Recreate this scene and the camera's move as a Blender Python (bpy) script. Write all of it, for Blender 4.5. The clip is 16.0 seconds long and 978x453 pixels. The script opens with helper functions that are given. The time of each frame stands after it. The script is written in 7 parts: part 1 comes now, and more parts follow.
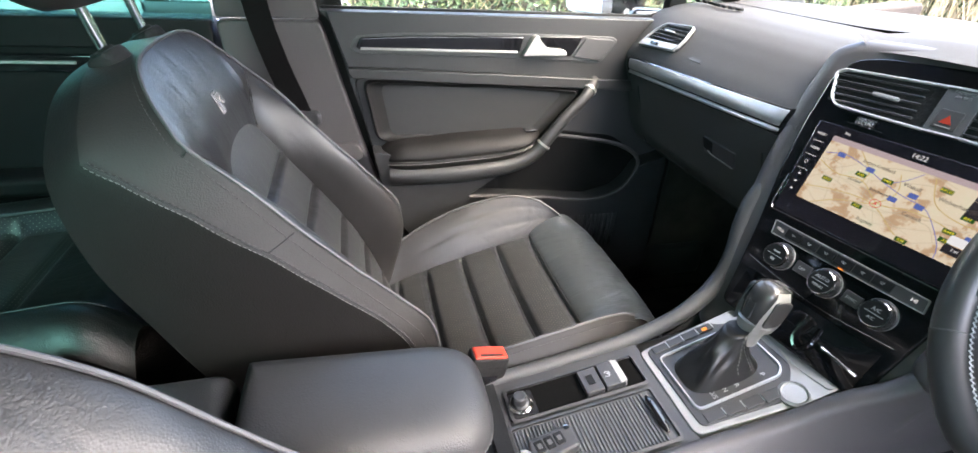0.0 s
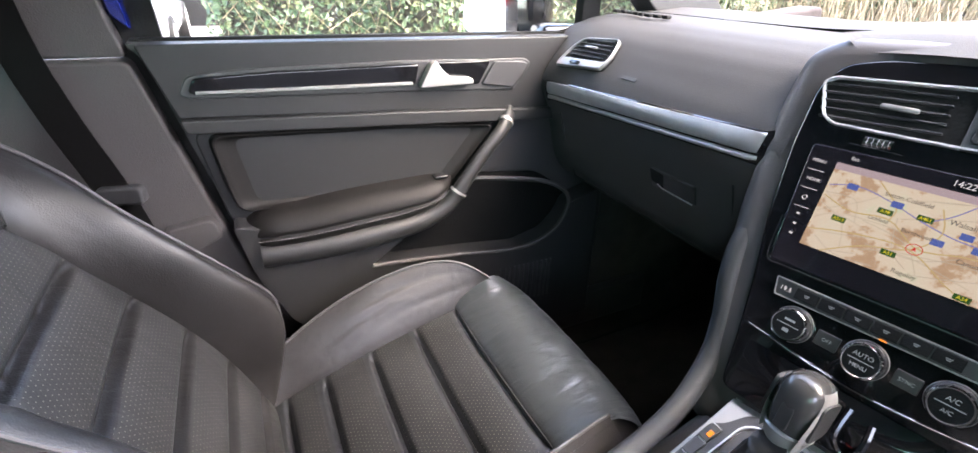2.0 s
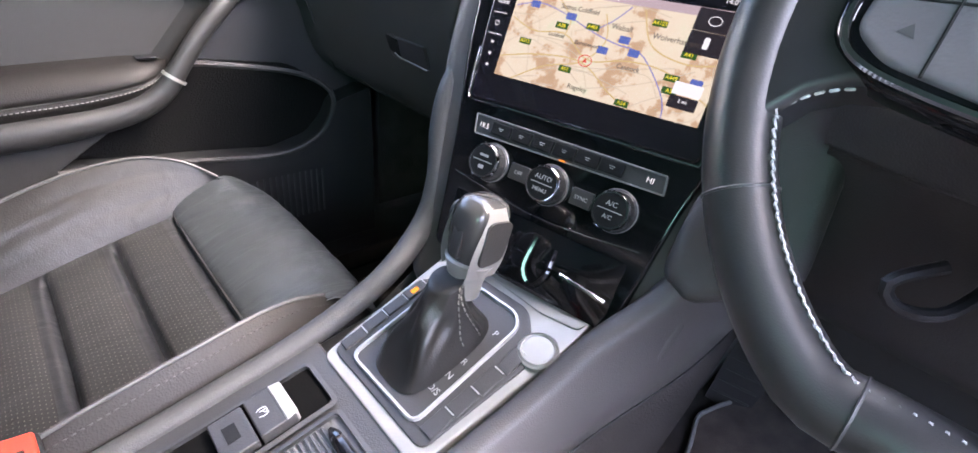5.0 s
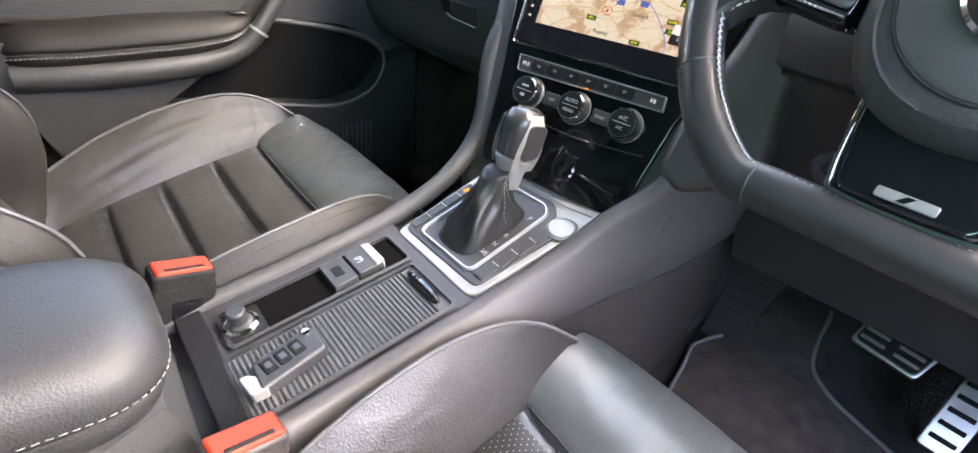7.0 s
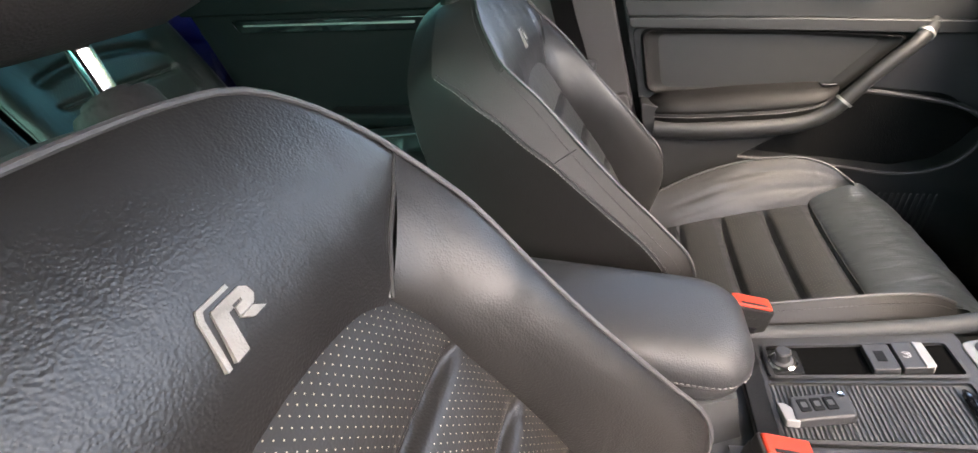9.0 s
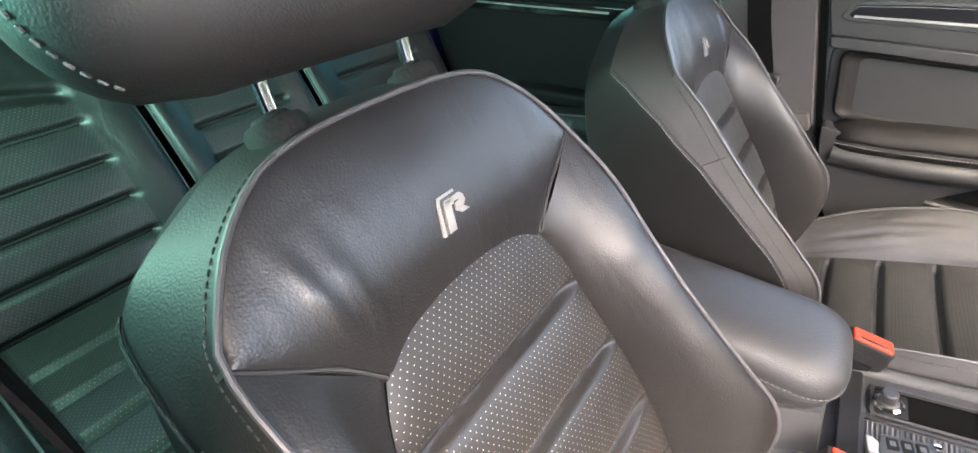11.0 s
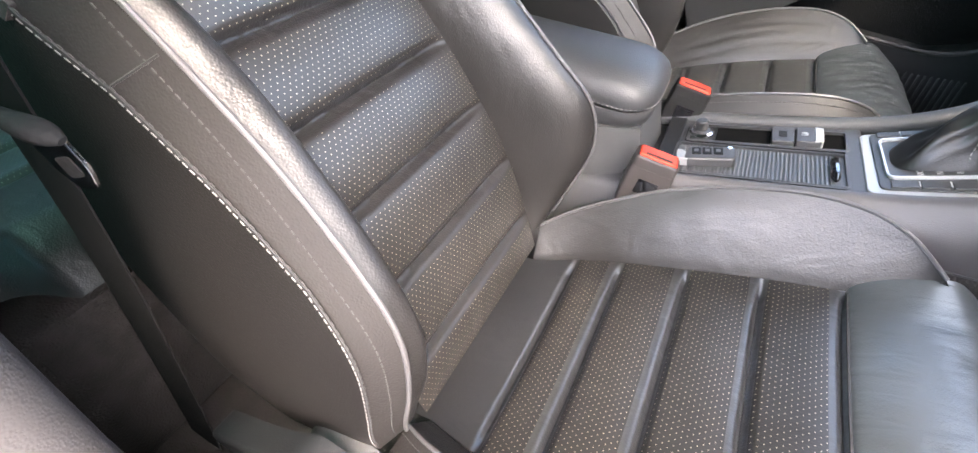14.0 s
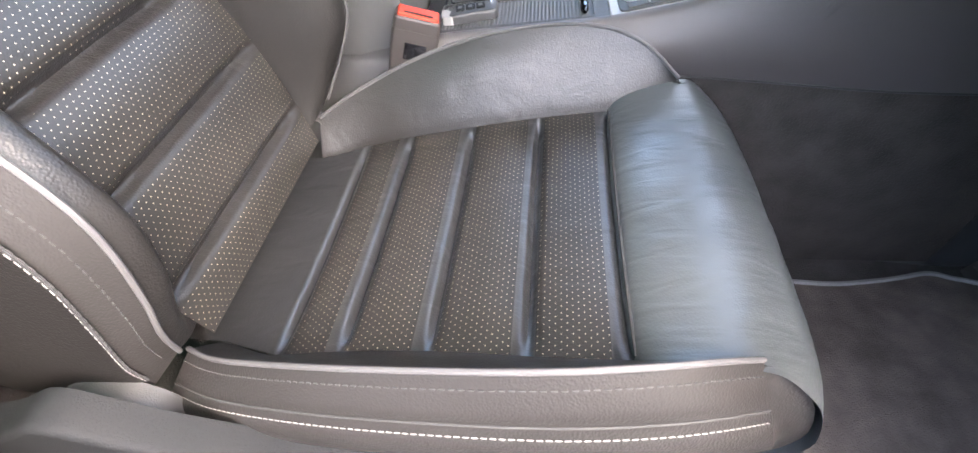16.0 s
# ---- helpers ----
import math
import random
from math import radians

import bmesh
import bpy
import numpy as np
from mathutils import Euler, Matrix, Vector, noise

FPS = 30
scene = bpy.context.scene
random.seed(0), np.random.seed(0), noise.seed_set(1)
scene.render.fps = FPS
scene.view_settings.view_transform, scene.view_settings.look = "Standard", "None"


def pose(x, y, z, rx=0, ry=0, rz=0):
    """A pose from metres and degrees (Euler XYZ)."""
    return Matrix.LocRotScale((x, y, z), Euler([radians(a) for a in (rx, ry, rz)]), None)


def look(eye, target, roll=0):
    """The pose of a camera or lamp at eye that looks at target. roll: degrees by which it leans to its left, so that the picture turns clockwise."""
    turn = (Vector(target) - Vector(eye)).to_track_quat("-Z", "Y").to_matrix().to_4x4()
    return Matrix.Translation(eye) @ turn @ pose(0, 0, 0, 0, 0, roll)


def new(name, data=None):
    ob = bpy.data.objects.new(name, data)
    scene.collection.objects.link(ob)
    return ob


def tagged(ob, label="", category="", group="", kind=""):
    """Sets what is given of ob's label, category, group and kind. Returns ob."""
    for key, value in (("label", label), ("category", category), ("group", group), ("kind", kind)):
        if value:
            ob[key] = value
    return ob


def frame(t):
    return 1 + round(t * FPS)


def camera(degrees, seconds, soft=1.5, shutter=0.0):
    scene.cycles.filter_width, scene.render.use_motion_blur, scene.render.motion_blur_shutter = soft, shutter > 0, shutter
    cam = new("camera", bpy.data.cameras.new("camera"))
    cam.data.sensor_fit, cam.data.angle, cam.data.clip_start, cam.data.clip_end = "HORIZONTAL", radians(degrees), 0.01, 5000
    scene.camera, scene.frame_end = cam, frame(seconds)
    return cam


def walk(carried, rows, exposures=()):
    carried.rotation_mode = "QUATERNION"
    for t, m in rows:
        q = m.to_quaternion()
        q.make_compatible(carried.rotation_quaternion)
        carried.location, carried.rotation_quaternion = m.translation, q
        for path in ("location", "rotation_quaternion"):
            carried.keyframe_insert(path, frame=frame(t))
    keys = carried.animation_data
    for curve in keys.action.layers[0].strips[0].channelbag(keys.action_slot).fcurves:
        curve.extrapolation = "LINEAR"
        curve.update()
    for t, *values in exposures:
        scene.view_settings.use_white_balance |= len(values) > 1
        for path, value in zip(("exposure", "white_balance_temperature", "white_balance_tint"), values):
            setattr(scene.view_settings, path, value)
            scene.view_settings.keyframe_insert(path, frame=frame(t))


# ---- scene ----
cam = camera(90.0, 16.0)
PATH = [
    (0, (0.275, -0.381, 0.966), (0.758, 1.269, -0.055), 3.9),
    (0.5, (0.254, -0.28, 0.929), (0.753, 1.399, -0.037), 4.0),
    (1, (0.252, -0.2, 0.926), (0.779, 1.482, -0.018), 1.6),
    (1.5, (0.282, -0.17, 0.916), (0.914, 1.484, -0.015), 2.4),
    (2, (0.351, -0.161, 0.923), (1.164, 1.421, 0.01), 2.1),
    (2.5, (0.417, -0.171, 0.926), (1.397, 1.326, 0.034), 3.5),
    (3, (0.471, -0.176, 0.919), (1.583, 1.233, 0.037), 3.2),
    (3.5, (0.499, -0.185, 0.889), (1.678, 1.165, 0.001), 3.8),
    (4, (0.518, -0.205, 0.858), (1.741, 1.087, -0.056), 5.3),
    (4.5, (0.52, -0.226, 0.828), (1.763, 1.009, -0.136), 6.4),
    (5, (0.513, -0.25, 0.794), (1.762, 0.938, -0.22), 7.5),
    (5.2, (0.504, -0.258, 0.788), (1.752, 0.911, -0.251), 7.7),
    (7.3, (0.377, -0.377, 0.779), (1.559, 0.835, -0.287), 8.9),
    (7.5, (0.389, -0.391, 0.799), (1.486, 0.855, -0.317), 7.2),
    (8, (0.352, -0.428, 0.822), (0.963, 1.089, -0.329), 5.0),
    (8.5, (0.29, -0.449, 0.891), (0.212, 1.209, -0.225), -2.4),
    (9, (0.225, -0.451, 0.918), (-0.211, 1.18, -0.155), -5.0),
    (9.5, (0.214, -0.468, 0.958), (-0.539, 1.061, -0.09), -5.6),
    (9.7, (0.218, -0.482, 0.979), (-0.653, 0.988, -0.06), -5.6),
    (11.8, (0.305, -0.599, 0.929), (-0.649, 0.733, -0.218), -2.4),
    (12, (0.313, -0.609, 0.914), (-0.607, 0.724, -0.259), -1.5),
    (12.5, (0.347, -0.64, 0.881), (-0.516, 0.69, -0.338), -0.5),
    (13, (0.396, -0.654, 0.831), (-0.405, 0.68, -0.425), 0.5),
    (13.5, (0.432, -0.664, 0.81), (-0.302, 0.681, -0.475), 0.8),
    (14, (0.452, -0.666, 0.79), (-0.195, 0.682, -0.538), 0.6),
    (14.5, (0.473, -0.667, 0.767), (-0.023, 0.7, -0.606), 2.1),
    (15, (0.504, -0.66, 0.742), (0.191, 0.72, -0.671), 2.9),
    (15.5, (0.523, -0.668, 0.724), (0.402, 0.715, -0.717), 4.0),
    (16, (0.537, -0.675, 0.714), (0.49, 0.669, -0.765), 3.5),
]
walk(cam, [(t, look(eye, target, roll)) for t, eye, target, roll in PATH], [(0.0, 5.12, 6750, 13), (1.0, 5.26, 6750, 14), (2.0, 5.0, 6700, 19), (3.5, 5.0, 6450, 21), (4.2, 5.25, 6480, 22), (5.0, 5.45, 6500, 22), (7.5, 5.3, 6950, 15), (8.5, 4.88, 7150, 15), (9.5, 4.92, 7450, 17), (12.0, 5.38, 6950, 15), (13.0, 5.18, 6800, 14), (14.5, 5.12, 6650, 13), (16.0, 5.08, 6600, 12)])

# ---- light ----
world = bpy.data.worlds.new("world")
scene.world = world
world.use_nodes = True
wn = world.node_tree
sky = wn.nodes.new("ShaderNodeTexSky")
sky.sky_type, sky.sun_disc = "NISHITA", False
sky.sun_elevation, sky.sun_rotation = radians(51), radians(136)
sky.air_density, sky.dust_density = 1.0, 4.0
wn.links.new(sky.outputs[0], wn.nodes["Background"].inputs[0])
wn.nodes["Background"].inputs[1].default_value = 0.15
sun = new("sun", bpy.data.lights.new("sun", "SUN"))
sun.data.energy, sun.data.angle, sun.data.color = 0.33, radians(120), (1.0, 0.95, 0.88)
sun.matrix_world = look((2.8, -2.9, 5.0), (0, 0, 0))
# daylight through the green privacy glass beside the rear seat
pane_light = new("rear_window_daylight", bpy.data.lights.new("rear_window_daylight", "AREA"))
pane_light.data.shape, pane_light.data.size, pane_light.data.size_y = "RECTANGLE", 0.74, 0.34
pane_light.data.energy, pane_light.data.color = 0.55, (0.42, 1.0, 0.86)
pane_light.matrix_world = look((-0.44, -0.712, 1.03), (-0.40, 0.0, 0.90))


# ---- materials ----
def material(name, color, rough=0.5, metal=0.0, grain=0.0, grain_scale=300.0, vary=0.0, vary_scale=6.0, coat=0.0, wrinkle=0.0, sheen=0.0, spec=0.5, crease=0.0, folds=(15, 1.0, 1.9)):
    """A surface with grain (fine relief) and slow variation in tone and gloss."""
    m = bpy.data.materials.new(name)
    m.use_nodes = True
    t, bsdf = m.node_tree, m.node_tree.nodes["Principled BSDF"]
    bsdf.inputs["Base Color"].default_value = (*color, 1)
    bsdf.inputs["Roughness"].default_value = rough
    bsdf.inputs["Metallic"].default_value = metal
    bsdf.inputs["Coat Weight"].default_value = coat
    bsdf.inputs["Sheen Weight"].default_value = sheen
    bsdf.inputs["Specular IOR Level"].default_value = spec
    co = t.nodes.new("ShaderNodeTexCoord").outputs["Object"]
    if vary:
        n = t.nodes.new("ShaderNodeTexNoise")
        n.inputs["Scale"].default_value, n.inputs["Detail"].default_value = vary_scale, 5
        t.links.new(co, n.inputs["Vector"])
        mix = t.nodes.new("ShaderNodeMix")
        mix.data_type = "RGBA"
        mix.inputs["A"].default_value = (*[c * (1 - vary) for c in color], 1)
        mix.inputs["B"].default_value = (*[min(1, c * (1 + vary)) for c in color], 1)
        t.links.new(n.outputs["Fac"], mix.inputs["Factor"])
        t.links.new(mix.outputs["Result"], bsdf.inputs["Base Color"])
        r = t.nodes.new("ShaderNodeMapRange")
        r.inputs["To Min"].default_value, r.inputs["To Max"].default_value = max(0.02, rough - 0.5 * vary * rough), min(1, rough + 0.5 * vary * rough)
        t.links.new(n.outputs["Fac"], r.inputs["Value"])
        t.links.new(r.outputs["Result"], bsdf.inputs["Roughness"])
    last = None
    if grain:
        v = t.nodes.new("ShaderNodeTexVoronoi")
        v.feature = "SMOOTH_F1"
        v.inputs["Scale"].default_value = grain_scale
        t.links.new(co, v.inputs["Vector"])
        last = t.nodes.new("ShaderNodeBump")
        last.inputs["Strength"].default_value, last.inputs["Distance"].default_value = grain, 0.6 / grain_scale
        t.links.new(v.outputs["Distance"], last.inputs["Height"])
    if wrinkle:
        w = t.nodes.new("ShaderNodeTexNoise")
        w.inputs["Scale"].default_value, w.inputs["Detail"].default_value, w.inputs["Distortion"].default_value = 55, 5, 0.7
        t.links.new(co, w.inputs["Vector"])
        b = t.nodes.new("ShaderNodeBump")
        b.inputs["Strength"].default_value, b.inputs["Distance"].default_value = wrinkle, 0.002
        t.links.new(w.outputs["Fac"], b.inputs["Height"])
        if last:
            t.links.new(last.outputs["Normal"], b.inputs["Normal"])
        last = b
    if crease:
        stretch = t.nodes.new("ShaderNodeMapping")
        stretch.inputs["Scale"].default_value = (folds[1], folds[2], 0.8 * folds[1])
        t.links.new(co, stretch.inputs["Vector"])
        w = t.nodes.new("ShaderNodeTexNoise")
        w.inputs["Scale"].default_value, w.inputs["Detail"].default_value, w.inputs["Distortion"].default_value = folds[0], 2, 0.5
        t.links.new(stretch.outputs["Vector"], w.inputs["Vector"])
        fold = t.nodes.new("ShaderNodeMapRange")
        fold.interpolation_type = "SMOOTHSTEP"
        fold.inputs["From Min"].default_value, fold.inputs["From Max"].default_value = 0.36, 0.62
        t.links.new(w.outputs["Fac"], fold.inputs["Value"])
        b = t.nodes.new("ShaderNodeBump")
        b.inputs["Strength"].default_value, b.inputs["Distance"].default_value = crease, 0.005
        t.links.new(fold.outputs["Result"], b.inputs["Height"])
        if last:
            t.links.new(last.outputs["Normal"], b.inputs["Normal"])
        last = b
    if last:
        t.links.new(last.outputs["Normal"], bsdf.inputs["Normal"])
    return m


def perforated(name, color, dot, px, py, radius):
    """Leather with staggered holes that show the pale backing, laid out in metres along the panel's own UV map."""
    m = material(name, color, 0.40, 0, 0.2, 640, 0.35, 9, wrinkle=0.03, spec=0.42, crease=0.06)
    t, bsdf = m.node_tree, m.node_tree.nodes["Principled BSDF"]

    def op(kind, a, b=None):
        n = t.nodes.new("ShaderNodeMath")
        n.operation = kind
        for i, x in enumerate((a, b)):
            if x is None:
                continue
            if isinstance(x, (int, float)):
                n.inputs[i].default_value = x
            else:
                t.links.new(x, n.inputs[i])
        return n.outputs[0]

    uv = t.nodes.new("ShaderNodeUVMap")
    sep = t.nodes.new("ShaderNodeSeparateXYZ")
    t.links.new(uv.outputs[0], sep.inputs[0])
    row = op("FLOOR", op("DIVIDE", sep.outputs[1], py))
    shift = op("MULTIPLY", op("MODULO", op("ADD", row, 1000), 2), px / 2)
    fx = op("MULTIPLY", op("SUBTRACT", op("FRACT", op("DIVIDE", op("ADD", sep.outputs[0], op("ADD", shift, 10 * px)), px)), 0.5), px)
    fy = op("MULTIPLY", op("SUBTRACT", op("FRACT", op("DIVIDE", sep.outputs[1], py)), 0.5), py)
    d = op("SQRT", op("ADD", op("MULTIPLY", fx, fx), op("MULTIPLY", fy, fy)))
    ramp = t.nodes.new("ShaderNodeMapRange")
    ramp.inputs["From Min"].default_value, ramp.inputs["From Max"].default_value = radius * 0.75, radius * 1.15
    ramp.inputs["To Min"].default_value, ramp.inputs["To Max"].default_value = 1, 0
    t.links.new(d, ramp.inputs["Value"])
    mix = t.nodes.new("ShaderNodeMix")
    mix.data_type = "RGBA"
    mix.inputs["B"].default_value = (*dot, 1)
    old = bsdf.inputs["Base Color"].links[0].from_socket
    t.links.new(old, mix.inputs["A"])
    t.links.new(ramp.outputs["Result"], mix.inputs["Factor"])
    t.links.new(mix.outputs["Result"], bsdf.inputs["Base Color"])
    return m


def glowing(name, color, strength):
    m = bpy.data.materials.new(name)
    m.use_nodes = True
    bsdf = m.node_tree.nodes["Principled BSDF"]
    bsdf.inputs["Base Color"].default_value = (0.01, 0.01, 0.01, 1)
    bsdf.inputs["Roughness"].default_value = 0.12
    bsdf.inputs["Emission Color"].default_value = (*color, 1)
    bsdf.inputs["Emission Strength"].default_value = strength
    return m


def clear_glass(name, tint, gloss=0.04):
    m = bpy.data.materials.new(name)
    m.use_nodes = True
    t = m.node_tree
    t.nodes.remove(t.nodes["Principled BSDF"])
    a, b, mix = t.nodes.new("ShaderNodeBsdfTransparent"), t.nodes.new("ShaderNodeBsdfGlossy"), t.nodes.new("ShaderNodeMixShader")
    a.inputs[0].default_value = (*tint, 1)
    b.inputs["Roughness"].default_value = 0.01
    f = t.nodes.new("ShaderNodeFresnel")
    f.inputs[0].default_value = 1.45
    t.links.new(f.outputs[0], mix.inputs[0])
    t.links.new(a.outputs[0], mix.inputs[1])
    t.links.new(b.outputs[0], mix.inputs[2])
    t.links.new(mix.outputs[0], t.nodes["Material Output"].inputs[0])
    return m


M_LEATHER = material("black leather", (0.0092, 0.0086, 0.0084), 0.42, 0, 0.30, 640, 0.40, 9, wrinkle=0.05, spec=0.42, crease=0.11)
M_CREASED = material("creased black leather", (0.0120, 0.0112, 0.0110), 0.44, 0, 0.24, 640, 0.45, 9, wrinkle=0.06, spec=0.38, crease=0.12)
M_LEATHER_SMOOTH = material("smooth worn leather", (0.0100, 0.0093, 0.0090), 0.37, 0, 0.26, 640, 0.45, 10, wrinkle=0.045, crease=0.07, spec=0.48)
M_POLISHED = material("polished seat leather", (0.0125, 0.0130, 0.0140), 0.31, 0, 0.2, 640, 0.45, 9, wrinkle=0.05, crease=0.14, spec=0.72)
# Cushion noses: the windscreen's bluish sheen is put into these pale base colours.
M_NOSE = material("seat leather paled for window sheen", (0.031, 0.0350, 0.0370), 0.32, 0, 0.2, 640, 0.45, 9, wrinkle=0.05, crease=0.16, spec=0.85, folds=(20, 0.6, 2.2))
M_NOSE_SHEEN = material("seat leather paled further for window sheen", (0.042, 0.0460, 0.0465), 0.33, 0, 0.2, 640, 0.45, 8, wrinkle=0.05, crease=0.13, spec=0.85, folds=(20, 0.6, 2.2))
M_SIDE = material("grained side leather", (0.0135, 0.0124, 0.0120), 0.50, 0, 0.28, 640, 0.3, 7, wrinkle=0.05, spec=0.26)
# Darker than M_SIDE to paint shade on the seat sides; door trim shares it.
M_VINYL_DARK = material("fine grained vinyl darkened for seat side shade", (0.0072, 0.0066, 0.0064), 0.54, 0, 0.3, 640, 0.25, 7, wrinkle=0.03, spec=0.16)
M_DOOR = material("soft black door plastic", (0.0150, 0.0151, 0.0156), 0.48, 0, 0.35, 900, 0.12, 5, spec=0.34)
M_DASH = material("soft grained dashboard skin", (0.044, 0.0434, 0.0436), 0.75, 0, 0.4, 900, 0.12, 5, spec=0.22)
M_FRAME = material("bright silver frame", (0.60, 0.59, 0.60), 0.34, 0.2, 0, 0, 0.08, 40)
M_BOOT = material("soft black boot leather", (0.010, 0.0098, 0.0098), 0.38, 0, 0.2, 640, 0.3, 12, wrinkle=0.12, spec=0.4)
M_CONSOLE = material("warm grey console plastic", (0.050, 0.046, 0.0455), 0.48, 0, 0.25, 900, 0.12, 5, spec=0.35)
M_LACE = material("white thread", (0.42, 0.41, 0.40), 0.7, 0, 0, 0, 0.15, 200)
M_KEYPAD = material("lilac grey switch plastic", (0.105, 0.098, 0.102), 0.42, 0, 0.15, 900, 0.1, 20)
M_ARM = material("matt armrest leather", (0.021, 0.0215, 0.0225), 0.5, 0, 0.3, 620, 0.25, 9, wrinkle=0.05, spec=0.35)
M_HEAD = material("matt headrest leather", (0.014, 0.0125, 0.012), 0.55, 0, 0.3, 700, 0.15, 6)
M_PERF = perforated("perforated leather", (0.0105, 0.0098, 0.0094), (0.29, 0.255, 0.19), 0.0066, 0.0045, 0.00054)
M_PERF_WORN = perforated("perforated leather with dull holes", (0.0185, 0.0187, 0.0190), (0.15, 0.145, 0.12), 0.0066, 0.0045, 0.00062)
M_PIPE = material("grey piping", (0.044, 0.043, 0.044), 0.5, 0, 0.1, 500, 0.1, 30)
M_RIM = material("smooth rim leather", (0.024, 0.0235, 0.0235), 0.36, 0, 0.10, 1400, 0.15, 12, spec=0.48)
M_STRIP = material("bright satin strip", (0.42, 0.42, 0.42), 0.34, 0.6, 0, 0, 0.08, 40)
M_THREAD = material("pale thread", (0.125, 0.122, 0.117), 0.7, 0, 0, 0, 0.2, 200)
M_THREAD_DARK = material("dark thread", (0.02, 0.02, 0.02), 0.7)
M_SEAM = material("seam shadow thread", (0.012, 0.012, 0.012), 0.8)
M_SOFT = material("soft dashboard plastic", (0.034, 0.035, 0.036), 0.55, 0, 0.45, 900, 0.12, 5, spec=0.3)
M_HARD = material("dark grained hard plastic", (0.022, 0.022, 0.023), 0.5, 0, 0.35, 900, 0.1, 5)
M_GREY_PLASTIC = material("grey seat plastic", (0.0085, 0.0090, 0.0098), 0.65, 0, 0.4, 800, 0.1, 6, spec=0.10)
M_REAR = material("black rear door trim", (0.0055, 0.0055, 0.0058), 0.6, 0, 0.3, 800, 0.1, 6, spec=0.12)
M_PILLAR = material("pillar plastic", (0.040, 0.0375, 0.0375), 0.6, 0, 0.35, 620, 0.10, 6, spec=0.3)
M_GLOSS = material("gloss black", (0.005, 0.005, 0.006), 0.07, 0, 0, 0, 0.1, 12, coat=0.15)
M_INLAY = material("dark brushed inlay", (0.30, 0.305, 0.315), 0.36, 0.6, 0, 0, 0.2, 40, coat=0.4)
M_SILVER = material("satin silver trim", (0.25, 0.245, 0.238), 0.40, 0.4, 0, 0, 0.1, 40)
M_CHROME = material("chrome", (0.75, 0.75, 0.76), 0.08, 1.0, 0, 0, 0.08, 20)
M_STEEL = material("brushed pedal steel", (0.5, 0.5, 0.49), 0.3, 1.0, 0, 0, 0.2, 60)
M_RUBBER = material("black rubber", (0.007, 0.007, 0.007), 0.75, 0, 0.3, 300, 0.2, 10, spec=0.2)
# Felt made near black: the door pocket's shade is in this colour.
M_POCKET_SHADE = material("pocket felt blackened for recess shade", (0.0045, 0.0045, 0.0046), 0.95, 0, 0.6, 420, 0.3, 14, spec=0.08)
M_CARPET = material("black carpet", (0.032, 0.0285, 0.0265), 0.98, 0, 0.9, 420, 0.75, 22, spec=0.1)
M_MAT = material("worn velour mat", (0.056, 0.046, 0.040), 0.98, 0, 0.9, 520, 0.8, 26, spec=0.1)
M_RED = material("red button plastic", (0.30, 0.024, 0.010), 0.5, 0, 0, 0, 0.1, 60, spec=0.2)
M_WEB = material("black webbing", (0.005, 0.0048, 0.0048), 0.85, 0, 0.25, 1100, 0.2, 30, spec=0.06)
M_WHITE = material("pale print", (0.32, 0.32, 0.32), 0.5)
M_BADGE = material("grey embroidered badge", (0.15, 0.145, 0.135), 0.5, 0, 0.5, 900, 0.15, 90)
M_BLUE = material("blue metallic paint", (0.004, 0.012, 0.16), 0.2, 0.5, 0, 0, 0.1, 20, coat=1.0)
M_HEADLINER = material("black headliner", (0.05, 0.05, 0.052), 0.95, 0, 0.5, 500, 0.15, 8)
# Colour that stands in for the shade of a deep tray well.
M_WELL_SHADE = material("black shade of the tray well", (0.004, 0.004, 0.004), 1.0, spec=0.0)
M_SHUTTER = material("grey shutter plastic", (0.048, 0.049, 0.051), 0.5, 0, 0.2, 800, 0.1, 20)
M_DIMPLE = material("dimpled hub plastic", (0.050, 0.050, 0.051), 0.5, 0, 0.22, 800, 0.08, 20)
M_BUCKLE = material("grey brown buckle plastic", (0.025, 0.0218, 0.021), 0.5, 0, 0.3, 800, 0.1, 30, spec=0.3)
M_MIRROR = material("mirror", (0.85, 0.87, 0.88), 0.01, 1.0)
M_GLASS = clear_glass("window glass", (0.94, 0.97, 0.96))
M_SHIELD = clear_glass("tinted windscreen glass", (0.64, 0.67, 0.66))
M_TINT = clear_glass("green privacy glass", (0.32, 0.58, 0.55))


# ---- mesh helpers ----
def hermite(xs, ys):
    """A smooth function through (xs, ys), xs rising."""
    xs, ys = np.array(xs, float), np.array(ys, float)
    m = np.gradient(ys, xs)

    def f(x):
        i = int(np.clip(np.searchsorted(xs, x) - 1, 0, len(xs) - 2))
        h = xs[i + 1] - xs[i]
        s = min(1.0, max(0.0, (x - xs[i]) / h))
        return float((2 * s**3 - 3 * s**2 + 1) * ys[i] + (s**3 - 2 * s**2 + s) * h * m[i] + (3 * s**2 - 2 * s**3) * ys[i + 1] + (s**3 - s**2) * h * m[i + 1])

    return f


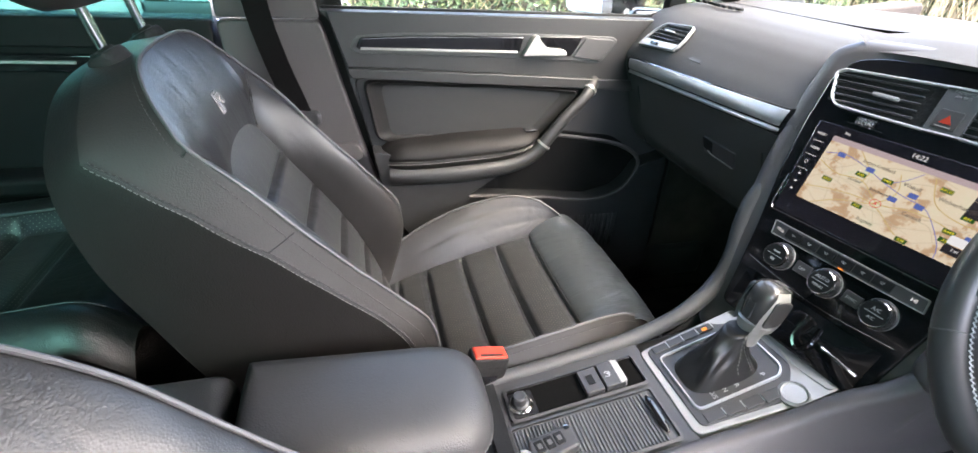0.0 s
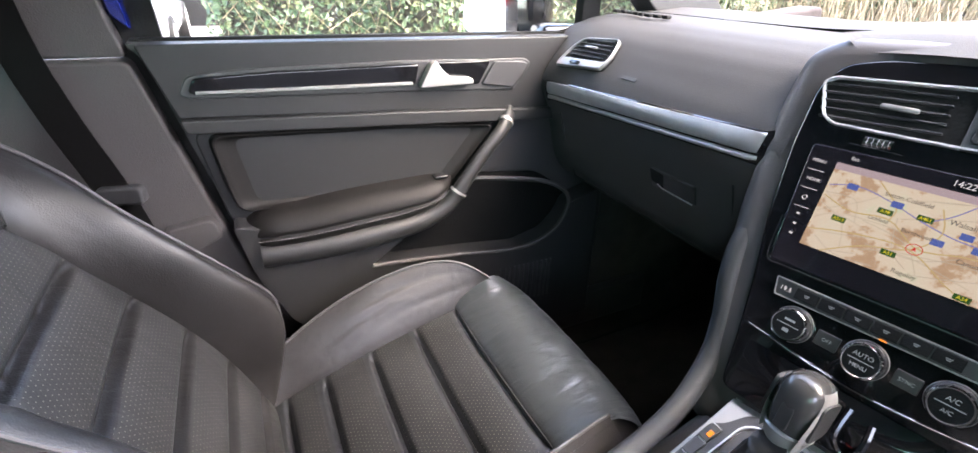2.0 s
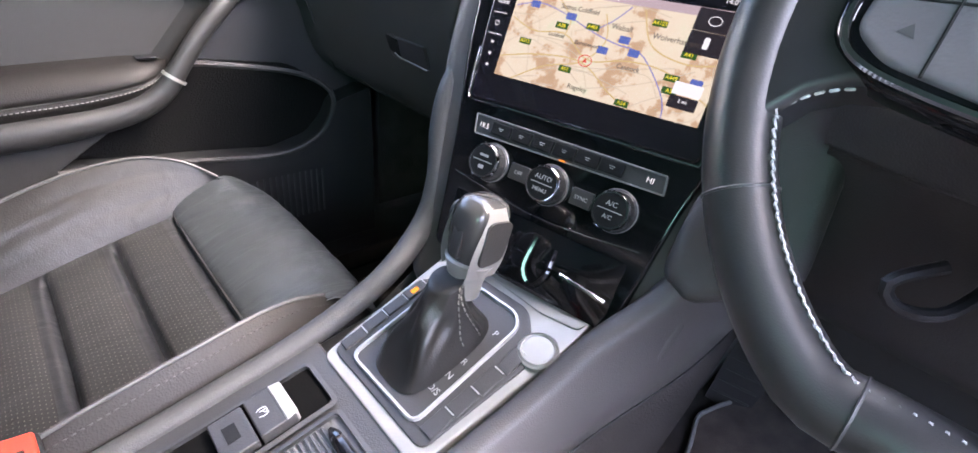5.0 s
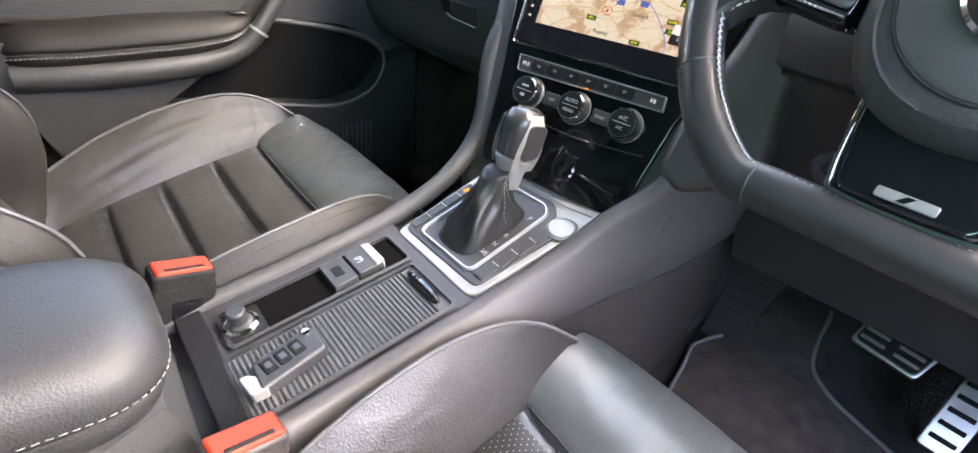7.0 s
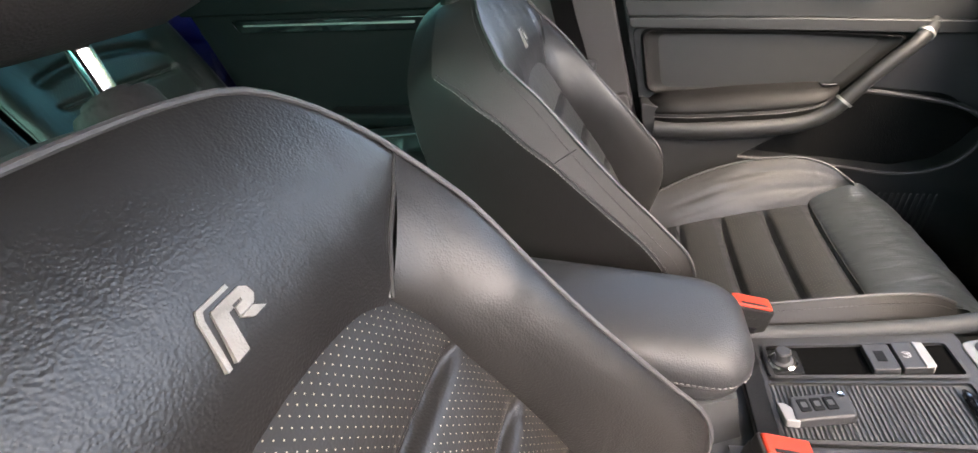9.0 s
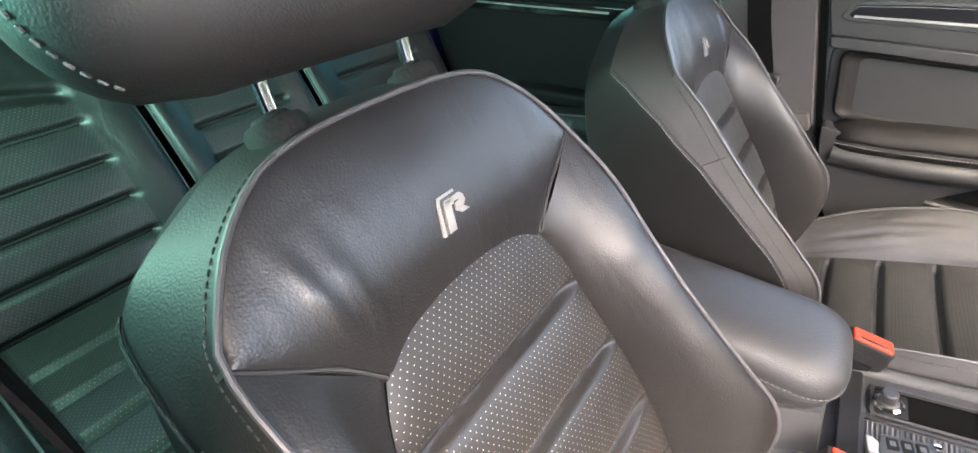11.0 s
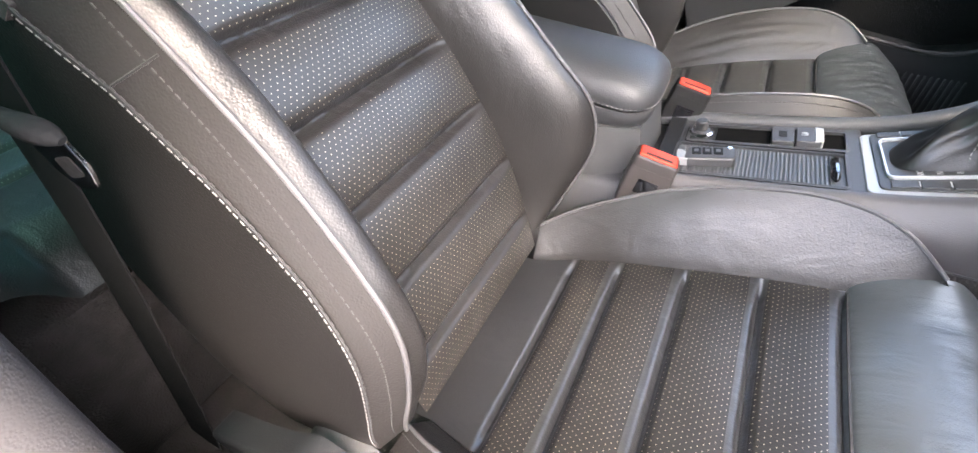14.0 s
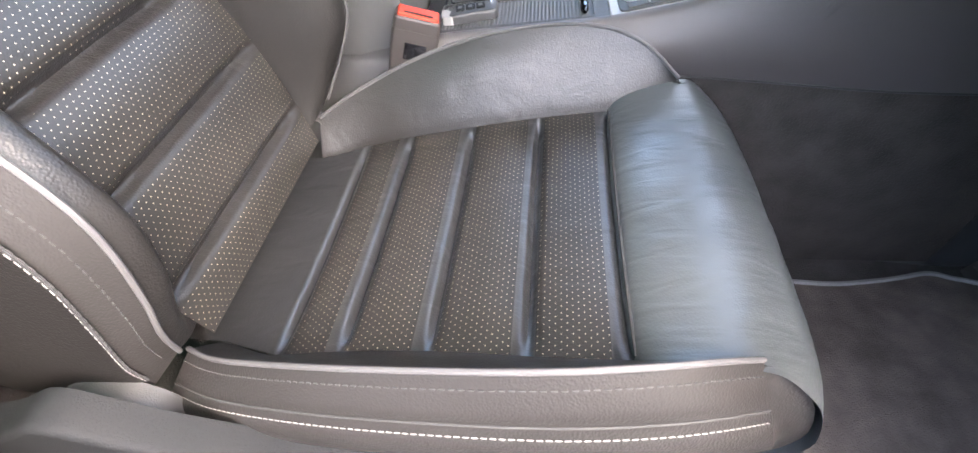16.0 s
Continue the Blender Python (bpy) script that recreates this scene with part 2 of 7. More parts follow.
def spline(points, n, closed=False):
    """n points evenly spaced along a smooth curve through the given ones."""
    p = [Vector(q) for q in points]
    k = len(p)
    dense = []
    for i in range(k if closed else k - 1):
        a, b, c, d = (p[(i + j) % k] if closed else p[min(max(i + j, 0), k - 1)] for j in (-1, 0, 1, 2))
        for s in np.linspace(0, 1, 24, endpoint=False):
            dense.append(0.5 * (2 * b + (c - a) * s + (2 * a - 5 * b + 4 * c - d) * s**2 + (3 * b - a - 3 * c + d) * s**3))
    dense.append(p[0] if closed else p[-1])
    far = np.concatenate([[0], np.cumsum([(y - x).length for x, y in zip(dense, dense[1:])])])
    out = []
    for s in np.linspace(0, far[-1], n + 1 if closed else n)[: n]:
        i = int(np.clip(np.searchsorted(far, s) - 1, 0, len(dense) - 2))
        out.append(dense[i].lerp(dense[i + 1], (s - far[i]) / max(1e-9, far[i + 1] - far[i])))
    return out


def crumple(p, fine=1.0):
    """Soft irregular creasing, about -1 to 1, drawn out along one way."""
    q = Vector((p[0] * 16, p[1] * 30, p[2] * 16))
    a = noise.noise(q * fine)
    b = noise.noise(q * 2.7 * fine + Vector((3.1, 7.7, 1.3)))
    return a + 0.45 * (1 - 2 * abs(b))


def join(*geoms):
    verts, faces = [], []
    for v, f in geoms:
        k = len(verts)
        verts += [Vector(p) for p in v]
        faces += [tuple(i + k for i in q) for q in f]
    return verts, faces


def moved(g, m):
    return [m @ Vector(p) for p in g[0]], g[1]


def grid(fn, nu, nv, close_u=False):
    verts = [Vector(fn(i / nu, j / nv)) for j in range(nv + 1) for i in range(nu + (0 if close_u else 1))]
    w = nu if close_u else nu + 1
    faces = [(j * w + i, j * w + (i + 1) % w, (j + 1) * w + (i + 1) % w, (j + 1) * w + i) for j in range(nv) for i in range(nu)]
    return verts, faces


def loft(loops, cap=True):
    """A skin over closed loops of equal length."""
    n = len(loops[0])
    verts = [Vector(p) for loop in loops for p in loop]
    faces = [(k * n + i, k * n + (i + 1) % n, (k + 1) * n + (i + 1) % n, (k + 1) * n + i) for k in range(len(loops) - 1) for i in range(n)]
    if cap:
        faces += [tuple(range(n - 1, -1, -1)), tuple((len(loops) - 1) * n + i for i in range(n))]
    return verts, faces


def tube(points, r, n=8, closed=False, flat=1.0, up=(0, 0, 1)):
    """A round (or flattened) bar along points; r may be a list."""
    p = [Vector(q) for q in points]
    k = len(p)
    loops, side = [], None
    for i in range(k):
        a, b = (p[i - 1], p[(i + 1) % k]) if closed else (p[max(i - 1, 0)], p[min(i + 1, k - 1)])
        d = (b - a).normalized()
        s = d.cross(Vector(up)) if side is None else side - d * side.dot(d)
        if s.length < 1e-6:
            s = d.orthogonal()
        side = s.normalized()
        o = side.cross(d)
        rr = r[i] if isinstance(r, (list, tuple)) else r
        loops.append([p[i] + side * math.cos(t) * rr + o * math.sin(t) * rr * flat for t in np.linspace(0, 2 * math.pi, n, endpoint=False)])
    if closed:
        loops.append(loops[0])
    return loft(loops, not closed)


def box(c, s, bev=0.0, seg=2, m=None):
    bm = bmesh.new()
    bmesh.ops.create_cube(bm, size=1)
    for v in bm.verts:
        v.co = Vector((v.co.x * s[0], v.co.y * s[1], v.co.z * s[2])) + Vector(c)
    if bev:
        bmesh.ops.bevel(bm, geom=bm.edges[:], offset=bev, segments=seg, affect="EDGES", profile=0.5)
    return from_bm(bm, m)


def from_bm(bm, m=None):
    bm.verts.index_update()
    out = [(m @ v.co if m else v.co.copy()) for v in bm.verts], [tuple(v.index for v in f.verts) for f in bm.faces]
    bm.free()
    return out


def prism(outline, h, bev=0.0, m=None, seg=3, base=0.0):
    """A plate: the outline (x, y) raised from z = base to z = h, its upper edge rounded."""
    p = [Vector((x, y, 0)) for x, y in outline]
    n = len(p)
    if sum(p[i].x * p[(i + 1) % n].y - p[(i + 1) % n].x * p[i].y for i in range(n)) < 0:
        p = p[::-1]
    side = []
    for i in range(n):
        d = ((p[(i + 1) % n] - p[i]).normalized() + (p[i] - p[i - 1]).normalized()).normalized()
        side.append(Vector((-d.y, d.x, 0)))
    tight = 1.0
    for i in range(n):
        a, b = p[i] - p[i - 1], p[(i + 1) % n] - p[i]
        turn = math.atan2(a.x * b.y - a.y * b.x, a.dot(b))
        if turn > 0.02:
            tight = min(tight, min(a.length, b.length) / turn)
    bev = min(bev, 0.95 * tight)
    lip = min(0.0012, max(0.0, 0.98 * tight - bev))
    loops = [[q + Vector((0, 0, base)) for q in p]]
    for k in range(seg + 1 if bev else 1):
        t = math.pi / 2 * k / seg
        loops.append([q + s * bev * (1 - math.cos(t)) + Vector((0, 0, h - bev * (1 - math.sin(t)))) for q, s in zip(p, side)])
    if bev:
        loops.append([q + s * (bev + lip) + Vector((0, 0, h)) for q, s in zip(p, side)])
    g = loft(loops)
    return moved(g, m) if m else g


def ring(outline, width, h, m=None, bev=0.0):
    """A flat frame of a width inside the outline (x, y, going round), raised to h."""
    p = [Vector((x, y, 0)) for x, y in outline]
    n = len(p)
    area = sum(p[i].x * p[(i + 1) % n].y - p[(i + 1) % n].x * p[i].y for i in range(n))
    inner = []
    for i in range(n):
        d = (p[(i + 1) % n] - p[i - 1]).normalized()
        inner.append(p[i] + Vector((-d.y, d.x, 0)) * width * (1 if area > 0 else -1))
    up = Vector((0, 0, h))
    mid = [(a.lerp(b, 0.25) + up, a.lerp(b, 0.75) + up) for a, b in zip(p, inner)]
    loops = [p, [a + up * 0.7 for a in p], [a for a, _ in mid], [b for _, b in mid], [b + up * 0.7 for b in inner], inner]
    g = loft(loops, False)
    return moved(g, m) if m else g


def rounded(x0, y0, x1, y1, r, seg=5):
    pts = []
    for cx, cy, a in ((x1 - r, y1 - r, 0), (x0 + r, y1 - r, 90), (x0 + r, y0 + r, 180), (x1 - r, y0 + r, 270)):
        for k in range(seg + 1):
            t = radians(a + 90 * k / seg)
            pts.append((cx + r * math.cos(t), cy + r * math.sin(t)))
    return pts


def round_poly(pts, r, seg=4):
    """A polygon with its corners cut round."""
    out = []
    n = len(pts)
    for i in range(n):
        p = Vector(pts[i])
        a, b = Vector(pts[i - 1]) - p, Vector(pts[(i + 1) % n]) - p
        k = min(r, 0.45 * a.length, 0.45 * b.length)
        s, e = p + a.normalized() * k, p + b.normalized() * k
        for j in range(seg + 1):
            t = j / seg
            q = s * (1 - t) ** 2 + p * 2 * t * (1 - t) + e * t**2
            out.append(tuple(q))
    return out


def lathe(profile, n=24, m=None):
    loops = [[(r * math.cos(t), r * math.sin(t), z) for t in np.linspace(0, 2 * math.pi, n, endpoint=False)] for r, z in profile]
    g = loft(loops)
    return moved(g, m) if m else g


def dashes(points, length, gap, r, normal=None):
    """Stitches along a line of points."""
    p = [Vector(q) for q in points]
    far = np.concatenate([[0], np.cumsum([(y - x).length for x, y in zip(p, p[1:])])])

    def at(s):
        i = int(np.clip(np.searchsorted(far, s) - 1, 0, len(p) - 2))
        return p[i].lerp(p[i + 1], (s - far[i]) / max(1e-9, far[i + 1] - far[i]))

    out, s = [], 0.0
    while s + length < far[-1]:
        a, b = at(s), at(s + length)
        out.append(tube([a, a.lerp(b, 0.15), a.lerp(b, 0.85), b], [r * 0.4, r, r, r * 0.4], 5))
        s += length + gap
    return join(*out) if out else ([Vector((0, 0, 0))], [])


def part(name, g, mat, parent=None, label="", smooth=35.0, uv=None, slots=None):
    """Links geometry as ONE mesh object under a thing, at the thing's own origin."""
    me = bpy.data.meshes.new(name)
    me.from_pydata([tuple(v) for v in g[0]], [], [tuple(f) for f in g[1]])
    mats = mat if isinstance(mat, (list, tuple)) else [mat]
    for x in mats:
        me.materials.append(x)
    if uv:
        layer = me.uv_layers.new(name="UVMap")
        for loop in me.loops:
            layer.data[loop.index].uv = uv[loop.vertex_index]
    if slots:
        for poly, k in zip(me.polygons, slots):
            poly.material_index = k
    if smooth:
        me.polygons.foreach_set("use_smooth", [True] * len(me.polygons))
        me.set_sharp_from_angle(angle=radians(smooth))
    me.update()
    ob = new(name, me)
    if parent:
        ob.parent = parent
    if label:
        ob["label"] = label
    return ob


def thing(name, label, category, at=(0, 0, 0), group="", kind=""):
    return tagged(new(name), label, category, group, kind) if at == (0, 0, 0) else placed(tagged(new(name), label, category, group, kind), at)


def placed(ob, at):
    ob.location = at
    return ob


def lettering(text, size, m, lift=0.0004, depth=0.0002, align="CENTER"):
    """Raised letters as mesh geometry."""
    cu = bpy.data.curves.new("letters", "FONT")
    cu.body, cu.size, cu.extrude, cu.align_x, cu.align_y = text, size, depth, align, "CENTER"
    ob = bpy.data.objects.new("letters", cu)
    scene.collection.objects.link(ob)
    bpy.context.view_layer.update()
    me = bpy.data.meshes.new_from_object(ob.evaluated_get(bpy.context.evaluated_depsgraph_get()))
    g = [m @ (v.co + Vector((0, 0, lift))) for v in me.vertices], [tuple(p.vertices) for p in me.polygons]
    bpy.data.objects.remove(ob)
    bpy.data.curves.remove(cu)
    bpy.data.meshes.remove(me)
    return g


def axes(o, x, y):
    """A pose with its own x and y axes."""
    x, y = Vector(x).normalized(), Vector(y)
    y = (y - x * y.dot(x)).normalized()
    z = x.cross(y)
    return Matrix(((x.x, y.x, z.x, o[0]), (x.y, y.y, z.y, o[1]), (x.z, y.z, z.z, o[2]), (0, 0, 0, 1)))


# ---- shell of the car ----
FLOOR = 0.08
floor = tagged(new("floor"), "black carpeted car floor rising to the toe board", "floor", kind="structure")
prof = [(-1.5, 0.30), (-0.95, 0.28), (-0.85, 0.10), (-0.8, FLOOR), (0.2, FLOOR), (1.30, FLOOR), (1.45, 0.12), (1.62, 0.28), (1.72, 0.50), (1.74, 0.85)]
part("carpet", grid(lambda a, b: (prof[int(round(b * 9))][0], -0.74 + 1.48 * a, prof[int(round(b * 9))][1] + 0.004 * math.sin(23 * a) * math.sin(9 * b)), 40, 9), M_CARPET, floor, smooth=60)
part("floor_pan", box((0.05, 0, 0.03), (3.3, 1.5, 0.06)), M_HARD, floor)

ceiling = tagged(part("ceiling", grid(lambda a, b: (-1.15 + 1.95 * b, -0.62 + 1.24 * a, 1.26 + 0.05 * math.sin(math.pi * a) * math.sin(math.pi * (0.15 + 0.7 * b))), 16, 16), M_HEADLINER), "black fabric roof lining", "ceiling", kind="structure")
roof = tagged(part("roof", grid(lambda a, b: (-1.3 + 2.15 * b, -0.66 + 1.32 * a, 1.31 + 0.05 * math.sin(math.pi * a) * math.sin(math.pi * (0.15 + 0.7 * b))), 16, 16), M_BLUE), "blue metallic car roof", "roof", kind="structure")

pillars = tagged(new("pillars"), "dark car pillars round the cabin", "car pillars", kind="structure")
for s in (1, -1):
    part("front_pillar", prism(round_poly([(1.15, 0.845), (1.33, 0.845), (1.28, 0.90), (0.88, 1.26), (0.70, 1.26), (1.09, 0.893)], 0.02), 0.06, 0.02, axes((0, 0.70 if s > 0 else -0.64, 0), (1, 0, 0), (0, 0, 1))), M_HARD, pillars, smooth=50)
    part("cant_rail", box((-0.34, s * 0.675, 1.27), (2.36, 0.15, 0.13), 0.03), M_HEADLINER, pillars)
    part("quarter_lining", box((-1.25, s * 0.70, 0.98), (0.66, 0.05, 0.60), 0.02), M_HARD, pillars)
    part("window_bar", box((1.022, s * 0.735, 0.93), (0.045, 0.03, 0.24), 0.006), M_RUBBER, pillars)
    part("roof_rail", tube(spline([(-1.2, s * 0.56, 1.20), (-0.5, s * 0.60, 1.27), (0.2, s * 0.61, 1.28), (0.75, s * 0.60, 1.26)], 14), 0.032, 10), M_HEADLINER, pillars)
    part("rear_pillar", prism(round_poly([(-1.35, 0.78), (-0.92, 0.78), (-0.80, 1.25), (-1.1, 1.25)], 0.03), 0.05, 0.02, axes((0, s * 0.70 + (0.03 if s > 0 else -0.02), 0), (1, 0, 0), (0, 0, 1))), M_HARD, pillars)
part("rear_header", box((-1.24, 0, 1.27), (0.20, 1.3, 0.12), 0.02), M_HEADLINER, pillars)
part("front_header", box((0.80, 0, 1.29), (0.16, 1.24, 0.06), 0.02), M_HEADLINER, pillars)
# passenger side middle pillar: lower and upper trims
wall = axes((0, 0.735, 0), (1, 0, 0), (0, 0, 1))
part("pillar_upper_trim", prism(round_poly([(0.035, 1.26), (0.165, 1.26), (0.2055, 0.86), (0.2165, 0.805), (0.03, 0.805)], 0.008), 0.035, 0.014, wall), M_PILLAR, pillars)
part("pillar_lower_trim", prism(round_poly([(0.03, 0.801), (0.2175, 0.801), (0.281, 0.55), (0.343, 0.335), (0.43, 0.225), (0.47, 0.10), (0.06, 0.10), (0.05, 0.45)], 0.012), 0.040, 0.016, wall), M_PILLAR, pillars)
part("pillar_pocket", prism(round_poly([(0.20, 0.545), (0.272, 0.555), (0.285, 0.52), (0.235, 0.50)], 0.012), 0.062, 0.006, wall), M_PILLAR, pillars)
part("paint_edge", prism([(0.166, 1.26), (0.188, 1.26), (0.2275, 0.84), (0.2065, 0.86)], 0.02, 0.004, wall, base=-0.03), M_BLUE, pillars, "blue paint beside the door")
# driver side middle pillar, close to the open doorway
def pillar_loop(z, xe, yi):
    xe, yi = xe + 0.006, yi + 0.007
    return [(x, y, z) for x, y in round_poly([(0.03, -0.80), (xe - 0.03, -0.80), (xe, -0.72), (xe, yi - 0.02), (xe - 0.02, yi), (xe - 0.08, yi - 0.004), (0.03, yi - 0.02)], 0.016)]


part("pillar_lower_trim", loft([pillar_loop(*q) for q in ((0.10, 0.33, -0.66), (0.3, 0.28, -0.655), (0.5, 0.21, -0.650), (0.60, 0.185, -0.645), (0.66, 0.195, -0.636), (0.69, 0.214, -0.629), (0.72, 0.238, -0.624), (0.756, 0.252, -0.622), (0.785, 0.258, -0.622), (0.822, 0.260, -0.622), (0.836, 0.258, -0.624), (0.841, 0.252, -0.632))]), M_PILLAR, pillars, smooth=70)
part("pillar_upper_trim", loft([pillar_loop(*q) for q in ((0.8425, 0.252, -0.630), (0.847, 0.259, -0.623), (0.88, 0.258, -0.620), (1.0, 0.24, -0.61), (1.26, 0.19, -0.59))]), M_PILLAR, pillars, smooth=70)
part("sill", box((0.55, -0.74, 0.12), (1.5, 0.10, 0.16), 0.02), M_HARD, pillars)
part("sill", box((0.55, 0.72, 0.12), (1.5, 0.08, 0.12), 0.02), M_HARD, pillars)

# outer skin and seals on the passenger side
skin = tagged(new("wall_left_outer"), "blue painted outer side of the car", "car body", kind="structure")
part("panel", box((0.1, 0.775, 0.27), (3.4, 0.02, 1.04), 0.004), M_BLUE, skin)
part("door_seal", prism([(0.19, 1.25), (0.235, 1.25), (0.262, 0.80), (0.33, 0.55), (0.40, 0.33), (0.50, 0.20), (0.50, 0.12), (0.36, 0.12), (0.30, 0.33), (0.25, 0.55), (0.205, 0.80)], 0.01, 0, axes((0, 0.752, 0), (1, 0, 0), (0, 0, 1)), base=-0.01), M_RUBBER, skin)

# windows
windscreen = tagged(part("window_1", grid(lambda a, b: (0.80 + 0.78 * b, (-0.58 - 0.12 * b) + (1.16 + 0.24 * b) * a, 1.27 - 0.36 * b + 0.03 * math.sin(math.pi * a)), 12, 8), M_SHIELD), "raked clear windscreen", "window", kind="structure")
side_glass = tagged(part("window_2", prism([(0.23, 0.80), (1.15, 0.80), (1.30, 0.90), (0.78, 1.25), (0.19, 1.25)], 0.004, 0, axes((0, 0.745, 0), (1, 0, 0), (0, 0, 1))), M_GLASS), "clear front passenger window", "window", kind="structure")
for k, s in enumerate((1, -1)):
    ob = tagged(part(f"window_{3 + k}", prism([(-0.90, 0.79), (0.02, 0.79), (0.02, 1.23), (-0.84, 1.23)], 0.004, 0, axes((0, s * 0.73, 0), (1, 0, 0), (0, 0, 1))), M_TINT), "green tinted rear door window", "window", kind="structure")
    ob.visible_shadow = True
tagged(part("window_5", grid(lambda a, b: (-1.18 - 0.30 * b, -0.55 + 1.1 * a, 1.25 - 0.12 * b), 6, 6), M_TINT), "green tinted rear window", "window", kind="structure")
side_glass.visible_shadow = False
for k, s in enumerate((1, -1)):
    tagged(part(f"wall_kick_{k + 1}", prism(round_poly([(1.02, 0.04), (1.76, 0.04), (1.76, 0.88), (1.02, 0.80)], 0.02), 0.03, 0.008, axes((0, s * 0.735, 0), (1, 0, 0), (0, 0, 1)), base=-0.03), M_CARPET), "dark carpeted kick panel", "wall", kind="structure")
tagged(part("bulkhead", box((1.75, 0, 0.44), (0.04, 1.56, 0.80), 0.01), M_HARD), "dark bulkhead behind the pedals", "wall", kind="structure")
tailgate = tagged(part("wall_rear", box((-1.52, 0, 0.64), (0.06, 1.4, 1.0), 0.02), M_HARD), "dark tailgate lining", "tailgate", kind="structure")
flank_right = tagged(part("wall_right_rear", box((-0.66, -0.745, 0.46), (1.38, 0.06, 0.66), 0.02), M_HARD), "dark driver side rear door lining", "car door", kind="structure")

# ---- front passenger door ----
door = thing("door_1", "closed black car door with silver strip, leather insert and armrest", "car door", (0, 0.70, 0.10), kind="structure")
DOOR = axes((0, 0, -0.10), (1, 0, 0), (0, 0, 1))
part("door_body", prism([(0.2185, 0.822), (0.98, 0.822), (1.10, 0.80), (1.10, 0.14), (0.50, 0.14), (0.448, 0.238), (0.36, 0.338), (0.298, 0.554), (0.236, 0.80)], 0.0, 0, DOOR, base=-0.04), M_HARD, door)
part("door_cap", prism(round_poly([(0.229, 0.8225), (0.985, 0.8225), (0.99, 0.70), (0.90, 0.686), (0.6, 0.703), (0.262, 0.717)], 0.006), 0.014, 0.012, DOOR, base=-0.02), M_DOOR, door, "soft grained upper trim")
part("sill_seal", box((0.61, -0.02 + 0.055, 0.722), (0.78, 0.012, 0.01), 0.003), M_RUBBER, door)
shape = round_poly([(0.268, 0.752), (0.282, 0.778), (0.35, 0.785), (0.60, 0.789), (0.85, 0.785), (0.864, 0.776), (0.828, 0.727), (0.60, 0.737), (0.285, 0.745)], 0.008)
part("inlay_recess", prism(shape, 0.0165, 0.002, DOOR, base=0.0), M_HARD, door)
part("inlay", prism(round_poly([(0.281, 0.756), (0.291, 0.776), (0.40, 0.781), (0.636, 0.783), (0.628, 0.748), (0.295, 0.751)], 0.006), 0.0215, 0.003, DOOR, base=0.01), M_GLOSS, door, "dark gloss inlay")
part("silver_strip", prism(round_poly([(0.291, 0.7535), (0.291, 0.7575), (0.622, 0.754), (0.622, 0.749)], 0.001), 0.0255, 0.002, DOOR, base=0.01), M_SILVER, door, "satin silver strip")
part("handle_bowl", prism(round_poly([(0.640, 0.746), (0.655, 0.783), (0.775, 0.783), (0.752, 0.742)], 0.004), 0.0178, 0.001, DOOR, base=0.01), M_GLOSS, door)
part("handle_plate", prism(round_poly([(0.757, 0.742), (0.782, 0.782), (0.844, 0.780), (0.855, 0.773), (0.824, 0.733)], 0.005), 0.0215, 0.003, DOOR, base=0.01), M_HARD, door)
handle = prism(round_poly([(0.632, 0.745), (0.654, 0.785), (0.664, 0.789), (0.671, 0.776), (0.690, 0.760), (0.732, 0.757), (0.735, 0.747)], 0.006), 0.036, 0.007, DOOR, base=0.018)
part("door_handle", handle, M_SILVER, door, "satin silver pull lever")
part("shoulder_rail", prism(round_poly([(0.262, 0.7165), (0.60, 0.704), (0.90, 0.688), (0.985, 0.690), (0.985, 0.664), (0.905, 0.6645), (0.60, 0.680), (0.268, 0.696)], 0.006), 0.027, 0.010, DOOR, base=-0.01), M_DOOR, door)
part("insert_frame", prism(round_poly([(0.272, 0.694), (0.81, 0.664), (0.70, 0.535), (0.30, 0.53)], 0.02), 0.006, 0.003, DOOR, base=-0.01), M_DOOR, door)
bowl = round_poly([(0.289, 0.690), (0.60, 0.679), (0.793, 0.664), (0.70, 0.553), (0.66, 0.548), (0.312, 0.555)], 0.022, 6)
part("insert", moved(loft([[(0.52 + (x - 0.52) * f, 0.618 + (z - 0.618) * f, h) for x, z in bowl] for f, h in ((1.0, 0.004), (0.995, 0.017), (0.985, 0.021), (0.972, 0.0215), (0.962, 0.018), (0.952, 0.0135), (0.90, 0.008), (0.75, 0.003), (0.5, 0.001), (0.2, 0.0008), (0.02, 0.0008))]), DOOR), M_VINYL_DARK, door, "hollowed smooth leather insert", smooth=70)
arm_top = hermite([0.305, 0.335, 0.42, 0.50, 0.60, 0.66, 0.700], [0.528, 0.549, 0.560, 0.567, 0.572, 0.573, 0.566])
arm_low = hermite([0.305, 0.335, 0.42, 0.50, 0.60, 0.66, 0.700], [0.482, 0.476, 0.472, 0.474, 0.486, 0.508, 0.548])


def arm_skin(a, b):
    x = 0.305 + 0.395 * a
    out = 0.010 + 0.054 * math.sin(math.pi * b**0.85) ** 0.45 * (1 - abs(2 * a - 1) ** 9) if 0 < b < 1 else 0.002
    out -= 0.004 * math.exp(-(((b - 0.46) / 0.04) ** 2))
    return Vector((x, -out, arm_top(x) + (arm_low(x) - arm_top(x)) * b - 0.10))


